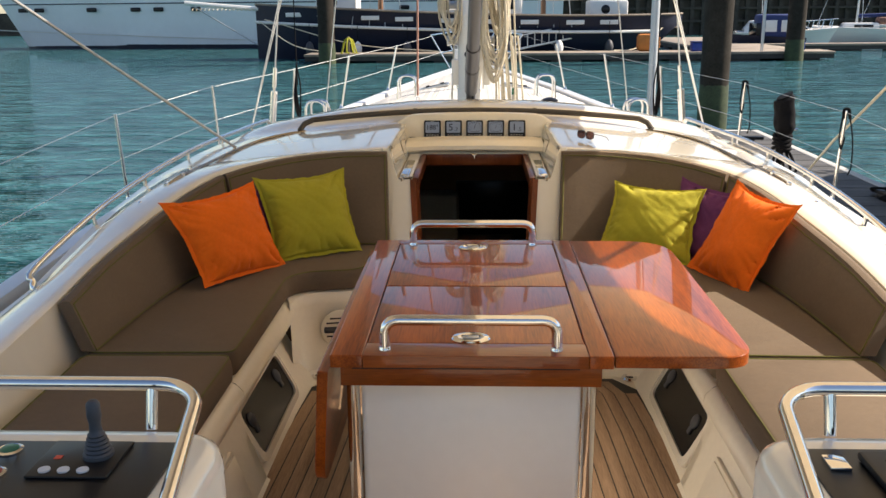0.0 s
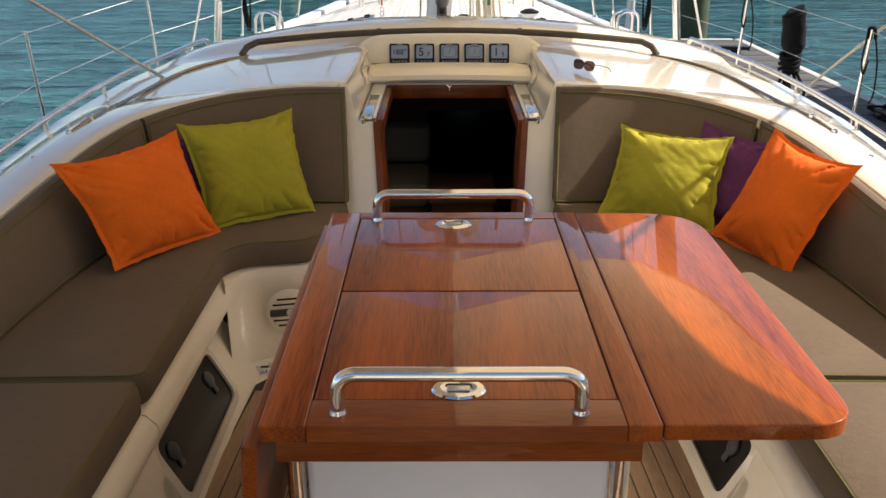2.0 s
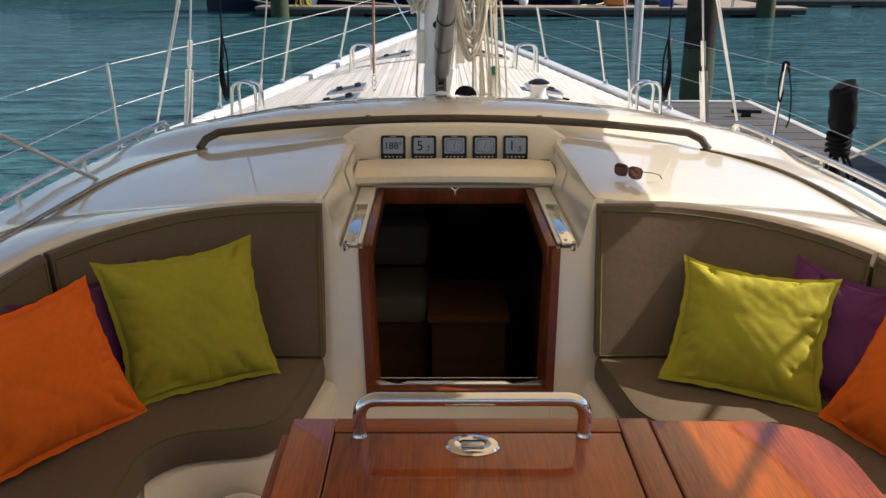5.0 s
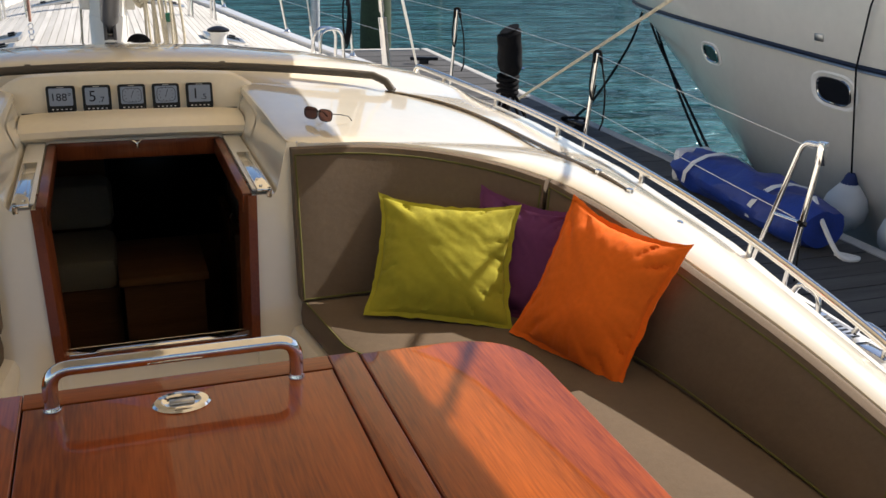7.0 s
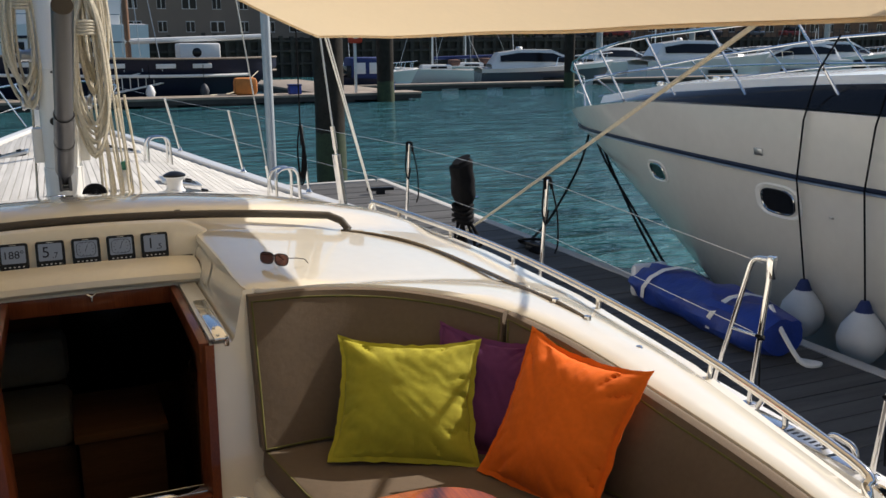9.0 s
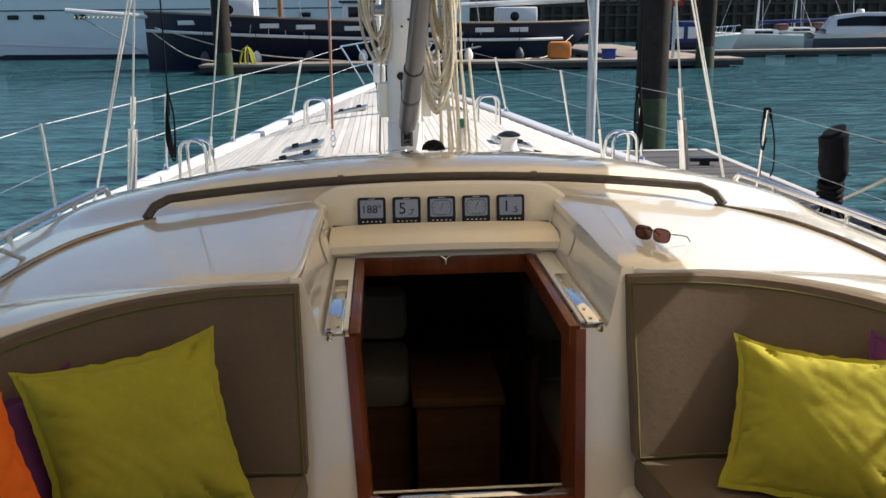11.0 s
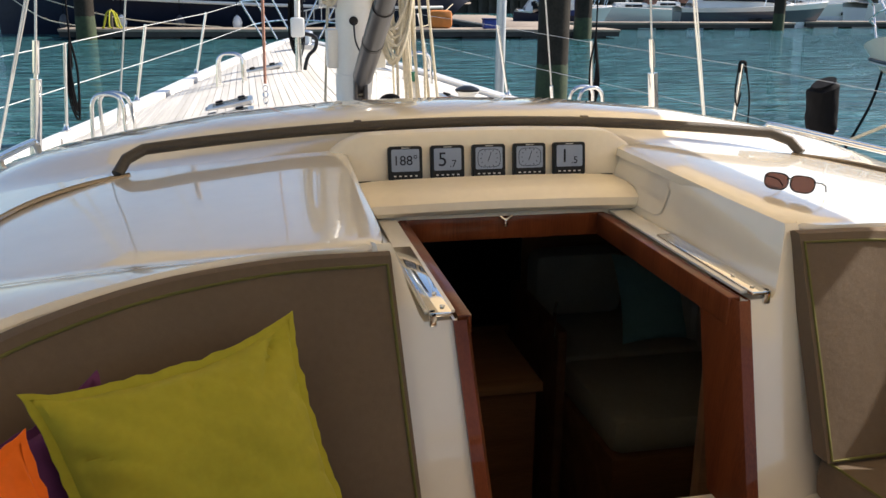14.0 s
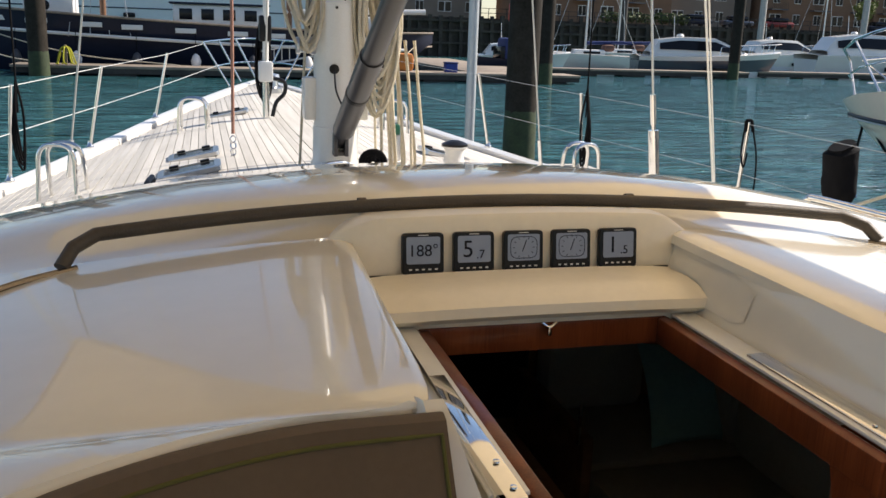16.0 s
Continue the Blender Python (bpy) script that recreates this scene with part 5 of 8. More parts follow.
lb = thing("coaming_label", "black printed label sheet on the coaming", "label", (1.84, 2.66, 0.575))
lb.matrix_basis = pose(1.775, 2.58, 0.672, 6, 20.5, -4)
box_part("sheet", (-0.09, 0.09, -0.17, 0.17, 0.0, 0.003), INK, lb, 0.001)
box_part("print_block", (-0.055, 0.0, 0.04, 0.10, 0.003, 0.0036), PALE_INK, lb, 0.0)
box_part("print_mark", (0.03, 0.05, 0.07, 0.085, 0.003, 0.0036), RED_PLASTIC, lb, 0.0)

# black covered bundle hung on the guardrail
bk = thing("covered_bundle", "black fabric bundle lashed upright to the guardrail with black rope", "bundle", (2.84, 7.83, 0.34))
bm = B()
rows = []
for i in range(29):
    f = i / 28
    z = 0.16 + 0.52 * f
    r = 0.052 + 0.055 * min(1, max(0, (f - 0.25) / 0.2)) * (1 - 0.15 * f) if f > 0.25 else 0.058
    if f > 0.93:
        r *= 0.75
    crumple = lambda a: 1 + 0.12 * noise.noise(Vector((math.cos(a) * 2.2, math.sin(a) * 2.2, f * 5))) + 0.03 * noise.noise(Vector((math.cos(a) * 6, math.sin(a) * 6, f * 9)))
    rows.append([Vector((r * 0.9 * math.cos(a) * crumple(a) + 0.012 * math.sin(f * 5), r * math.sin(a) * 1.1 * crumple(a), z + (0.035 * math.cos(a) if f > 0.9 else 0))) for a in [2 * math.pi * k / 30 for k in range(30)]])
v = add_grid(bm, rows, closed_u=True)
bm.faces.new(v[-1])
bm.faces.new(v[0][::-1])
part("cover", bm, BLACK_ROPE, bk)
for k in range(4):
    bm = B()
    zz = 0.20 + 0.035 * k
    add_tube(bm, [(0.075 * math.cos(a), 0.08 * math.sin(a), zz + 0.012 * math.sin(a * 2 + k)) for a in [2 * math.pi * j / 16 for j in range(16)]], 0.016, 8, closed=True)
    part("lashing_turn", bm, BLACK_ROPE, bk)
for k, dx in enumerate((-0.07, 0.0, 0.06, 0.1)):
    bm = B()
    add_tube(bm, spline([(dx * 0.3, 0.0, 0.22), (dx, -0.02, 0.10), (dx * 1.2, -0.03 - 0.02 * k, 0.0), (dx * 0.7, 0.03, -0.04), (dx * 0.2, 0.02, 0.10), (0, 0, 0.2)], 5), 0.013, 8)
    part("rope_loop", bm, BLACK_ROPE, bk)
bm = B()
add_tube(bm, [(0.09, 0, 0.37), (0.13, -0.01, 0.37)], 0.012, 8)
part("steel_pin", bm, STEEL, bk)

# pulpit
pu = thing("pulpit", "polished steel bow pulpit rail", "pulpit", (0, 16.9, sheer(16.9)))
o = Vector((0, 16.9, sheer(16.9)))
top = spline([(-0.84, 16.3, 1.35), (-0.62, 16.9, 1.37), (-0.36, 17.5, 1.39), (0, 17.75, 1.40), (0.36, 17.5, 1.39), (0.62, 16.9, 1.37), (0.84, 16.3, 1.35)], 6)
tube_part("top_rail", [p - o for p in top], 0.016, STEEL, pu, 10)
mid = spline([(-0.70, 16.35, 1.02), (-0.5, 16.95, 1.04), (-0.28, 17.4, 1.05), (0, 17.6, 1.05), (0.28, 17.4, 1.05), (0.5, 16.95, 1.04), (0.70, 16.35, 1.02)], 6)
tube_part("mid_rail", [p - o for p in mid], 0.012, STEEL, pu, 8)
for s in (-1, 1):
    for a, b in (((0.84, 16.3, 1.35), (0.50, 16.35, 0.76)), ((0.62, 16.9, 1.37), (0.32, 16.9, 0.79)), ((0.36, 17.5, 1.39), (0.07, 17.4, 0.80))):
        tube_part("leg", [mirror(a, s) - o, mirror(b, s) - o], 0.015, STEEL, pu, 10)

# ---------- mast and its gear ----------
ms = thing("mast", "white painted oval mast with dark fittings", "mast", (-0.05, 8.95, deck_z(0, 8.95)))
mb = deck_z(0, 8.95)
bm = B()
rows = [[Vector((0.135 * (1 + e) * math.cos(a), 0.19 * (1 + e) * math.sin(a), z)) for a in [2 * math.pi * k / 36 for k in range(36)]] for z, e in ((0, 0.16), (0.03, 0.16), (0.05, 0.05), (0.26, 0.05), (0.265, 0.0), (1.0, 0.0), (1.003, 0.015), (1.01, 0.0), (6, 0), (12, 0))]
v = add_grid(bm, rows, closed_u=True)
bm.faces.new(v[-1])
part("mast_tube", bm, MAST_WHITE, ms)
bm = B()
add_box(bm, -0.045, 0.045, -0.235, -0.17, 0.10, 0.13, 0.008)
add_box(bm, -0.045, -0.02, -0.27, -0.19, 0.10, 0.24, 0.006)
add_box(bm, 0.02, 0.045, -0.27, -0.19, 0.10, 0.24, 0.006)
part("vang_bracket", bm, GREY_TUBE, ms, "dark vang bracket")
bm = B()
add_lathe(bm, [(0.03, 0), (0.03, 0.012), (0.0, 0.016)], (0, 0, 0), 16, m=pose(-0.035, -0.187, 0.62, 90, 0, 0))
part("light_socket", bm, BLACK, ms)
bm = B()
add_tube(bm, spline([(-0.035, -0.205, 0.61), (-0.03, -0.235, 0.50), (0.0, -0.25, 0.42), (0.03, -0.24, 0.36)], 5), 0.006, 6)
part("cable", bm, BLACK, ms)
for x in (-0.02, 0.03):
    bm = B()
    add_lathe(bm, [(0.009, 0), (0.009, 0.004), (0, 0.005)], (0, 0, 0), 10, m=pose(x, -0.19, 1.0 + x, 90, 0, 0))
    part("rivet_hole", bm, BLACK, ms)
for s in (-1, 1):
    bm = B()
    add_box(bm, s * 0.125, s * 0.20, -0.06, 0.10, 0.30, 0.56, 0.012)
    part("clutch_box", bm, MAST_WHITE, ms)
    for k in range(2):
        bm = B()
        add_lathe(bm, [(0.055, 0), (0.055, 0.02), (0.042, 0.04), (0.042, 0.085), (0.055, 0.10), (0.05, 0.115), (0.0, 0.12)], (0, 0, 0), 20, m=pose(s * 0.13, -0.02 + 0.1 * k, 0.75 + 0.35 * k, 0, s * 90, 0))
        part("halyard_winch", bm, STEEL_DULL, ms)

vg = thing("boom_vang", "thick dark grey hydraulic boom vang sloping up aft from the mast", "boom vang", (-0.05, 8.74, mb + 0.2))
p0, p1 = Vector((0, 0, 0)), Vector((0.06, -1.78, 1.05))
d = (p1 - p0).normalized()
tube_part("end_rod", [p0, p0 + d * 0.28], 0.022, STEEL, vg, 14)
tube_part("end_fork", [p0 + Vector((0, 0.03, -0.03)), p0 + d * 0.10], 0.036, GREY_TUBE, vg, 12)
tube_part("outer_tube", [p0 + d * 0.14, p0 + d * 0.16, p0 + d * 1.02, p0 + d * 1.04], 0.066, GREY_TUBE, vg, 20)
tube_part("joint_ring", [p0 + d * 0.60, p0 + d * 0.63], 0.069, BLACK, vg, 20)
tube_part("upper_tube", [p0 + d * 1.02, p0 + d * 2.3], 0.058, GREY_TUBE, vg, 20)

bo = thing("boom", "pale grey boom carried above the cockpit by the vang", "boom", (0, 5.2, 2.86))
bm = B()
add_grid(bm, [[Vector((0.10 * math.cos(a), y, 0.15 * math.sin(a))) for a in [2 * math.pi * k / 20 for k in range(20)]] for y in (-5.8, 3.55)], closed_u=True)
part("boom_tube", bm, MAST_WHITE, bo)


def rope_coil(at, length, width, loops, seed, label, material=ROPE, r=0.011):
    t = thing("rope_coil", label, "rope coil", at, "coiled lines")
    rnd = random.Random(seed)
    for k in range(loops):
        w = width * rnd.uniform(0.55, 1.0)
        l = length * rnd.uniform(0.82, 1.05)
        ox, oyy = rnd.uniform(-0.03, 0.03), rnd.uniform(-0.05, 0.05)
        pts = spline([(ox, oyy, 0), (ox - w * 0.45, oyy - 0.02, -l * 0.3), (ox - w * 0.5, oyy + rnd.uniform(-0.03, 0.03), -l * 0.75), (ox, oyy - 0.02, -l),
                      (ox + w * 0.5, oyy + rnd.uniform(-0.03, 0.03), -l * 0.75), (ox + w * 0.42, oyy, -l * 0.3), (ox + 0.01, oyy, -0.01)], 6)
        tube_part("loop", pts, r, material, t, 7)
    bm = B()
    for k in range(5):
        add_tube(bm, [((width * 0.30) * math.cos(a), 0.07 * math.sin(a), -length * 0.22 - 0.022 * k) for a in [2 * math.pi * j / 14 for j in range(14)]], r, 7, closed=True)
    part("gasket_turns", bm, material, t)
    return t


rope_coil((0.19, 8.80, mb + 1.62), 1.25, 0.26, 11, 3, "thick cream rope coil hanging on the mast")
rope_coil((-0.24, 8.86, mb + 1.75), 1.0, 0.24, 9, 5, "cream rope coil hanging on the mast")
rope_coil((0.24, 8.92, mb + 1.95), 1.1, 0.22, 7, 8, "cream rope coil hanging on the mast")
rope_coil((-0.22, 13.3, 1.65), 0.85, 0.14, 7, 11, "black rope coil hanging at the inner forestay", BLACK_ROPE, 0.010)


def line(name, label, pts, r, material, cat="rope", group=""):
    p0 = Vector(pts[0])
    t = thing(name, label, cat, p0, group)
    tube_part("strand", [Vector(p) - p0 for p in pts], r, material, t, 7)
    return t


# halyards and lines round the mast
hd = deck_z(0.5, 9.2)
for x, y, x2, y2, mt in ((0.30, 8.9, 0.16, 8.9, ROPE), (0.36, 9.0, 0.18, 8.95, ROPE), (0.42, 9.35, 0.30, 9.2, ROPE), (0.46, 9.4, 0.36, 9.2, ROPE), (-0.26, 9.1, -0.17, 9.0, ROPE), (0.26, 9.2, 0.17, 9.1, ROPE)):
    line("halyard", "cream halyard running down beside the mast", [(x, y, deck_z(x, y)), (x2, y2, mb + 2.0), (x2 * 0.8, y2, mb + 9)], 0.009, mt, group="halyards")
for k, x in enumerate((0.18, 0.24, 0.31, 0.37)):
    line("rope_bight", "loose cream rope bight hanging to the deck by the mast", spline([(x, 8.80, mb + 0.7), (x + 0.03, 8.78, mb + 0.35), (x + 0.04, 8.74, mb + 0.03), (x + 0.12, 8.76, mb + 0.02), (x + 0.10, 8.84, mb + 0.4), (x + 0.06, 8.86, mb + 0.8)], 6), 0.010, ROPE, group="loose bights")
pv = line("pole_lift", "faded red line shackled to the deck", [(-0.66, 9.72, 0.86), (-0.63, 9.70, 3.2), (-0.3, 9.2, 9.0)], 0.012, ROPE_RED)
bm = B()
for k in range(4):
    add_tube(bm, [(0.018 * math.cos(a), 0.008 * (k % 2) * math.sin(a) + 0.0, -0.04 - 0.045 * k + 0.024 * math.sin(a)) for a in [2 * math.pi * j / 12 for j in range(12)]], 0.006, 6, closed=True)
part("chain_link", bm, STEEL, pv, "steel shackles")
for c, (x, y, z) in ((BLUE_TOP, (0.42, 9.35, 0.10)), (GREEN_PLASTIC, (0.42, 9.33, 0.22))):
    q = thing("rope_clutch", "small coloured line stopper by the mast", "line stopper", (x, y, deck_z(x, y)))
    box_part("stopper_body", (-0.03, 0.03, -0.03, 0.03, z - 0.05, z + 0.03), c, q, 0.015)
    box_part("base", (-0.03, 0.03, -0.05, 0.05, 0, z - 0.04), STEEL_DULL, q, 0.01)
ch = thing("hose_coil", "black flat coil of rope standing by the mast foot", "rope coil", (0.15, 8.70, mb - 0.02))
for k in range(4):
    bm = B()
    r0 = 0.022 + 0.019 * k
    add_tube(bm, [(r0 * math.cos(a), 0.01 * math.sin(3 * a), 0.078 + r0 * math.sin(a)) for a in [2 * math.pi * j / 22 for j in range(22)]], 0.0125, 8, closed=True)
    part("turn", bm, BLACK_ROPE, ch)

# shrouds, turnbuckles and awning lines
for s in (-1, 1):
    for bx, by, bz, tx, ty, tz, body in ((2.16, 8.80, 0.42, 0.95, 8.95, 12.0, True), (1.82, 10.1, 0.40, 0.14, 9.05, 11.6, False)):
        sh = thing("shroud", "steel wire shroud with a polished turnbuckle", "shroud", (s * bx, by, bz), "shrouds")
        dd = (Vector((s * tx, ty, tz)) - Vector((s * bx, by, bz))).normalized()
        dl = (Vector((s * tx, ty, tz)) - Vector((s * bx, by, bz))).length
        tube_part("wire", [dd * 0.3, dd * dl], 0.0085 if body else 0.007, WIRE, sh, 8)
        if body:
            tube_part("screw", [dd * 0.0, dd * 0.80], 0.014, STEEL, sh, 12)
            tube_part("turnbuckle", [dd * 0.10, dd * 0.12, dd * 0.56, dd * 0.58], 0.036, STEEL, sh, 16)
            tube_part("terminal", [dd * 0.62, dd * 0.82], 0.021, STEEL, sh, 12)
        else:
            tube_part("terminal", [dd * 0.0, dd * 0.38], 0.016, STEEL, sh, 12)
    aw_line = line("awning_line", "white lashing line from the awning corner down to the deck", [(s * 2.29, 8.24, 0.42), (s * 2.195, 8.15, 0.68), (s * 1.71, 7.69, 1.98)], 0.0065, MAST_WHITE, group="awning lines")
    tube_part("second_part", [(0, -0.02, 0), (s * -0.095, -0.11, 0.26), (s * -0.56, -0.56, 1.55)], 0.005, MAST_WHITE, aw_line)
    tube_part("hook", [(0, 0, -0.02), (s * -0.055, -0.055, 0.16)], 0.012, STEEL, aw_line, 8)
    # black line hanging on the guardrail
    bl = line("spare_line", "thin black line hung in a hank at the rail", [(s * 2.05, 9.85, 3.5), (s * 2.06, 9.85, 1.1), (s * 2.06, 9.85, 0.98)], 0.007, BLACK_ROPE, group="spare lines")
    for k in range(4):
        tube_part("hank_loop", spline([(s * 0.01, 0, -2.30), (s * (0.02 + 0.01 * k), -0.02, -2.55 - 0.05 * k), (s * 0.0, 0.01, -2.82 - 0.03 * k), (s * -0.02, 0.02, -2.55), (s * 0.01, 0, -2.3)], 5), 0.008, BLACK_ROPE, bl, 6)
line("mooring_spring", "long cream mooring line running up aft from the pontoon", [(4.35, 11.6, -0.55), (3.6, 8.6, 0.48), (2.9, 4.72, 1.98), (2.45, 2.3, 2.9)], 0.013, ROPE)
line("topping_line", "grey line running down aft past the coaming", [(-1.55, 5.25, 0.93), (-2.05, 4.3, 1.60), (-2.6, 3.25, 2.35)], 0.009, WIRE)
line("forestay", "steel inner forestay above the foredeck", [(-0.25, 12.5, 1.0), (-0.1, 9.2, 12.0)], 0.009, WIRE)

# guard hoops beside the deck hatches
for s in (-1, 1):
    for x, y, w, yaw, h in ((1.72, 9.0, 0.24, 18, 0.32), (0.96, 11.9, 0.26, 10, 0.30)):
        z = deck_z(x, y)
        hp = thing("guard_hoop", "bent polished steel guard hoop over a deck vent", "guard hoop", (s * x, y, z), "guard hoops")
        hp.matrix_basis = pose(s * x, y, z, 0, 0, s * yaw)
        for dy in (0.0, 0.16):
            tube_part("hoop", bend([(-w / 2, dy, -0.03), (-w / 2 + 0.01, dy * 0.6 + 0.02, h), (w / 2 - 0.01, dy * 0.6 + 0.02, h), (w / 2, dy, -0.03)], 0.10, 8), 0.014, STEEL, hp, 10)
# foredeck hatches
for s in (-1, 1):
    for x, y, w, l in ((0.95, 9.15, 0.40, 0.34), (0.93, 9.95, 0.36, 0.34), (0.62, 13.0, 0.45, 0.30)):
        z = deck_z(x, y)
        ht = thing("deck_hatch", "smoked acrylic hatch in an alloy frame let into the teak", "hatch", (s * x, y, z), "deck hatches")
        ht.matrix_basis = pose(s * x, y, z + 0.008, 0, s * 12, 0)
        bm = B()
        a1 = round_poly([(-w / 2, -l / 2), (w / 2, -l / 2), (w / 2, l / 2), (-w / 2, l / 2)], 0.05, 4)
        a2 = round_poly([(-w / 2 + 0.04, -l / 2 + 0.04), (w / 2 - 0.04, -l / 2 + 0.04), (w / 2 - 0.04, l / 2 - 0.04), (-w / 2 + 0.04, l / 2 - 0.04)], 0.03, 4)
        add_grid(bm, [[(a, b, z2) for a, b in o2] for o2, z2 in ((a1, -0.01), (a1, 0.018), (a2, 0.022), (a2, 0.01))], closed_u=True)
        part("frame", bm, STEEL_DULL, ht)
        bm = B()
        add_prism(bm, a2, 0.0, 0.016)
        part("pane", bm, WINDOW, ht)
        for xx in (-w * 0.25, w * 0.25):
            box_part("hinge", (xx - 0.03, xx + 0.03, l / 2 - 0.05, l / 2 - 0.01, 0.018, 0.034), BLACK, ht, 0.006)
    hw = thing("handhold", "grey deck grab handle beside a hatch", "grab handle", (s * 1.18, 8.7, deck_z(1.18, 8.7)), "deck handles")
    tube_part("bar", bend([(0, -0.14, 0.0), (0, -0.12, 0.05), (0.02, 0.12, 0.05), (0.02, 0.14, 0.0)], 0.03), 0.016, GREY_RUBBER, hw, 8)
wc = thing("deck_winch", "polished steel deck winch with black top", "winch", (0.79, 9.13, deck_z(0.79, 9.13)))
bm = B()
add_lathe(bm, [(0.085, 0.0), (0.085, 0.03), (0.07, 0.05), (0.062, 0.09), (0.068, 0.13), (0.09, 0.145), (0.09, 0.15)], (0, 0, 0), 26)
part("drum", bm, WHITE_PLASTIC, wc)
bm = B()
add_lathe(bm, [(0.09, 0.15), (0.09, 0.165), (0.06, 0.18), (0.03, 0.19), (0.0, 0.19)], (0, 0, 0), 26)
part("cap", bm, BLACK, wc)
wl = thing("windlass", "steel anchor windlass on the foredeck", "windlass", (0.0, 15.3, deck_z(0, 15.3)))
bm = B()
add_lathe(bm, [(0.15, 0.0), (0.15, 0.06), (0.10, 0.08), (0.09, 0.18), (0.12, 0.20), (0.11, 0.24), (0.0, 0.26)], (0, 0, 0), 22)
part("drum", bm, STEEL_DULL, wl)
fu = thing("inner_furler", "steel furling drum and swivel on the inner forestay", "furler", (-0.25, 12.45, deck_z(0.25, 12.45)))
tube_part("stem", [(0, 0, 0), (0, 0.0, 0.42)], 0.035, STEEL, fu, 12)
box_part("drum_box", (-0.07, 0.07, -0.07, 0.07, 0.36, 0.56), MAST_WHITE, fu, 0.02)
box_part("swivel", (-0.06, 0.06, -0.06, 0.06, 0.75, 1.0), BLACK, fu, 0.02)
tube_part("stay_tube", [(0, 0, 0.5), (0.02, -0.1, 1.8)], 0.03, MAST_WHITE, fu, 12)
tube_part("crank_arm", spline([(0.06, -0.03, 0.02), (0.10, -0.03, 0.16), (0.18, -0.03, 0.25), (0.18, -0.03, 0.36), (0.06, -0.03, 0.40)], 5), 0.02, BLACK, fu, 8)
cm = thing("coachroof_hatch", "dark forward-facing coachroof window ahead of the dash", "hatch", (-0.35, 8.35, deck_z(0.35, 8.35)))
box_part("pane", (-0.30, 0.2, -0.18, 0.18, -0.01, 0.03), WINDOW, cm, 0.015)
tube_part("grab_bar", bend([(0.12, -0.05, 0.0), (0.13, -0.05, 0.10), (0.30, 0.05, 0.10), (0.31, 0.05, 0.0)], 0.06), 0.014, STEEL, cm, 10)

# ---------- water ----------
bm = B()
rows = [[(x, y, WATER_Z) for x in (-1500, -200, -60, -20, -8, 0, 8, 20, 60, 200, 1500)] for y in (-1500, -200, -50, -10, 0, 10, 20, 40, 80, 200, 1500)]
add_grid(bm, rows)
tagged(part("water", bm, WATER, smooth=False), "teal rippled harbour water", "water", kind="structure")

# ---------- awning over the cockpit ----------
aw = thing("awning", "cream canvas awning stretched over the boom with scalloped edges", "awning", (0, 3.5, 2.0))
SIDE_EDGE = [(0.8, 2.80, 1.94), (1.7, 2.46, 1.94), (2.31, 2.18, 1.94), (2.53, 2.07, 1.942), (2.83, 2.01, 1.943), (3.15, 1.985, 1.943), (3.7, 1.945, 1.943), (4.63, 1.87, 1.943), (5.2, 1.86, 1.943), (5.85, 1.865, 1.943), (6.6, 1.79, 1.945), (7.68, 1.67, 1.96)]
bm = B()
rows = []
for j in range(33):
    f = j / 32
    row = []
    for i in range(33):
        u = -1 + 2 * i / 32
        yfront = 7.68 - 0.45 * (1 - u * u)
        y = 0.8 + (yfront - 0.8) * f
        ex, ez = lerp_tab(SIDE_EDGE, 0.8 + 6.88 * f)
        z = ez + (2.72 - ez) * (1 - abs(u)) ** 1.15 + 0.008 * noise.noise(Vector((u * 3, f * 8, 0)))
        row.append(Vector((u * ex, y - 3.5, z - 2.0)))
    rows.append(row)
add_grid(bm, rows)
part("canvas", bm, CANVAS, aw)
for s in (0, 32):
    tube_part("edge_hem", [rows[j][s] for j in range(33)], 0.012, CANVAS, aw, 6)
tube_part("edge_hem", rows[32], 0.012, CANVAS, aw, 6)
for s in (0, 32):
    bm = B()
    add_tube(bm, [rows[32][s] + Vector((0.022 * math.cos(a), 0.022 * math.sin(a), 0)) for a in [2 * math.pi * j / 12 for j in range(12)]], 0.005, 6, closed=True)
    part("corner_ring", bm, STEEL, aw)

# ---------- pontoon alongside ----------
pn = thing("pontoon", "dark weathered timber pontoon with a pale edge strip", "pontoon", (4.6, 5.0, WATER_Z), kind="structure")
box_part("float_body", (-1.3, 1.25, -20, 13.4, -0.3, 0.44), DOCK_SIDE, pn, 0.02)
for x in (-1.25, 1.22):
    box_part("edge_strip", (x - 0.07, x + 0.07, -20, 13.4, 0.44, 0.515), CONCRETE, pn, 0.01)
box_part("edge_strip", (-1.1, 1.1, 13.28, 13.42, 0.44, 0.515), CONCRETE, pn, 0.01)

bg = thing("tarpaulin_roll", "rolled blue tarpaulin tied with white straps lying on the pontoon", "tarpaulin", (5.42, 7.9, PONTOON_Z), rz=-4)
bm = B()
rows = []
for i in range(25):
    f = i / 24
    y = -1.05 + 2.1 * f
    r = 0.215 * (1 - 0.25 * abs(2 * f - 1) ** 4)
    rows.append([Vector((r * 1.35 * math.cos(a) * (1 + 0.34 * noise.noise(Vector((math.cos(a) * 1.6, f * 5, math.sin(a) * 1.6)))), y, max(0.005, 0.20 + r * 0.98 * math.sin(a) * (1 + 0.34 * noise.noise(Vector((math.cos(a) * 2, f * 6, 7)))))) ) for a in [2 * math.pi * k / 24 for k in range(24)]])
v = add_grid(bm, rows, closed_u=True)
bm.faces.new(v[0][::-1])
bm.faces.new(v[-1])
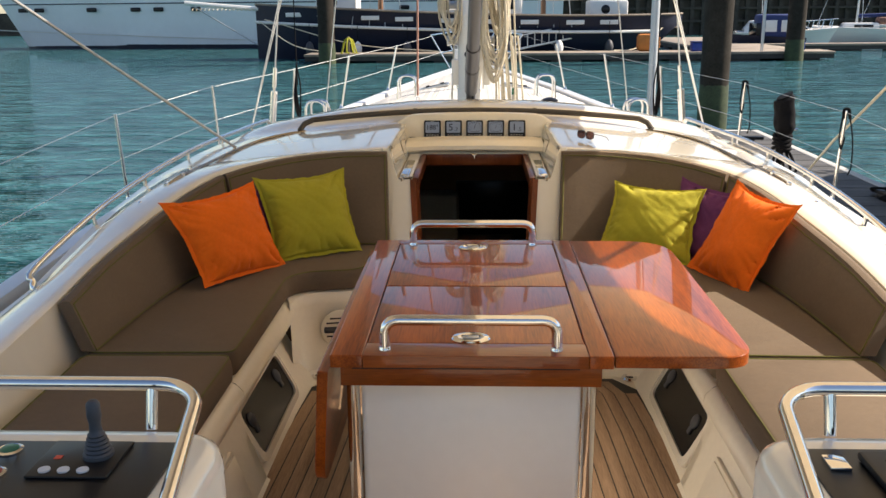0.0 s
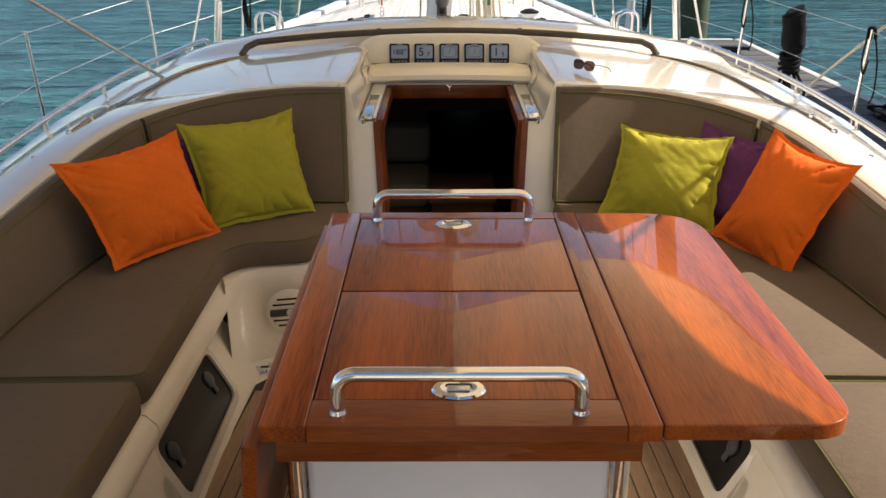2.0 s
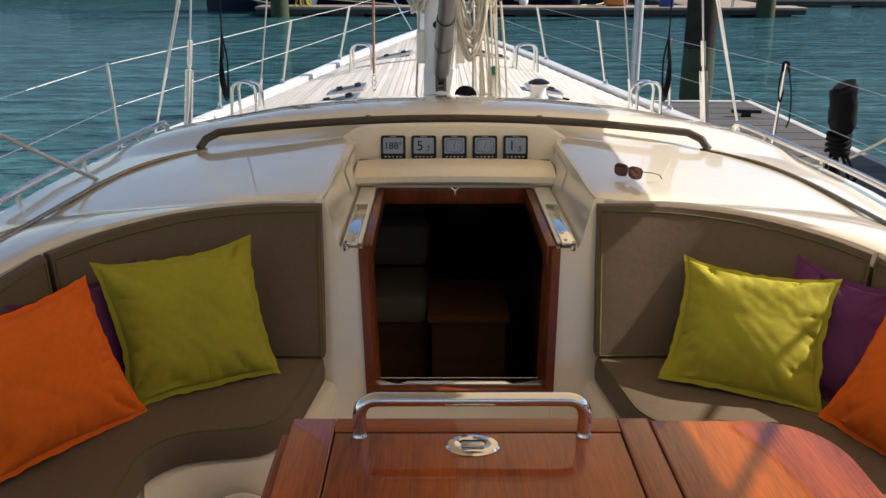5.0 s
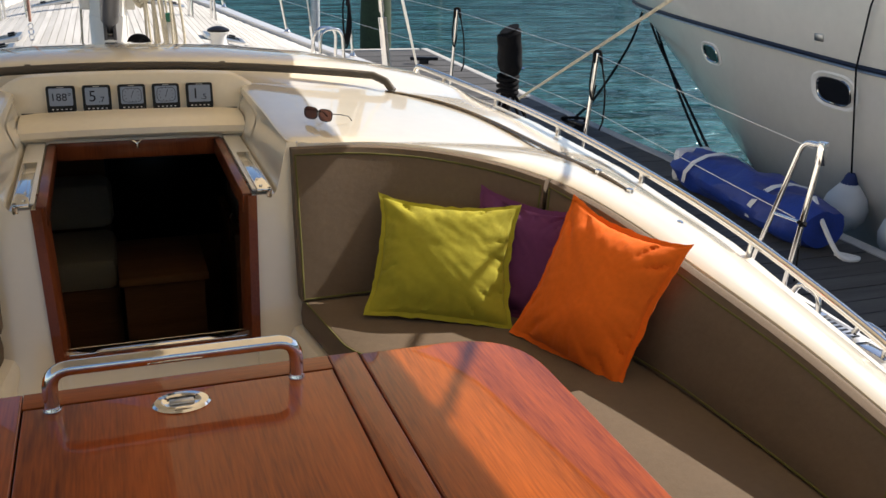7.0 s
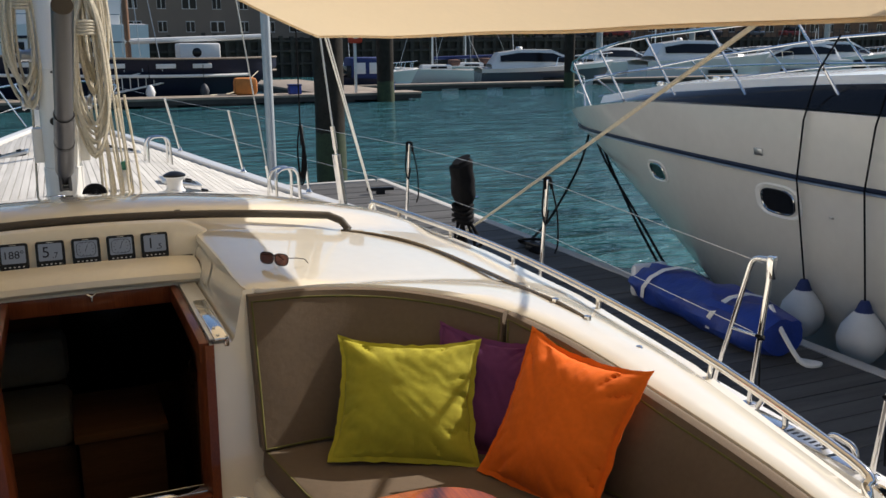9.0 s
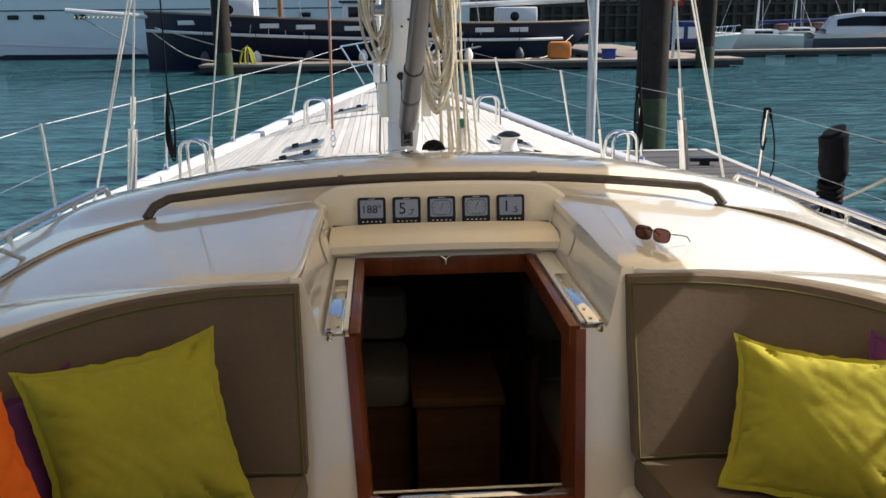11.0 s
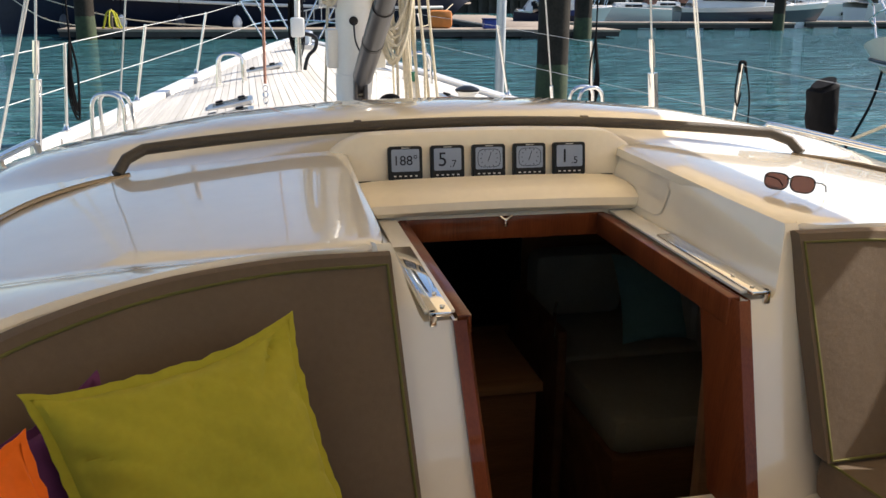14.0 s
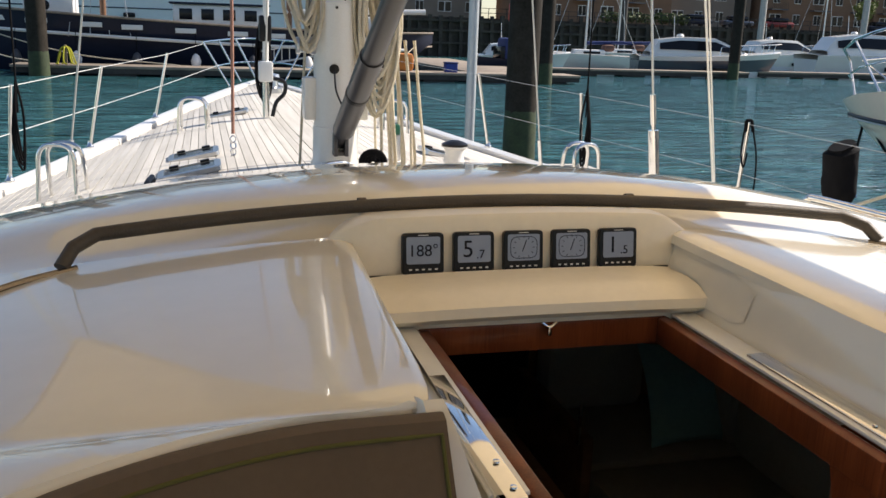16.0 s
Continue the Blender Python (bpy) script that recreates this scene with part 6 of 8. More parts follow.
part("roll", bm, BLUE_TARP, bg)
box_part("white_end", (-0.22, 0.2, 0.96, 1.08, 0.03, 0.38), WHITE_PLASTIC, bg, 0.06, "white end flap")
for k, (ya, yb) in enumerate(((0.75, 0.25), (-0.35, -0.75))):
    bm = B()
    pts = []
    for j in range(9):
        a = math.pi * (1.15 - 1.3 * j / 8)
        pts.append((0.292 * math.cos(a), ya + (yb - ya) * j / 8, 0.205 + 0.238 * math.sin(a)))
    add_grid(bm, [[(x, y - 0.03, z) for x, y, z in pts], [(x, y + 0.03, z) for x, y, z in pts], [(x, y + 0.03, z + 0.008) for x, y, z in pts]])
    part("strap", bm, WHITE_PLASTIC, bg, "white webbing strap")
tube_part("strap_tail", spline([(0.0, -0.85, 0.42), (-0.05, -1.08, 0.25), (0.02, -1.25, 0.04), (0.16, -1.3, 0.03), (0.05, -1.15, 0.03)], 5), 0.022, WHITE_PLASTIC, bg, 6)

# mooring cleat with black ropes, forward on the pontoon
cl = thing("mooring_cleat", "black pontoon cleat with black rope turns", "cleat", (5.45, 11.4, PONTOON_Z), rz=10)
box_part("cleat_horn", (-0.05, 0.05, -0.22, 0.22, 0.06, 0.12), BLACK, cl, 0.02)
box_part("cleat_base", (-0.05, 0.05, -0.08, 0.08, 0.0, 0.07), BLACK, cl, 0.01)
for k in range(6):
    bm = B()
    add_tube(bm, spline([(-0.12, -0.3 + 0.04 * k, 0.03), (0.1, -0.1, 0.14), (-0.1, 0.12, 0.13), (0.12, 0.32 - 0.03 * k, 0.04), (0.05, 0.0, 0.15)], 5), 0.018, 7)
    part("rope_turn", bm, BLACK_ROPE, cl)
c2 = thing("mooring_cleat", "black cleat at the far end of the pontoon", "cleat", (5.2, 16.6, PONTOON_Z), rz=80)
box_part("cleat_horn", (-0.05, 0.05, -0.25, 0.25, 0.07, 0.13), BLACK, c2, 0.02)
box_part("cleat_base", (-0.05, 0.05, -0.08, 0.08, 0.0, 0.08), BLACK, c2, 0.01)
sp2 = thing("pontoon_pole", "tall grey metal pole at the end of the pontoon", "pole", (3.6, 18.2, PONTOON_Z))
tube_part("shaft", [(0, 0, 0), (0, 0, 9)], 0.085, mat("galvanised_pole", (0.45, 0.47, 0.48), rough=0.5, metal=0.4, var=0.1), sp2, 16)
box_part("foot", (-0.15, 0.15, -0.15, 0.15, 0, 0.04), STEEL_DULL, sp2)


def pile(at, r, h, label="dark weed-stained timber mooring pile standing in the water"):
    t = thing("mooring_pile", label, "pile", (at[0], at[1], WATER_Z), group="mooring piles")
    bm = B()
    rows = []
    for i in range(14):
        z = -2 + (h + 2) * i / 13
        rows.append([Vector((r * (1 + 0.03 * noise.noise(Vector((math.cos(a) * 2, math.sin(a) * 2, z * 0.8)))) * math.cos(a), r * math.sin(a), z)) for a in [2 * math.pi * k / 20 for k in range(20)]])
    v = add_grid(bm, rows, closed_u=True)
    bm.faces.new(v[-1])
    part("trunk", bm, PILE, t)
    bm = B()
    add_lathe(bm, [(r * 1.04, 0.0), (r * 1.05, 0.5), (r * 1.04, 1.1), (r * 1.0, 1.5)], (0, 0, -0.3), 20)
    part("weed_band", bm, mat("green_weed", (0.035, 0.05, 0.02), rough=0.8, var=0.5, scale=4, fine=20, bump=0.5, bump_scale=10), t, "green weed band at the waterline")
    return t


pile((5.75, 21.6), 0.34, 9)
pile((-8.75, 52.3), 0.48, 10)
pile((18.2, 52.6), 0.50, 11)
pile((37.1, 62.8), 0.40, 10)

# ---------- neighbouring motor yacht ----------
NX, NB = 8.0, 14.0
ny = thing("motor_yacht", "white motor yacht with a black window band moored beside the pontoon", "motor yacht", (NX, 5, WATER_Z), group="motor yachts")


def n_top(y):
    return lerp_tab([(-14, 2.50), (8, 2.50), (10.5, 2.44), (12.5, 2.24), (13.5, 2.06), (14.0, 1.96)], y)


def n_end(f):
    return NB - 3.1 * (1 - f) ** 1.25


def nhull(y, f):
    """Half breadth of the neighbour's hull at height fraction f (0 waterline, 1 deck edge)."""
    d = max(0.0, n_end(f) - y)
    return (1.88 - 0.33 * (1 - f) ** 1.3) * (1 - math.exp(-(d / (1.35 + 1.2 * (1 - f))) ** 0.85))


def hull_pt(y, z):
    f = min(1.0, max(0.0, z / n_top(y)))
    return Vector((-nhull(y, f), y - 5, z))


bm = B()
FS = [k / 14 for k in range(15)]
rows = []
for i in range(50):
    q = 1 - (1 - i / 49) ** 1.6
    row = []
    for f in FS:
        y = -14 + (n_end(f) + 14) * q
        row.append(Vector((-nhull(y, f), y - 5, f * n_top(y))))
    rows.append(row)
add_grid(bm, rows)
add_grid(bm, [[Vector((-p.x, p.y, p.z)) for p in r] for r in rows])
part("hull", bm, IVORY, ny)
bm = B()
add_grid(bm, [[Vector((k * -r[-1].x, r[-1].y, r[-1].z + 0.05 * (1 - k * k))) for k in (-1, -0.6, -0.2, 0.2, 0.6, 1)] for r in rows])
part("foredeck", bm, HULL_WHITE, ny)
RUB = []
for i in range(60):
    y = -14 + (13.93 + 14) * (1 - (1 - i / 59) ** 1.6)
    RUB.append(hull_pt(y, lerp_tab([(-14, 1.84), (5.5, 1.86), (7.75, 1.87), (9.7, 1.915), (11.4, 1.945), (13.2, 1.93), (14, 1.88)], y)) + Vector((-0.012, 0, 0)))
tube_part("rub_rail", RUB, 0.021, NAVY, ny, 8, "dark rubbing strake")
tube_part("rub_rail", [p + Vector((-0.004, 0, -0.034)) for p in RUB], 0.012, STEEL_DULL, ny, 8)
bm = B()   # black window band along the superstructure
rows = []
for i in range(30):
    y = 11.3 - 22 * i / 29
    x = -(nhull(y, 1.0) - 0.04)
    h = 0.02 + 0.44 * min(1, i / 12) ** 0.9
    z0 = n_top(y) + 0.015
    rows.append([Vector((x, y - 5, z0)), Vector((x + 0.05, y - 5, z0 + h * 0.5)), Vector((x + 0.16, y - 5, z0 + h))])
add_grid(bm, rows)
part("window_band", bm, WINDOW, ny, "long black window band")
bm = B()
rows = []
for i in range(30):
    y = 11.9 - 23 * i / 29
    x = -(max(0.2, nhull(y, 1.0)) - 0.2)
    h = 0.02 + 0.44 * min(1, max(0, i - 1) / 12) ** 0.9
    z0 = n_top(y) + 0.01
    rows.append([Vector((x, y - 5, z0 + h)), Vector((x + 0.05, y - 5, z0 + h + 0.10)), Vector((x * 0.6, y - 5, z0 + h + 0.16)), Vector((0, y - 5, z0 + h + 0.18)), Vector((-x * 0.6, y - 5, z0 + h + 0.16)), Vector((-x, y - 5, z0 + h)), Vector((-x - 0.1, y - 5, z0 - 0.05))])
add_grid(bm, rows)
part("coachroof", bm, HULL_WHITE, ny)


def hull_frame(y, z):
    c = hull_pt(y, z)
    al = (hull_pt(y - 0.2, z) - hull_pt(y + 0.2, z)).normalized()
    up = (hull_pt(y, z + 0.15) - hull_pt(y, z - 0.15)).normalized()
    nr = al.cross(up).normalized()
    if nr.x > 0:
        nr = -nr
    up = nr.cross(al).normalized()
    return Matrix.Translation(c) @ Matrix((al, up, nr)).transposed().to_4x4()


for y, z, w, h in ((10.35, 1.60, 0.165, 0.105), (8.10, 1.585, 0.235, 0.13), (6.28, 1.0, 0.235, 0.13), (3.4, 1.0, 0.235, 0.13)):
    M = hull_frame(y, z)
    bm = B()
    el = [(w * math.copysign(abs(math.cos(a)) ** 0.66, math.cos(a)), h * math.copysign(abs(math.sin(a)) ** 0.66, math.sin(a))) for a in [2 * math.pi * k / 24 for k in range(24)]]
    add_grid(bm, [[(a * q, b * q, zz) for a, b in el] for q, zz in ((1.42, -0.03), (1.40, 0.008), (1.30, 0.014), (1.04, -0.012), (1.0, -0.03))], closed_u=True)
    pr = part("porthole", bm, HULL_WHITE, ny, m=M)
    bm = B()
    add_prism(bm, [(a * 0.98, b * 0.98) for a, b in el], -0.03, 0.004)
    part("pane", bm, WINDOW, pr)
    bm = B()
    add_tube(bm, [(a, b, 0.008) for a, b in el], 0.010, 6, closed=True)
    part("pane_rim", bm, STEEL, pr)
for y, z, w in ((8.30, 2.06, 0.062), (7.40, 1.54, 0.022), (4.6, 2.06, 0.062)):
    bm = B()
    add_box(bm, -w, w, -w * 0.6, w * 0.6, -0.01, 0.012, min(0.01, w * 0.3))
    part("hull_vent", bm, STEEL_DULL, ny, m=hull_frame(y, z))
H_TOP = 2.42


def hull_x(y, z):
    return hull_pt(y, z).x


# bow rail
tr_, mr_ = [], []
for i in range(18):
    y = 13.9 - 10.5 * i / 17
    x = -max(0.10, nhull(y, 1.0) - 0.12)
    tr_.append(Vector((x, y - 5 + 0.25, n_top(y) + 0.62 + 0.02 * i)))
    mr_.append(Vector((x, y - 5 + 0.1, n_top(y) + 0.31 + 0.01 * i)))
for s in (1, -1):
    tube_part("bow_rail", [Vector((s * p.x, p.y, p.z)) for p in tr_], 0.019, STEEL, ny, 8)
    tube_part("mid_rail", [Vector((s * p.x, p.y, p.z)) for p in mr_], 0.013, STEEL, ny, 8)
    for k in range(0, 18, 2):
        y = 13.75 - 10.5 * k / 17 - 0.2
        x = -max(0.08, nhull(y, 1.0) - 0.12)
        tube_part("rail_leg", [Vector((s * x, y - 5 - 0.1, n_top(y) + 0.02)), Vector((s * tr_[k].x, tr_[k].y, tr_[k].z))], 0.014, STEEL, ny, 8)
an = thing("anchor", "small steel anchor roller on the yacht bow", "anchor", (NX - 0.1, NB - 0.1, WATER_Z + 2.0))
box_part("roller", (-0.08, 0.08, -0.35, 0.15, 0, 0.08), STEEL, an, 0.02)
for y, x in ((11.5, 0.5), (9.9, 0.9)):
    bo2 = thing("deck_bollard", "steel mooring bollard on the yacht foredeck", "bollard", (NX - x, y, WATER_Z + n_top(y) + 0.12))
    for dx in (-0.09, 0.09):
        bm = B()
        add_lathe(bm, [(0.03, -0.1), (0.03, 0.10), (0.05, 0.12), (0.05, 0.15), (0.0, 0.16)], (0, dx, 0), 12)
        part("post", bm, STEEL, bo2)
# bow mooring ropes to the pontoon
line("bow_rope", "dark blue-black mooring rope from yacht bow to pontoon cleat", spline([(NX - 0.55, 13.15, WATER_Z + 2.02), (7.0, 12.75, 0.2), (6.2, 12.2, -0.45), (5.5, 11.5, PONTOON_Z + 0.12)], 6), 0.018, BLACK_ROPE, group="bow ropes")
for k in range(2):
    line("bow_rope", "dark blue-black mooring rope hanging down to the pontoon", spline([(NX - 0.60 - 0.05 * k, 13.1, WATER_Z + 2.0), (7.12 - 0.05 * k, 12.2, 0.30), (6.70, 10.9 - 0.12 * k, -0.32), (6.22, 9.45 - 0.15 * k, PONTOON_Z - 0.15)], 6), 0.017, BLACK_ROPE, group="bow ropes")


def fender(y, z_mid, mt, cap, label, r):
    x = NX + hull_x(y, max(0.1, z_mid - WATER_Z)) - r * 0.98
    t = thing("fender", label, "fender", (x, y, z_mid), group="hanging fenders")
    bm = B()
    pr = [(0.0, -r * 1.12), (r * 0.55, -r * 0.98), (r * 0.92, -r * 0.5), (r, 0.0), (r * 0.86, r * 0.5), (r * 0.5, r * 0.98), (r * 0.28, r * 1.25), (r * 0.24, r * 1.35)]
    add_lathe(bm, pr, (0, 0, 0), 24)
    part("body", bm, mt, t)
    bm = B()
    add_lathe(bm, [(r * 0.44, r * 1.02), (r * 0.30, r * 1.28), (r * 0.26, r * 1.42), (r * 0.16, r * 1.6), (0.0, r * 1.62)], (0, 0, 0), 16)
    part("eye_cap", bm, cap, t)
    bm = B()
    xt = NX + hull_x(y, 1.82) - 0.06 - x
    xt2 = NX + hull_x(y, H_TOP) - 0.05 - x
    add_tube(bm, [(0, 0, r * 1.55), (xt - 0.01, -0.08, 0.66 - z_mid), (xt2, -0.20, WATER_Z + H_TOP - z_mid), (xt2 + 0.10, -0.24, WATER_Z + H_TOP + 0.45 - z_mid), (xt2 + 0.30, -0.26, WATER_Z + H_TOP + 0.75 - z_mid)], 0.009, 6)
    part("lanyard", bm, BLACK_ROPE, t)
    if mt is RED_PLASTIC:
        for k in range(8):
            a = 2 * math.pi * k / 8
            bm = B()
            add_box(bm, -0.02, 0.02, -0.008, 0.008, -0.07, 0.06, 0.006, m=pose(r * 0.92 * math.cos(a), r * 0.92 * math.sin(a), -r * 0.45, 0, 0, math.degrees(a) + 90))
            part("pale_panel", bm, WHITE_PLASTIC, t)
    return t


fender(7.82, -0.70, WHITE_PLASTIC, BLUE_TOP, "white pear fender with a blue top hanging from a black lanyard", 0.215)
fender(7.02, -0.70, WHITE_PLASTIC, BLUE_TOP, "white pear fender with a blue top hanging from a black lanyard", 0.215)
fender(6.08, -0.73, RED_PLASTIC, BLACK, "small red caged fender hanging from a black lanyard", 0.145)

# ---------- far docks ----------
def far_dock(name, x0, x1, y0, y1, label):
    t = thing(name, label, "dock", ((x0 + x1) / 2, (y0 + y1) / 2, WATER_Z), group="far docks")
    w, d = (x1 - x0) / 2, (y1 - y0) / 2
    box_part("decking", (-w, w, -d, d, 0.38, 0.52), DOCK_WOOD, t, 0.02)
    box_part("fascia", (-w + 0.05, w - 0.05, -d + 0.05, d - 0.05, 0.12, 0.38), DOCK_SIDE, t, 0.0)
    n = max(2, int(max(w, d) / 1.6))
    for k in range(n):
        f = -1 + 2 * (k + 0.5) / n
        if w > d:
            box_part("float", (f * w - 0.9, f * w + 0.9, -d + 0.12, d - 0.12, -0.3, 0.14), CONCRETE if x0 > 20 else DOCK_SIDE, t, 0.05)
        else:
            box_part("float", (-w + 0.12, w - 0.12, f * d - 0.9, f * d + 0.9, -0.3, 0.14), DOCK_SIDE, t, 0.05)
    return t


far_dock("far_dock", -10.2, 20.6, 52.7, 55.2, "weathered timber dock on dark floats across the basin")
far_dock("far_dock", 14.5, 19.8, 55.3, 80, "weathered timber dock running back towards the quay")
far_dock("far_dock", 20.0, 39.0, 63.5, 65.2, "narrow pontoon on pale concrete floats")
far_dock("far_dock", 41.5, 75.0, 66.0, 68.0, "narrow pontoon on pale concrete floats")

cr = thing("rope_heap", "tangled yellow-green rope hanging over a dock post", "rope", (-7.6, 53.2, PONTOON_Z + 0.02))
for k in range(7):
    bm = B()
    a = k * 0.9
    add_tube(bm, spline([(0, 0, 0.95), (0.25 * math.cos(a), 0.2 * math.sin(a), 0.75), (0.42 * math.cos(a), 0.3 * math.sin(a), 0.2), (0.5 * math.cos(a + 0.3), 0.3 * math.sin(a + 0.3), 0.03)], 5), 0.045, 6)
    part("strand", bm, YELLOW_ROPE, cr)
box_part("post", (-0.06, 0.06, -0.06, 0.06, 0, 1.0), DOCK_WOOD, cr)
for x, y in ((12.9, 53.6), (19.0, 54.4)):
    bx = thing("dock_box", "small blue plastic box on the dock", "box", (x, y, PONTOON_Z + 0.02), group="dock boxes")
    box_part("tub", (-0.35, 0.35, -0.3, 0.3, 0, 0.5), BLUE_TARP, bx, 0.05)
    box_part("lid", (-0.38, 0.38, -0.33, 0.33, 0.5, 0.58), BLUE_TOP, bx, 0.03)
lr = thing("lifebuoy_stand", "red lifebuoy housing on a white post on the dock", "lifebuoy", (16.6, 53.4, PONTOON_Z + 0.02))
box_part("post", (-0.07, 0.07, -0.07, 0.07, 0, 4.5), WHITE_PLASTIC, lr)
box_part("housing", (-0.42, 0.42, -0.16, -0.02, 2.9, 4.0), RED_PLASTIC, lr, 0.15)
bm = B()
add_tube(bm, [(0.24 * math.cos(a), -0.2, 3.45 + 0.24 * math.sin(a)) for a in [2 * math.pi * k / 18 for k in range(18)]], 0.06, 8, closed=True)
part("ring", bm, WHITE_PLASTIC, lr)
ob = thing("cargo_bag", "orange bag standing on the dock", "bag", (10.2, 54.2, PONTOON_Z + 0.02))
box_part("sack", (-0.7, 0.6, -0.4, 0.4, 0, 1.0), mat("orange_bag", (0.50, 0.17, 0.03), rough=0.7, var=0.25, scale=3), ob, 0.2)

# ---------- dark blue schooner ----------
SH = thing("schooner", "dark blue sailing ship with a white stripe behind the dock", "sailing ship", (0, 58.5, WATER_Z))


def ship_row(x):
    """Half breadth and sheer height above the water along the ship; bow to the left."""
    f = (x + 14.3) / 27.3
    hb = 2.7 * (1 - abs(2 * f - 1.02) ** 3.2) ** 0.8 if 0 < f < 1 else 0.02
    z = 3.45 - 1.55 * f + 0.75 * f ** 3
    return max(0.02, hb), z


bm = B()
rows = []
for i in range(40):
    x = -14.3 + 27.3 * i / 39
    hb, z = ship_row(x)
    ov = max(0, (x - 9.5) / 3.5) ** 1.3
    rows.append([Vector((x, -hb * (0.30 + 0.70 * g ** 0.6), -0.3 + (z + 0.3) * max(g, min(0.8, ov * 0.9)))) for g in (0, 0.2, 0.45, 0.7, 0.85, 1.0)])
add_grid(bm, rows)
add_grid(bm, [[Vector((p.x, -p.y, p.z)) for p in r] for r in rows])
part("hull", bm, NAVY, SH)
tube_part("rail_stripe", [Vector((r[4].x, r[4].y - 0.06, r[4].z - 0.55)) for r in rows[:-3]], 0.10, HULL_WHITE, SH, 6, "white rubbing stripe")
tube_part("cap_rail", [r[5] for r in rows], 0.07, DOCK_WOOD, SH, 6)
bm = B()
add_grid(bm, [[Vector((r[4].x, r[4].y * 0.85, r[4].z - 0.4)), Vector((r[4].x, 0, r[4].z - 0.3)), Vector((r[4].x, -r[4].y * 0.85, r[4].z - 0.4))] for r in rows])
part("deck", bm, DOCK_WOOD, SH)
for k in range(9):
    i = 4 + 3.6 * k
    r = rows[int(i)]
    bm = B()
    add_box(bm, -0.55, 0.55, -0.03, 0.03, -0.13, 0.13, 0.01)
    part("freeing_port", bm, WHITE_PLASTIC, SH, m=pose(r[4].x, (r[4].y + r[5].y) / 2 - 0.06, r[4].z + 0.02, 4, 0, 0))
tube_part("bowsprit", [(-13.6, 0, 3.1), (-18.9, 0, 3.55)], 0.14, MAST_WHITE, SH, 8)
tube_part("bobstay", [(-18.6, 0, 3.5), (-14.3, 0, 0.9)], 0.04, WIRE, SH, 5)
bm = B()
for k in range(16):
    x = -14.4 - 0.27 * k
    add_tube(bm, [(x, -0.5 + 0.02 * k, 3.2), (x, 0, 3.05), (x, 0.5 - 0.02 * k, 3.2)], 0.02, 4)
part("bowsprit_net", bm, ROPE, SH)
for x, h in ((-6.2, 16), (4.2, 18)):
    mm = part("ship_mast", (lambda b: (add_tube(b, [(x, 0, 1.5), (x, 0, h)], 0.17, 10), b)[1])(B()), mat("brown_spar", (0.20, 0.10, 0.05), rough=0.5, var=0.2), SH)
    for dx in (-1.6, -0.5, 0.5, 1.6):
        tube_part("ship_shroud", [(x + dx, -2.4, 1.9), (x, 0, h * 0.85)], 0.025, WIRE, mm, 5)
tube_part("ship_boom", [(4.0, 0, 3.6), (12.5, 0, 3.9)], 0.16, MAST_WHITE, SH, 8)
for x, w, h, mt in ((-8.9, 1.3, 0.95, WHITE_PLASTIC), (0.2, 2.6, 1.1, HULL_WHITE), (8.2, 1.2, 0.9, WHITE_PLASTIC)):
    _, z = ship_row(x)
    dh = box_part("deckhouse", (x - w, x + w, -1.1, 1.1, z - 0.5, z + h), mt, SH, 0.12)
    if w > 2:
        box_part("house_roof", (x - w - 0.2, x + w + 0.2, -1.3, 1.3, z + h, z + h + 0.1), NAVY, dh, 0.03)
        for k in range(4):
            box_part("house_window", (x - w + 0.35 + 1.2 * k, x - w + 1.05 + 1.2 * k, -1.13, -1.09, z + 0.25, z + 0.85), WINDOW, dh, 0.01)
    else:
        bm = B()
        add_lathe(bm, [(0.0, 0.02), (0.25, 0.02), (0.28, 0.0)], (0, 0, 0), 14, m=pose(x - 0.2, -1.1, z + 0.35, 90, 0, 0))
        part("vent_mouth", bm, WINDOW, dh)
bm = B()
add_tube(bm, [(6.2, -1.8, 1.3), (2.2, -2.9, 0.75 - 0.2)], 0.06, 6)
add_tube(bm, [(6.2, -1.2, 1.3), (2.2, -2.3, 0.75 - 0.2)], 0.06, 6)
for k in range(10):
    f = k / 9
    add_tube(bm, [(6.2 - 4 * f, -1.8 - 1.1 * f, 1.3 - 0.75 * f), (6.2 - 4 * f, -1.8 - 1.1 * f, 2.1 - 0.75 * f)], 0.03, 5)
add_tube(bm, [(6.2, -1.8, 2.1), (2.2, -2.9, 1.35)], 0.04, 6)
part("gangway", bm, HULL_WHITE, SH)
for k in range(7):
    x = -10.5 + 3.1 * k
    fd = thing("ship_fender", "pale round fender hanging on the ship side", "fender", (x, 58.5 - ship_row(x)[0] - 0.3, WATER_Z + 0.75), group="ship fenders")
    bm = B()
    add_lathe(bm, [(0.0, -0.4), (0.22, -0.3), (0.28, 0.0), (0.18, 0.28), (0.06, 0.4), (0.0, 0.42)], (0, 0, 0), 12)
    part("body", bm, WHITE_PLASTIC if k % 2 else GREY_RUBBER, fd)
    tube_part("lanyard", [(0, 0, 0.4), (0, 0.1, 1.5)], 0.02, BLACK_ROPE, fd, 5)
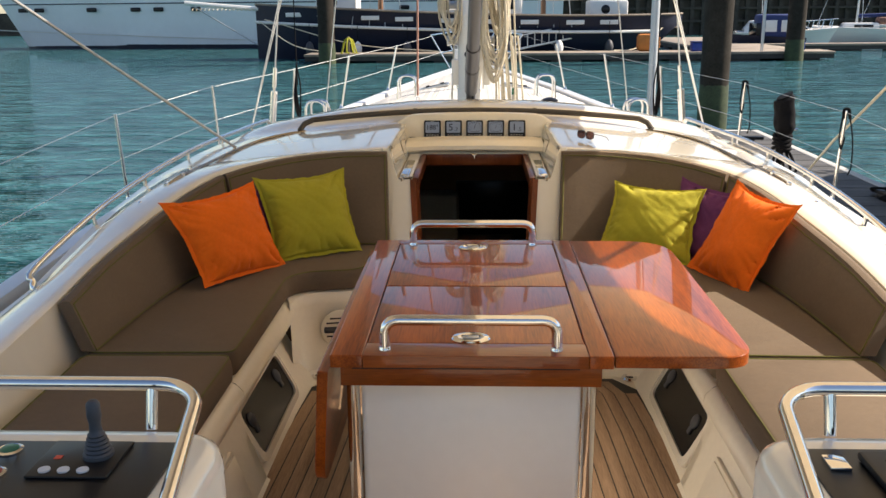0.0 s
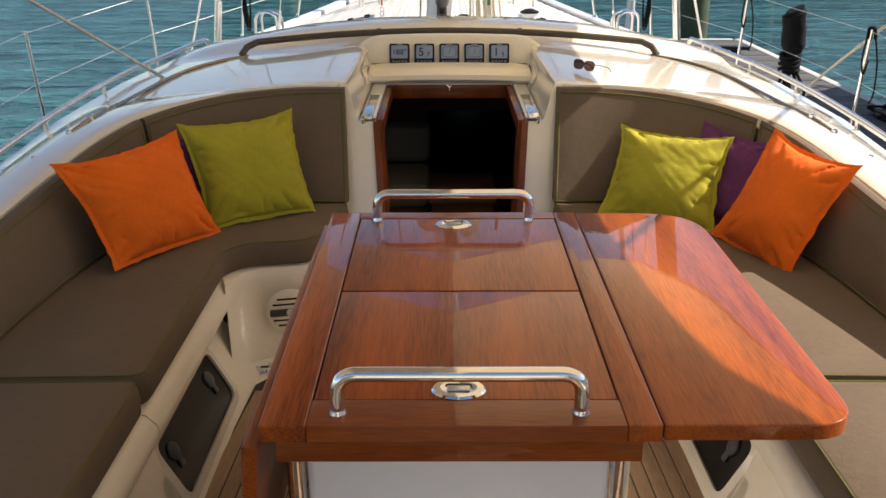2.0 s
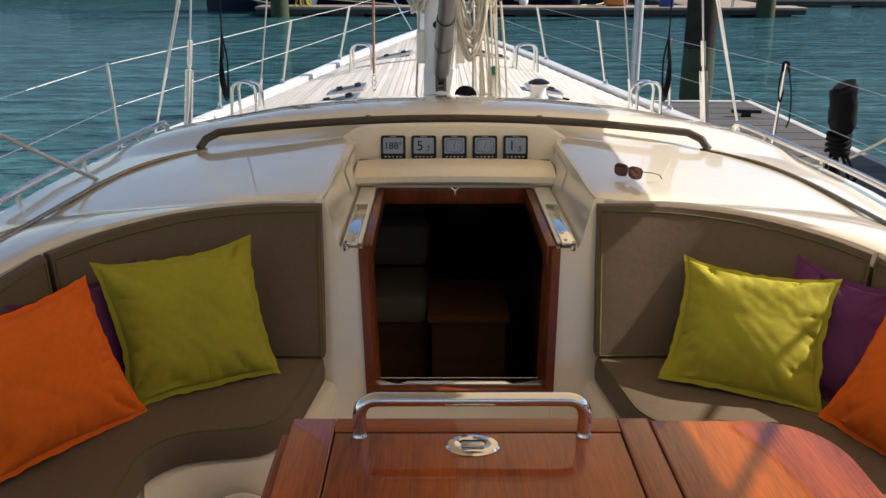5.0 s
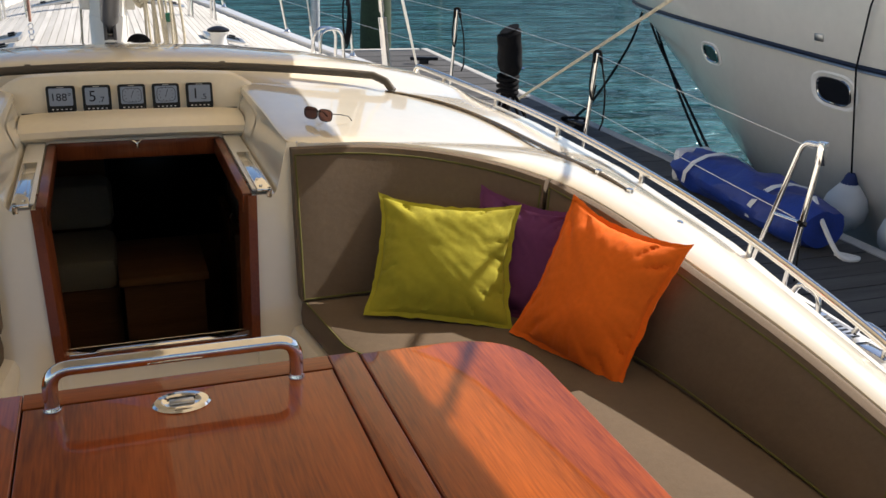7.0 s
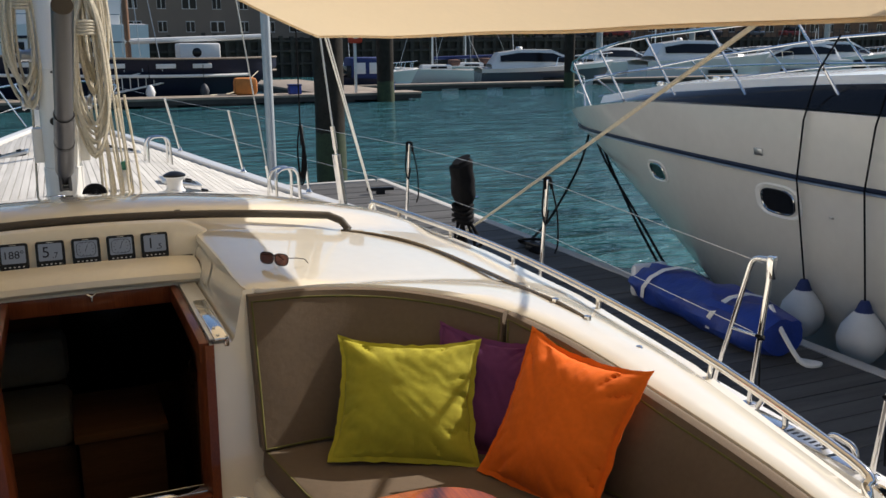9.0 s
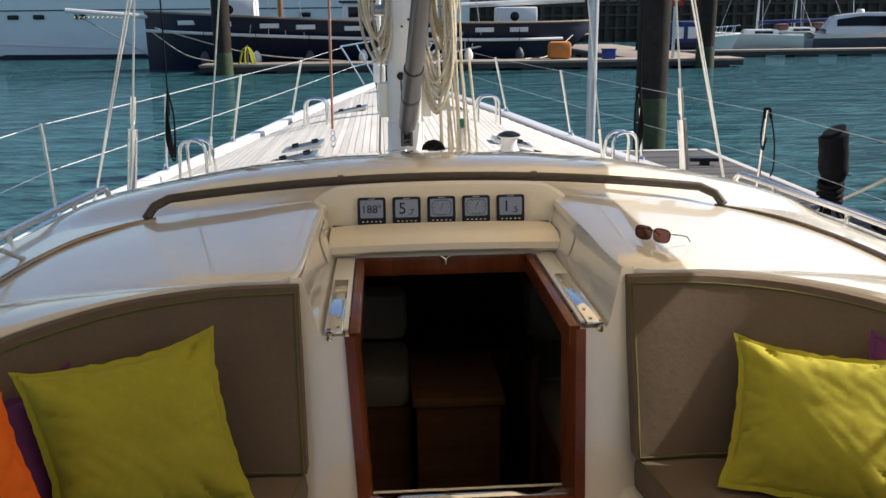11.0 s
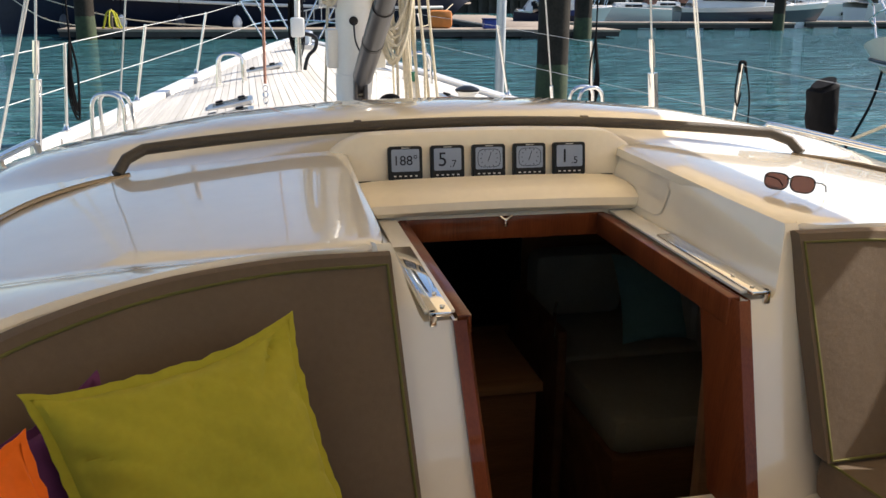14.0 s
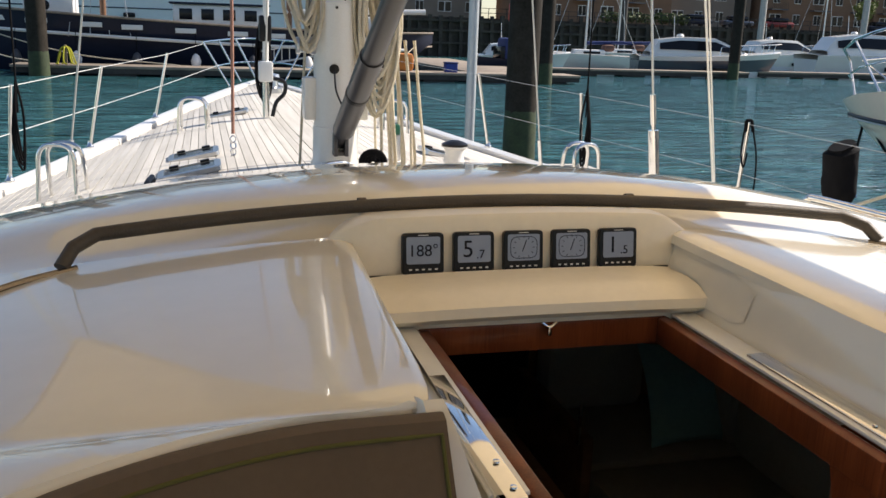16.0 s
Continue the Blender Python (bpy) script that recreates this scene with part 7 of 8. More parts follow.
for a, b in (((-13.8, 57.2, 1.2), (-9.0, 53.5, -0.6)), ((-13.4, 57.0, 1.3), (-2.0, 53.2, -0.6)), ((11.5, 57.0, 0.6), (8.0, 53.4, -0.6))):
    line("ship_rope", "mooring rope from ship rail down to the dock", spline([a, tuple((p + q) / 2 - (0.5 if i == 2 else 0) for i, (p, q) in enumerate(zip(a, b))), b], 6), 0.03, ROPE, group="ship mooring ropes")

# ---------- great white yacht behind ----------
WY = thing("superyacht", "large pale grey superyacht with a dark boot stripe", "yacht", (0, 79, WATER_Z))


def wrow(x):
    f = (x + 42.5) / 49.5
    hb = 4.2 * (1 - (1 - f) ** 5) ** 0.7
    return hb


bm = B()
rows = []
for i in range(40):
    x = -42.5 + 49.5 * i / 39
    hb = wrow(x)
    row = []
    for g in (0, 0.06, 0.25, 0.5, 0.75, 1.0):
        rake = 2.6 * (1 - g) * max(0, 1 - (x + 42.5) / 12)
        row.append(Vector((x + rake, -hb * (0.72 + 0.28 * g) + (0.5 * (1 - g) if x < -30 else 0), 5.1 * g - 0.1)))
    rows.append(row)
add_grid(bm, rows)
add_grid(bm, [[r[-1], Vector((r[-1].x, 0, 5.2)), Vector((r[-1].x, -r[-1].y, 5.0))] for r in rows])
part("hull", bm, HULL_GREY, WY)
bm = B()
add_grid(bm, [[r[0] + Vector((0, -0.03, -0.2)), r[1] + Vector((0, -0.05, 0.35))] for r in rows])
part("boot_stripe", bm, NAVY, WY, "dark boot stripe at the waterline")
tube_part("knuckle_line", [r[4] + Vector((0, -0.02, 0.0)) for r in rows], 0.05, DARK_GREY_PAINT, WY, 5)
bm = B()
add_grid(bm, [[Vector((-42.0 + 33 * f, -wrow(-42.0 + 33 * f) * (0.80 if f > 0.02 else 0.8) - 0.06 - 0.5 * 0, 1.55 - 1.3 * f)), Vector((-42.0 + 33 * f, -wrow(-42.0 + 33 * f) * 0.80 - 0.10, 1.62 - 1.3 * f))] for f in [k / 20 for k in range(21)]])
part("spray_chine", bm, HULL_WHITE, WY)
for k, x in enumerate((-39.0, -37.4, -32.5, -28.6, -26.6, -23.4, -18.0, -12.0, -6.0, 0.0)):
    box_part("hull_window", (x - 0.42, x + 0.42, -wrow(x) * 0.93 - 0.12, -wrow(x) * 0.93 + 0.1, 3.05, 3.40), WINDOW, WY, 0.08)
sup = part("superstructure", (lambda b: (add_grid(b, [[Vector((x, -3.4, 5.0)), Vector((x + 0.2, -3.2, 5.0 + h * 0.45)), Vector((x + 0.5, -2.9, 5.0 + h)), Vector((x + 0.5, 2.9, 5.0 + h))] for x, h in ((-26, 0.1), (-23, 1.2), (-19, 2.6), (-14, 4.4), (-8, 5.6), (-2, 5.6), (5, 3.2))]), b)[1])(B()), HULL_WHITE, WY)
bm = B()
for xa, xb, z0, z1 in ((-19.0, -6.0, 6.15, 7.2), (-5.2, 3.0, 6.2, 7.3)):
    add_grid(bm, [[Vector((xa + (xb - xa) * f, -3.46, z0 + 0.25 * (1 - f))), Vector((xa + (xb - xa) * f, -3.30, z0 + (z1 - z0) * math.sin(math.pi * min(1, f * 1.2 + 0.08)) ** 0.5 + 0.25 * (1 - f)))] for f in [k / 12 for k in range(12)]])
part("side_window", bm, WINDOW, sup, "long dark side windows")
tube_part("deck_rail", [(-40 + 3 * k, -wrow(-40 + 3 * k) * 0.98, 5.75) for k in range(16)], 0.03, STEEL, WY, 5)
for k in range(16):
    x = -40 + 3 * k
    tube_part("rail_post", [(x, -wrow(x) * 0.98, 5.0), (x, -wrow(x) * 0.98, 5.75)], 0.025, STEEL, WY, 5)


# ---------- motor boats and small craft across the basin ----------
def far_motorboat(at, length, rz, hullmat, label, fly=False):
    t = thing("motor_cruiser", label, "motor cruiser", (at[0], at[1], WATER_Z), group="far motor cruisers", rz=rz)
    L, W = length, length * 0.15
    bm = B()
    rows = []
    n = 22
    for i in range(n):
        f = i / (n - 1)
        x = -L / 2 + L * f
        row = []
        for g in (0, 0.15, 0.32, 0.8, 1.0):
            hb = W * (1 - max(0, (f - 0.35 - 0.12 * g) / (0.65 - 0.12 * g)) ** (2.0 + g)) if f < 0.999 else 0.0
            hb = max(0.0, hb) * (0.75 + 0.25 * g)
            top = L * 0.125 * (1 + 0.35 * f * f)
            row.append(Vector((x - (1 - g) * 0.10 * L * max(0, f - 0.7) / 0.3, -hb, -0.15 + (top + 0.15) * g)))
        rows.append(row)
    low = [r[:4] for r in rows]
    wet = B()
    for sg in (1, -1):
        add_grid(wet, [[Vector((p.x, sg * p.y, p.z)) for p in r[:3]] for r in low])
        add_grid(bm, [[Vector((p.x, sg * p.y, p.z)) for p in r[2:4]] for r in low])
    part("bottom", wet, HULL_GREY, t, "pale lower hull")
    bm.faces.new([bm.verts.new(p) for p in (*low[0], *[Vector((p.x, -p.y, p.z)) for p in reversed(low[0])])])
    part("hull", bm, hullmat, t)
    bm = B()
    up = [[r[3] + Vector((0, -0.03, 0)), r[4] + Vector((0, -0.03, 0)), Vector((r[4].x, 0, r[4].z + 0.12)), Vector((r[4].x, -r[4].y + 0.03, r[4].z)), Vector((r[3].x, -r[3].y + 0.03, r[3].z))] for r in rows]
    add_grid(bm, up)
    part("upper_hull", bm, HULL_WHITE, t)
    tz = L * 0.128
    prof = [(-0.42, 0.02), (-0.36, 0.085), (-0.22, 0.10), (0.02, 0.098), (0.14, 0.06), (0.27, 0.018), (0.36, 0.0)]
    bm = B()
    sec = []
    for fx, fz in prof:
        w = W * 0.78 * (1 - max(0, fx) * 1.3)
        z = tz + fz * 1.25 * L
        sec.append([Vector((fx * L, -w, tz - 0.1)), Vector((fx * L, -w * 0.93, tz + fz * 1.25 * L * 0.5)), Vector((fx * L, -w * 0.75, z)), Vector((fx * L, 0, z + 0.05)), Vector((fx * L, w * 0.75, z)), Vector((fx * L, w * 0.93, tz + fz * 1.25 * L * 0.5)), Vector((fx * L, w, tz - 0.1))])
    add_grid(bm, sec)
    cab = part("cabin", bm, HULL_WHITE, t)
    for sgn in (-1, 1):
        bm = B()
        add_grid(bm, [[Vector((fx * L, sgn * (W * 0.78 * (1 - max(0, fx) * 1.3) * (0.985 - 0.0 * k) + 0.03), tz + fz * 1.25 * L * lo)), Vector((fx * L, sgn * (W * 0.78 * (1 - max(0, fx) * 1.3) * 0.84 + 0.05), tz + fz * 1.25 * L * hi))] for k, (fx, fz, lo, hi) in enumerate(((-0.36, 0.085, 0.42, 0.80), (-0.22, 0.10, 0.36, 0.84), (-0.08, 0.099, 0.34, 0.84), (0.02, 0.098, 0.34, 0.82), (0.14, 0.06, 0.40, 0.80), (0.20, 0.04, 0.5, 0.7)))])
        part("side_window", bm, WINDOW, cab)
        bm = B()
        add_box(bm, -0.06 * L, 0.16 * L, -0.02, 0.02, -0.012 * L, 0.012 * L, 0.01)
        part("hull_window", bm, WINDOW, t, m=pose(0, sgn * W * 0.97, L * 0.052))
    bm = B()
    add_grid(bm, [[Vector((0.03 * L, k * W * 0.55, tz + 0.120 * L + 0.04)), Vector((0.15 * L, k * W * 0.50, tz + 0.073 * L + 0.06)), Vector((0.24 * L, k * W * 0.42, tz + 0.035 * L + 0.05))] for k in (-1, -0.5, 0, 0.5, 1)])
    part("windscreen", bm, SMOKE, cab)
    rail = [Vector((f * L, -W * (1 - max(0, (f - 0.1) / 0.42) ** 2.4) * 0.9, L * 0.125 * (1 + 0.35 * (f + 0.5) ** 2) + 0.7)) for f in [0.05 + 0.44 * k / 9 for k in range(10)]]
    for sgn in (-1, 1):
        tube_part("bow_rail", [Vector((p.x, sgn * p.y, p.z)) for p in rail], 0.03, STEEL, t, 5)
        for p in rail[::2]:
            tube_part("rail_post", [Vector((p.x, sgn * p.y, p.z)), Vector((p.x - 0.15, sgn * p.y, p.z - 0.75))], 0.025, STEEL, t, 5)
    bm = B()
    add_lathe(bm, [(0.0, 0), (0.28, 0), (0.30, 0.10), (0.2, 0.22), (0.0, 0.24)], (-0.20 * L, 0, tz + 0.128 * L), 14)
    add_tube(bm, [(-0.24 * L, 0, tz + 0.12 * L), (-0.25 * L, 0, tz + 0.125 * L + 1.6)], 0.03, 5)
    part("radar_dome", bm, WHITE_PLASTIC, t)
    return t


far_motorboat((37.8, 67.7), 11.6, -14, DARK_GREY_PAINT, "white and slate grey motor cruiser moored across the basin")
far_motorboat((58.6, 73.0), 14.5, -8, HULL_WHITE, "white motor cruiser moored across the basin")
far_motorboat((70.0, 74.0), 13.0, 172, HULL_WHITE, "white motor cruiser moored across the basin")
far_motorboat((58.0, 86.0), 12.0, 5, HULL_WHITE, "white motor cruiser moored across the basin")
far_motorboat((84.0, 80.0), 14.0, -8, NAVY, "dark blue motor cruiser moored across the basin")
far_motorboat((25.2, 75.5), 8.0, -10, HULL_WHITE, "small white motor cruiser moored by the quay")


def sailboat(at, length, rz, label):
    t = thing("sailing_boat", label, "sailing boat", (at[0], at[1], WATER_Z), group="far sailing boats", rz=rz)
    L = length
    bm = B()
    rows = []
    for i in range(18):
        f = i / 17
        hb = L * 0.16 * max(0.01, (1 - abs(2 * f - 0.9) ** 2.6 / 1.35))
        if f > 0.98:
            hb = 0.02
        rows.append([Vector((-L / 2 + L * f - 0.5 * (1 - g) * f, -hb * (0.45 + 0.55 * g ** 0.6), -0.2 + (1.25 + 0.3 * f) * g)) for g in (0, 0.3, 0.7, 1)])
    add_grid(bm, rows)
    add_grid(bm, [[Vector((p.x, -p.y, p.z)) for p in r] for r in rows])
    add_grid(bm, [[r[-1], Vector((r[-1].x, 0, r[-1].z + 0.1)), Vector((r[-1].x, -r[-1].y, r[-1].z))] for r in rows])
    part("hull", bm, HULL_WHITE, t)
    cb = box_part("coachroof", (-0.12 * L, 0.22 * L, -0.09 * L, 0.09 * L, 1.05, 1.65), HULL_WHITE, t, 0.2)
    box_part("cabin_window", (-0.06 * L, 0.12 * L, -0.093 * L, 0.093 * L, 1.28, 1.48), WINDOW, cb, 0.02)
    tube_part("mast", [(0.08 * L, 0, 1.0), (0.08 * L, 0, L * 1.35)], 0.08, MAST_WHITE, t, 8)
    tube_part("boom", [(0.07 * L, 0, 2.2), (-0.33 * L, 0, 2.3)], 0.16, mat("sail_cover", (0.22, 0.03, 0.03), rough=0.8, var=0.2) if at[0] < 33 else BLUE_TOP, t, 8, "furled sail in its cover")
    box_part("spray_hood", (-0.22 * L, -0.10 * L, -0.08 * L, 0.08 * L, 1.5, 2.1), mat("brown_hood", (0.16, 0.08, 0.06), rough=0.8), t, 0.25)
    for p in ((0.5 * L - 0.3, 1.2), (-0.5 * L, 1.0)):
        tube_part("stay", [(p[0], 0, p[1]), (0.08 * L, 0, L * 1.33)], 0.02, WIRE, t, 5)
    for sgn in (-1, 1):
        tube_part("stay", [(0.06 * L, sgn * 0.15 * L, 1.1), (0.08 * L, 0, L * 1.2)], 0.02, WIRE, t, 5)
    return t


sailboat((33.0, 79.0), 8.5, 170, "small white sailing boat with a red sail cover")
sailboat((40.5, 88.0), 9.0, 175, "small white sailing boat moored by the quay")
sailboat((66.0, 90.0), 10.0, 175, "white sailing boat moored by the quay")
sailboat((90.0, 92.0), 10.0, 175, "white sailing boat moored by the quay")

bb = thing("canopy_boat", "small motor boat under a dark blue canopy", "motor boat", (20.6, 66.0, WATER_Z), group="")
bm = B()
rows = []
for i in range(14):
    f = i / 13
    hb = 1.1 * (1 - max(0, f - 0.4) ** 2 * 2.6)
    rows.append([Vector((2.6 - 5.2 * f, -max(0.02, hb) * (0.6 + 0.4 * g), -0.1 + (0.95 + 0.3 * f) * g)) for g in (0, 0.5, 1)])
add_grid(bm, rows)
add_grid(bm, [[Vector((p.x, -p.y, p.z)) for p in r] for r in rows])
part("hull", bm, NAVY, bb)
cn = box_part("canopy", (-0.6, 2.3, -1.0, 1.0, 0.85, 2.5), BLUE_TOP, bb, 0.22)
for x in (0.1, 1.2):
    box_part("canopy_window", (x - 0.4, x + 0.4, -1.02, -0.98, 1.3, 2.1), WHITE_PLASTIC, cn, 0.02)
box_part("windscreen", (-0.9, -0.55, -0.9, 0.9, 1.0, 1.9), WINDOW, bb, 0.05)

# ---------- quay and houses ----------
QY, QZ = 104.0, 3.2
bm = B()
add_box(bm, 4.0, 190.0, QY, QY + 60, -3, QZ)
tagged(part("quay_ground", bm, QUAY, smooth=False), "dark quay behind the basin", "quay", kind="structure")
bm = B()
add_box(bm, -260.0, 3.9, QY + 20, QY + 60, -3, 1.8)
tagged(part("far_shore", bm, QUAY, smooth=False), "low dark shore beyond the yachts", "shore", kind="structure")
bm = B()
for k in range(150):
    x = 4.5 + 1.22 * k
    h = QZ + 0.2 + 0.8 * noise.noise(Vector((k * 0.37, 0, 0)))
    add_box(bm, x - 0.2, x + 0.2, QY - 0.32 - 0.1 * (k % 3), QY - 0.01, -3, h if x < 48 else QZ - 0.1)
for z in (0.2, 1.6, 2.7):
    add_box(bm, 4, 190, QY - 0.5, QY - 0.2, z, z + 0.25)
tagged(part("timber_fendering", bm, QUAY, smooth=False), "dark timber piling facing the quay wall", "piling", kind="stuff")
bm = B()
for k in range(140):
    x = 30 + 1.1 * k
    add_box(bm, x - 0.03, x + 0.03, QY + 0.4, QY + 0.46, QZ, QZ + 1.1)
for z in (0.55, 1.08):
    add_box(bm, 30, 184, QY + 0.4, QY + 0.46, QZ + z, QZ + z + 0.06)
tagged(part("quay_railing", bm, DOCK_SIDE, smooth=False), "dark metal railing along the quay edge", "railing", kind="stuff")
rnd = random.Random(21)


def leaf_clump(bm, c, r, n):
    for _ in range(n):
        v = Vector((rnd.gauss(0, 1), rnd.gauss(0, 1), rnd.gauss(0, 0.8)))
        v = v.normalized() * r * rnd.uniform(0.5, 1.05)
        a = Vector((rnd.uniform(-1, 1), rnd.uniform(-1, 1), rnd.uniform(-1, 1))).normalized()
        b = v.cross(a).normalized() if v.cross(a).length > 1e-6 else Vector((1, 0, 0))
        s = r * rnd.uniform(0.12, 0.24)
        p = Vector(c) + v
        bm.faces.new([bm.verts.new(p + q) for q in (a * s, b * s, -a * s * 1.2, -b * s)])


for x0, x1 in ((46, 52), (53, 57)):
    h = thing("hedge", "clipped green hedge on top of the quay wall", "hedge", ((x0 + x1) / 2, QY + 1.6, QZ), group="quay hedges")
    bm = B()
    for k in range(12):
        leaf_clump(bm, ((x0 - x1) / 2 + (x1 - x0) * (k + 0.5) / 12, 0, 0.75), 0.75, 60)
    part("foliage", bm, LEAF, h)
for x in (84.0,):
    tr = thing("tree", "small pale green tree behind the quay railing", "tree", (x, QY + 3, QZ))
    bm = B()
    add_tube(bm, [(0, 0, 0), (0.05, 0, 1.0), (0.0, 0.1, 2.2)], 0.16, 8, taper=[1.2, 1.0, 0.6])
    for k in range(5):
        a = k * 1.3
        add_tube(bm, [(0, 0, 1.4 + 0.15 * k), (0.7 * math.cos(a), 0.7 * math.sin(a), 2.2 + 0.2 * k)], 0.06, 6)
    part("trunk", bm, DOCK_SIDE, tr)
    bm = B()
    for k in range(14):
        a = k * 2.4
        leaf_clump(bm, (1.1 * math.cos(a) * (0.4 + 0.05 * k), 1.0 * math.sin(a) * (0.4 + 0.05 * k), 2.0 + 0.13 * k), 0.65, 70)
    part("crown", bm, mat("pale_leaf", (0.16, 0.19, 0.04), rough=0.7, var=0.35, scale=2), tr)


def house(x0, x1, y, storeys, wallmat, label):
    t = thing("quay_house", label, "house", ((x0 + x1) / 2, y, QZ), group="quayside houses")
    w = (x1 - x0) / 2
    H = storeys * 2.8
    wl = box_part("wall", (-w, w, 0, 9, 0, H), wallmat, t, 0.0)
    bm = B()
    v = [bm.verts.new(p) for p in ((-w - 0.3, -0.4, H), (w + 0.3, -0.4, H), (w + 0.3, 9.4, H), (-w - 0.3, 9.4, H), (-w - 0.3, 4.5, H + 3), (w + 0.3, 4.5, H + 3))]
    for f in ((0, 1, 5, 4), (2, 3, 4, 5), (0, 4, 3), (1, 2, 5), (0, 3, 2, 1)):
        bm.faces.new([v[i] for i in f])
    part("roof", bm, ROOF, t, smooth=False)
    n = max(2, int(w * 2 / 3.2))
    for s_ in range(storeys):
        for k in range(n):
            x = -w + (k + 0.5) * 2 * w / n
            z = s_ * 2.8 + 0.9
            wide = 0.55 if (k + s_) % 3 else 0.9
            wn_ = box_part("window", (x - wide, x + wide, -0.06, 0.02, z, z + 1.35), HULL_WHITE, t, 0.0)
            for q in (-1, 1):
                box_part("pane", (x + q * wide * 0.5 - wide * 0.42, x + q * wide * 0.5 + wide * 0.42, -0.09, -0.05, z + 0.08, z + 1.27), WINDOW, wn_, 0.0)
    if storeys > 2:
        for k in range(0, n, 2):
            x = -w + (k + 0.5) * 2 * w / n
            bl = box_part("balcony", (x - 1.3, x + 1.3, -1.1, 0.0, 2.75, 2.9), DARK_GREY_PAINT, t, 0.0)
            for q in range(9):
                tube_part("baluster", [(x - 1.25 + 0.31 * q, -1.05, 2.9), (x - 1.25 + 0.31 * q, -1.05, 3.8)], 0.025, BLACK, bl, 4)
    return t


RENDER = mat("pale_render", (0.24, 0.19, 0.14), rough=0.9, var=0.1, scale=0.5)
house(38, 52, QY + 10, 3, BRICK, "brown brick quayside house with white windows")
house(52.5, 60, QY + 11, 3, BRICK, "brown brick quayside house with white windows")
house(61, 74, QY + 14, 2, RENDER, "low pale rendered quayside building")
house(75, 92, QY + 12, 3, BRICK, "brown brick quayside house with balconies")
house(93, 112, QY + 12, 3, BRICK, "brown brick quayside house with balconies")
house(114, 136, QY + 12, 3, BRICK, "brown brick quayside house with balconies")
house(139, 165, QY + 12, 3, BRICK, "brown brick quayside house with balconies")
house(8, 35, QY + 16, 2, RENDER, "low pale rendered quayside building")
for k, x in enumerate((60, 66, 72, 88, 96, 104)):
    cv = thing("parked_car", "dark car parked behind the quay railing", "car", (x, QY + 4.5, QZ), group="parked cars")
    cb = box_part("car_body", (-2.1, 2.1, -0.85, 0.85, 0.3, 0.95), (NAVY, DARK_GREY_PAINT, DULL_RED)[k % 3], cv, 0.2)
    box_part("car_cabin", (-1.2, 1.3, -0.75, 0.75, 0.9, 1.5), WINDOW, cv, 0.2)
    for wx in (-1.3, 1.3):
        for wy in (-0.8, 0.8):
            bm = B()
            add_lathe(bm, [(0.0, -0.1), (0.32, -0.1), (0.33, 0.0), (0.32, 0.1), (0.0, 0.1)], (0, 0, 0), 12, m=pose(wx, wy, 0.33, 90, 0, 0))
            part("wheel", bm, BLACK, cv)
for x, y, h in ((44, 96, 7), (62, 97, 9), (76, 97, 10), (98, 96, 10), (120, 96, 9)):
    q = thing("quay_pile", "pale steel mooring pile in front of the quay", "pile", (x, y, WATER_Z), group="quay piles")
    tube_part("shaft", [(0, 0, -2), (0, 0, h)], 0.38, DOCK_SIDE if x < 50 else CONCRETE, q, 12)

# ---------- planks: cockpit sole, foredeck, side decks, pontoon ----------
def plank_mesh(name, rows, th):
    """A plank from matching left and right edge points."""
    bm = bmesh.new()
    n = len(rows)
    a = [bm.verts.new(r[0]) for r in rows]
    b = [bm.verts.new(r[1]) for r in rows]
    c = [bm.verts.new((r[0][0], r[0][1], r[0][2] - th)) for r in rows]
    d = [bm.verts.new((r[1][0], r[1][1], r[1][2] - th)) for r in rows]
    for i in range(n - 1):
        bm.faces.new((a[i], b[i], b[i + 1], a[i + 1]))
        bm.faces.new((c[i], a[i], a[i + 1], c[i + 1]))
        bm.faces.new((b[i], d[i], d[i + 1], b[i + 1]))
    bm.faces.new((a[0], c[0], d[0], b[0]))
    bm.faces.new((a[-1], b[-1], d[-1], c[-1]))
    me = bpy.data.meshes.new(name)
    bm.to_mesh(me)
    bm.free()
    return me


def put_plank(rows, th, material, parent):
    me = plank_mesh("plank", rows, th)
    me.materials.append(material)
    ob = new("plank", me)
    ob.parent = parent
    return ob


# cockpit sole: planks follow the bench fronts outboard, run straight amidships
W_PL, G_PL = 0.056, 0.0055


def sole_edge(y):
    return lerp_tab([(-2.4, 0.84), (2.5, 0.84), (3.2, 0.815), (3.55, 0.785), (3.66, 0.72)], y)


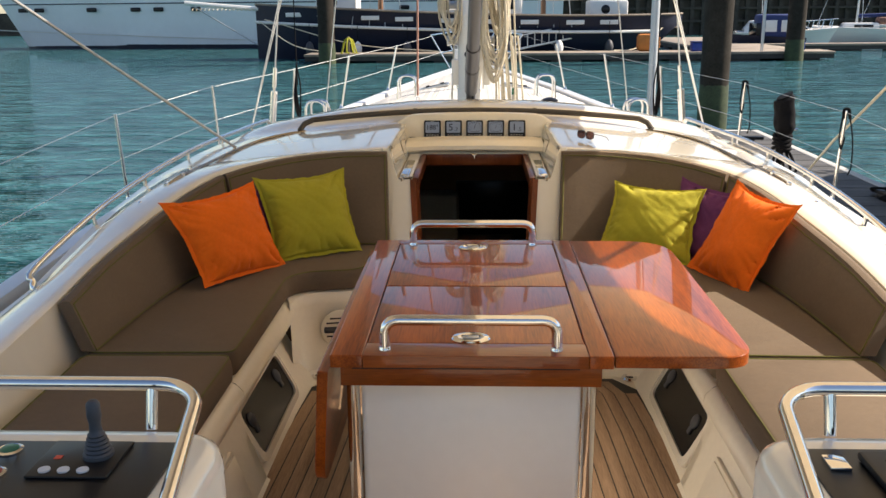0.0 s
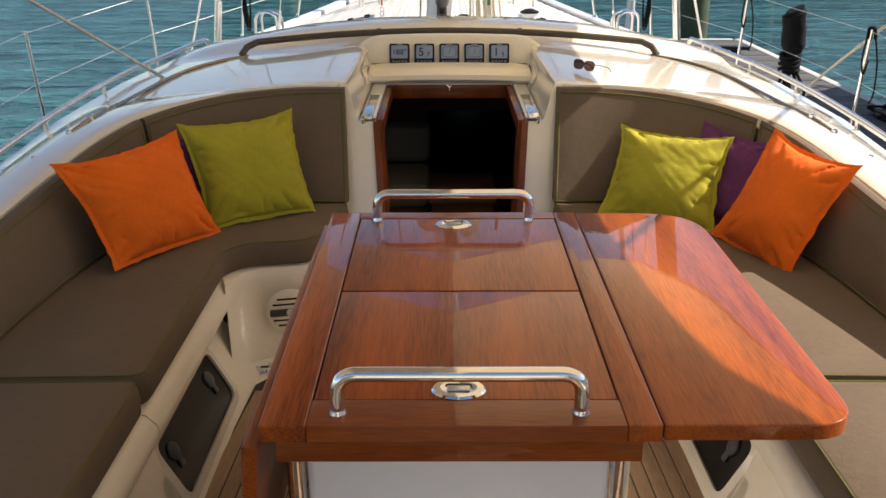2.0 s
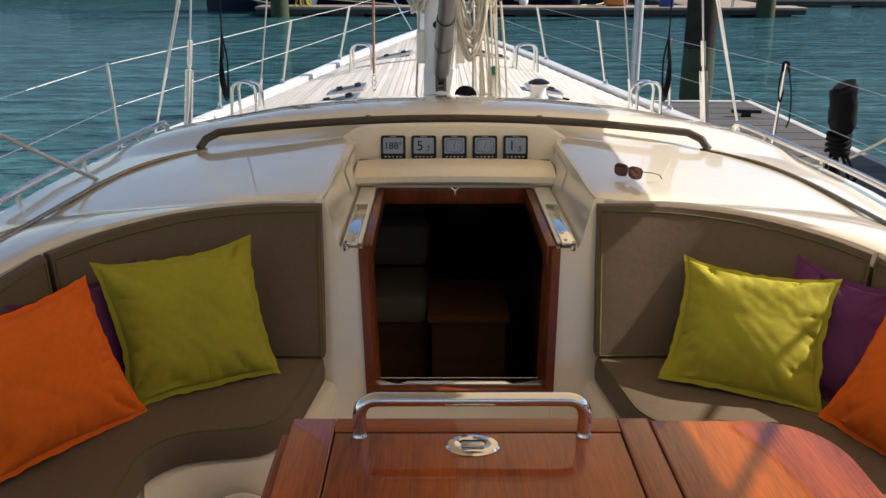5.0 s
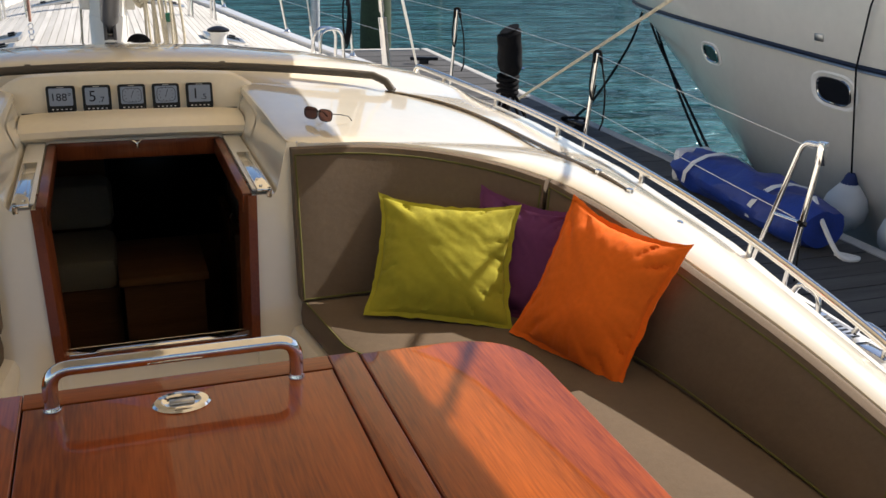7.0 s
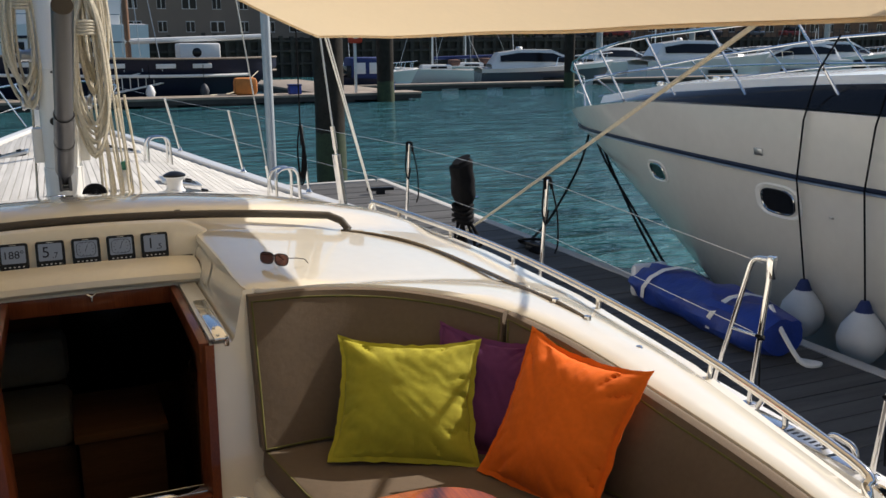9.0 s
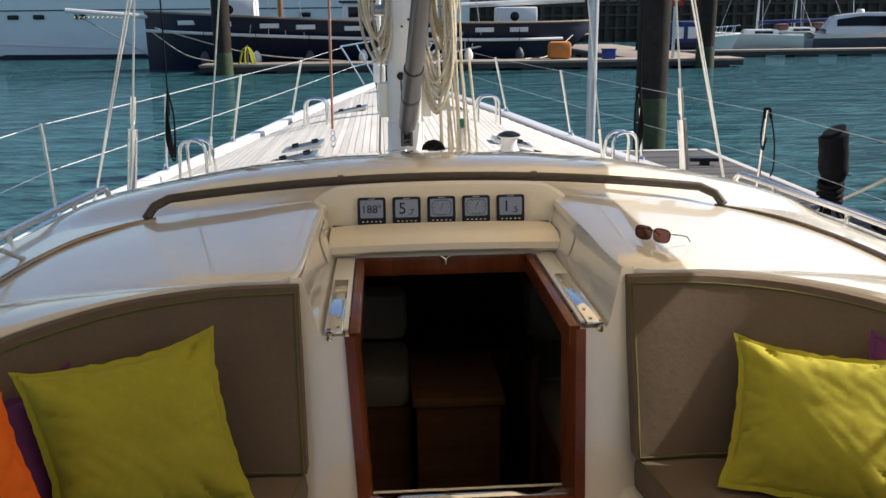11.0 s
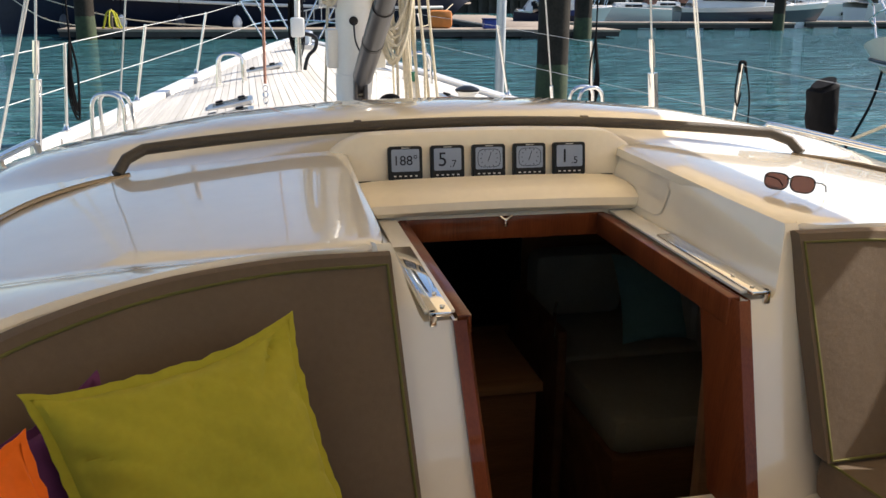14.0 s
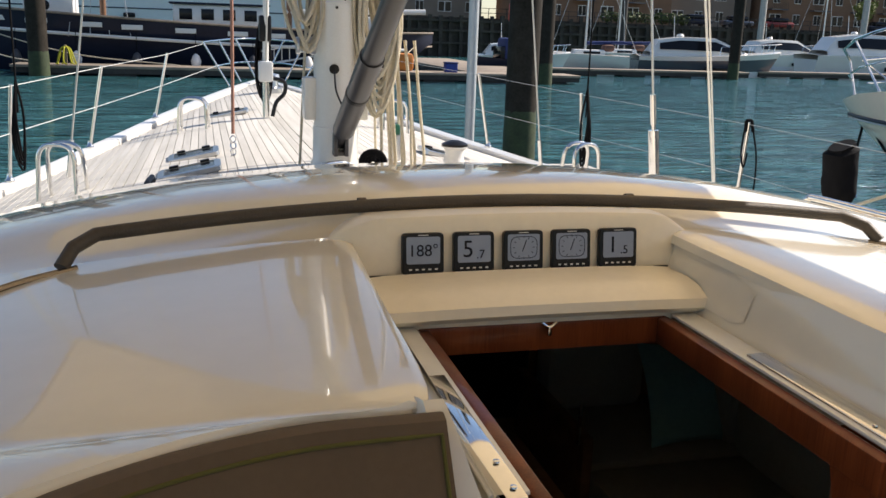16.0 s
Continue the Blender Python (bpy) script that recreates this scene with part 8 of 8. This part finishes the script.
ys = [0.82, 1.3, 2.0, 2.5, 2.8, 3.1, 3.35, 3.5, 3.64]
for s in (-1, 1):
    for k in range(15):
        o0, o1 = k * W_PL, (k + 1) * W_PL - G_PL
        rows = []
        for y in ys:
            if y > 3.60 - 0.0 and k < 1:
                continue
            e = sole_edge(y)
            xa, xb = e - o1, e - o0
            if xa < 0.003:
                xa = 0.003
            if xb > xa + 0.01:
                rows.append(((s * (xa if s > 0 else xb), y, 0.003), (s * (xb if s > 0 else xa), y, 0.003)))
        if len(rows) > 1:
            put_plank(rows, 0.006, SOLE_TEAK, sole)

# foredeck: straight planks cut off at the bulwark
pitch = 0.062
for s in (-1, 1):
    for k in range(40):
        xa, xb = 0.10 + k * pitch, 0.10 + (k + 1) * pitch - 0.005
        yend = 17.2
        for yy in [7.3 + 0.05 * i for i in range(200)]:
            if half_beam(yy) - 0.15 < xb:
                yend = yy
                break
        y0 = 7.3
        if yend - y0 < 0.15:
            continue
        n = max(2, int((yend - y0) / 0.9) + 1)
        rows = []
        for i in range(n + 1):
            y = y0 + (yend - y0) * i / n
            l, r = (xa, xb) if s > 0 else (-xb, -xa)
            rows.append(((l, y, deck_z(l, y) + 0.002), (r, y, deck_z(r, y) + 0.002)))
        put_plank(rows, 0.012, DECK_TEAK, deck_ob)
rows = []
for i in range(14):
    y = 7.3 + 9.6 * i / 13
    rows.append(((-0.093, y, deck_z(0.09, y) + 0.003), (0.093, y, deck_z(0.09, y) + 0.003)))
put_plank(rows, 0.012, DECK_TEAK, deck_ob)

# side decks: planks bent along the bulwark
for s in (-1, 1):
    for k in range(9):
        rows = []
        for i in range(24):
            y = -3.5 + 10.9 * i / 23
            e = half_beam(y) - 0.16
            xa, xb = e - (k + 1) * pitch + 0.007, e - k * pitch
            z = sheer(y) - 0.066
            l, r = (xa, xb) if s > 0 else (-xb, -xa)
            rows.append(((l, y, z), (r, y, z)))
        put_plank(rows, 0.012, DECK_TEAK, deck_ob)

# pontoon decking laid across
bm = B()
add_box(bm, -1.14, 1.14, 0.006, 0.194, -0.02, 0.0)
me = bpy.data.meshes.new("deck_board")
bm.to_mesh(me)
bm.free()
me.materials.append(PONTOON_WOOD)
for k in range(125):
    o = new("deck_board", me)
    o.parent = pn
    o.matrix_basis = pose(0.0, 13.15 - 0.2 * (k + 1), 0.505 + 0.002 * ((k * 7) % 3), 0, 0, 0)
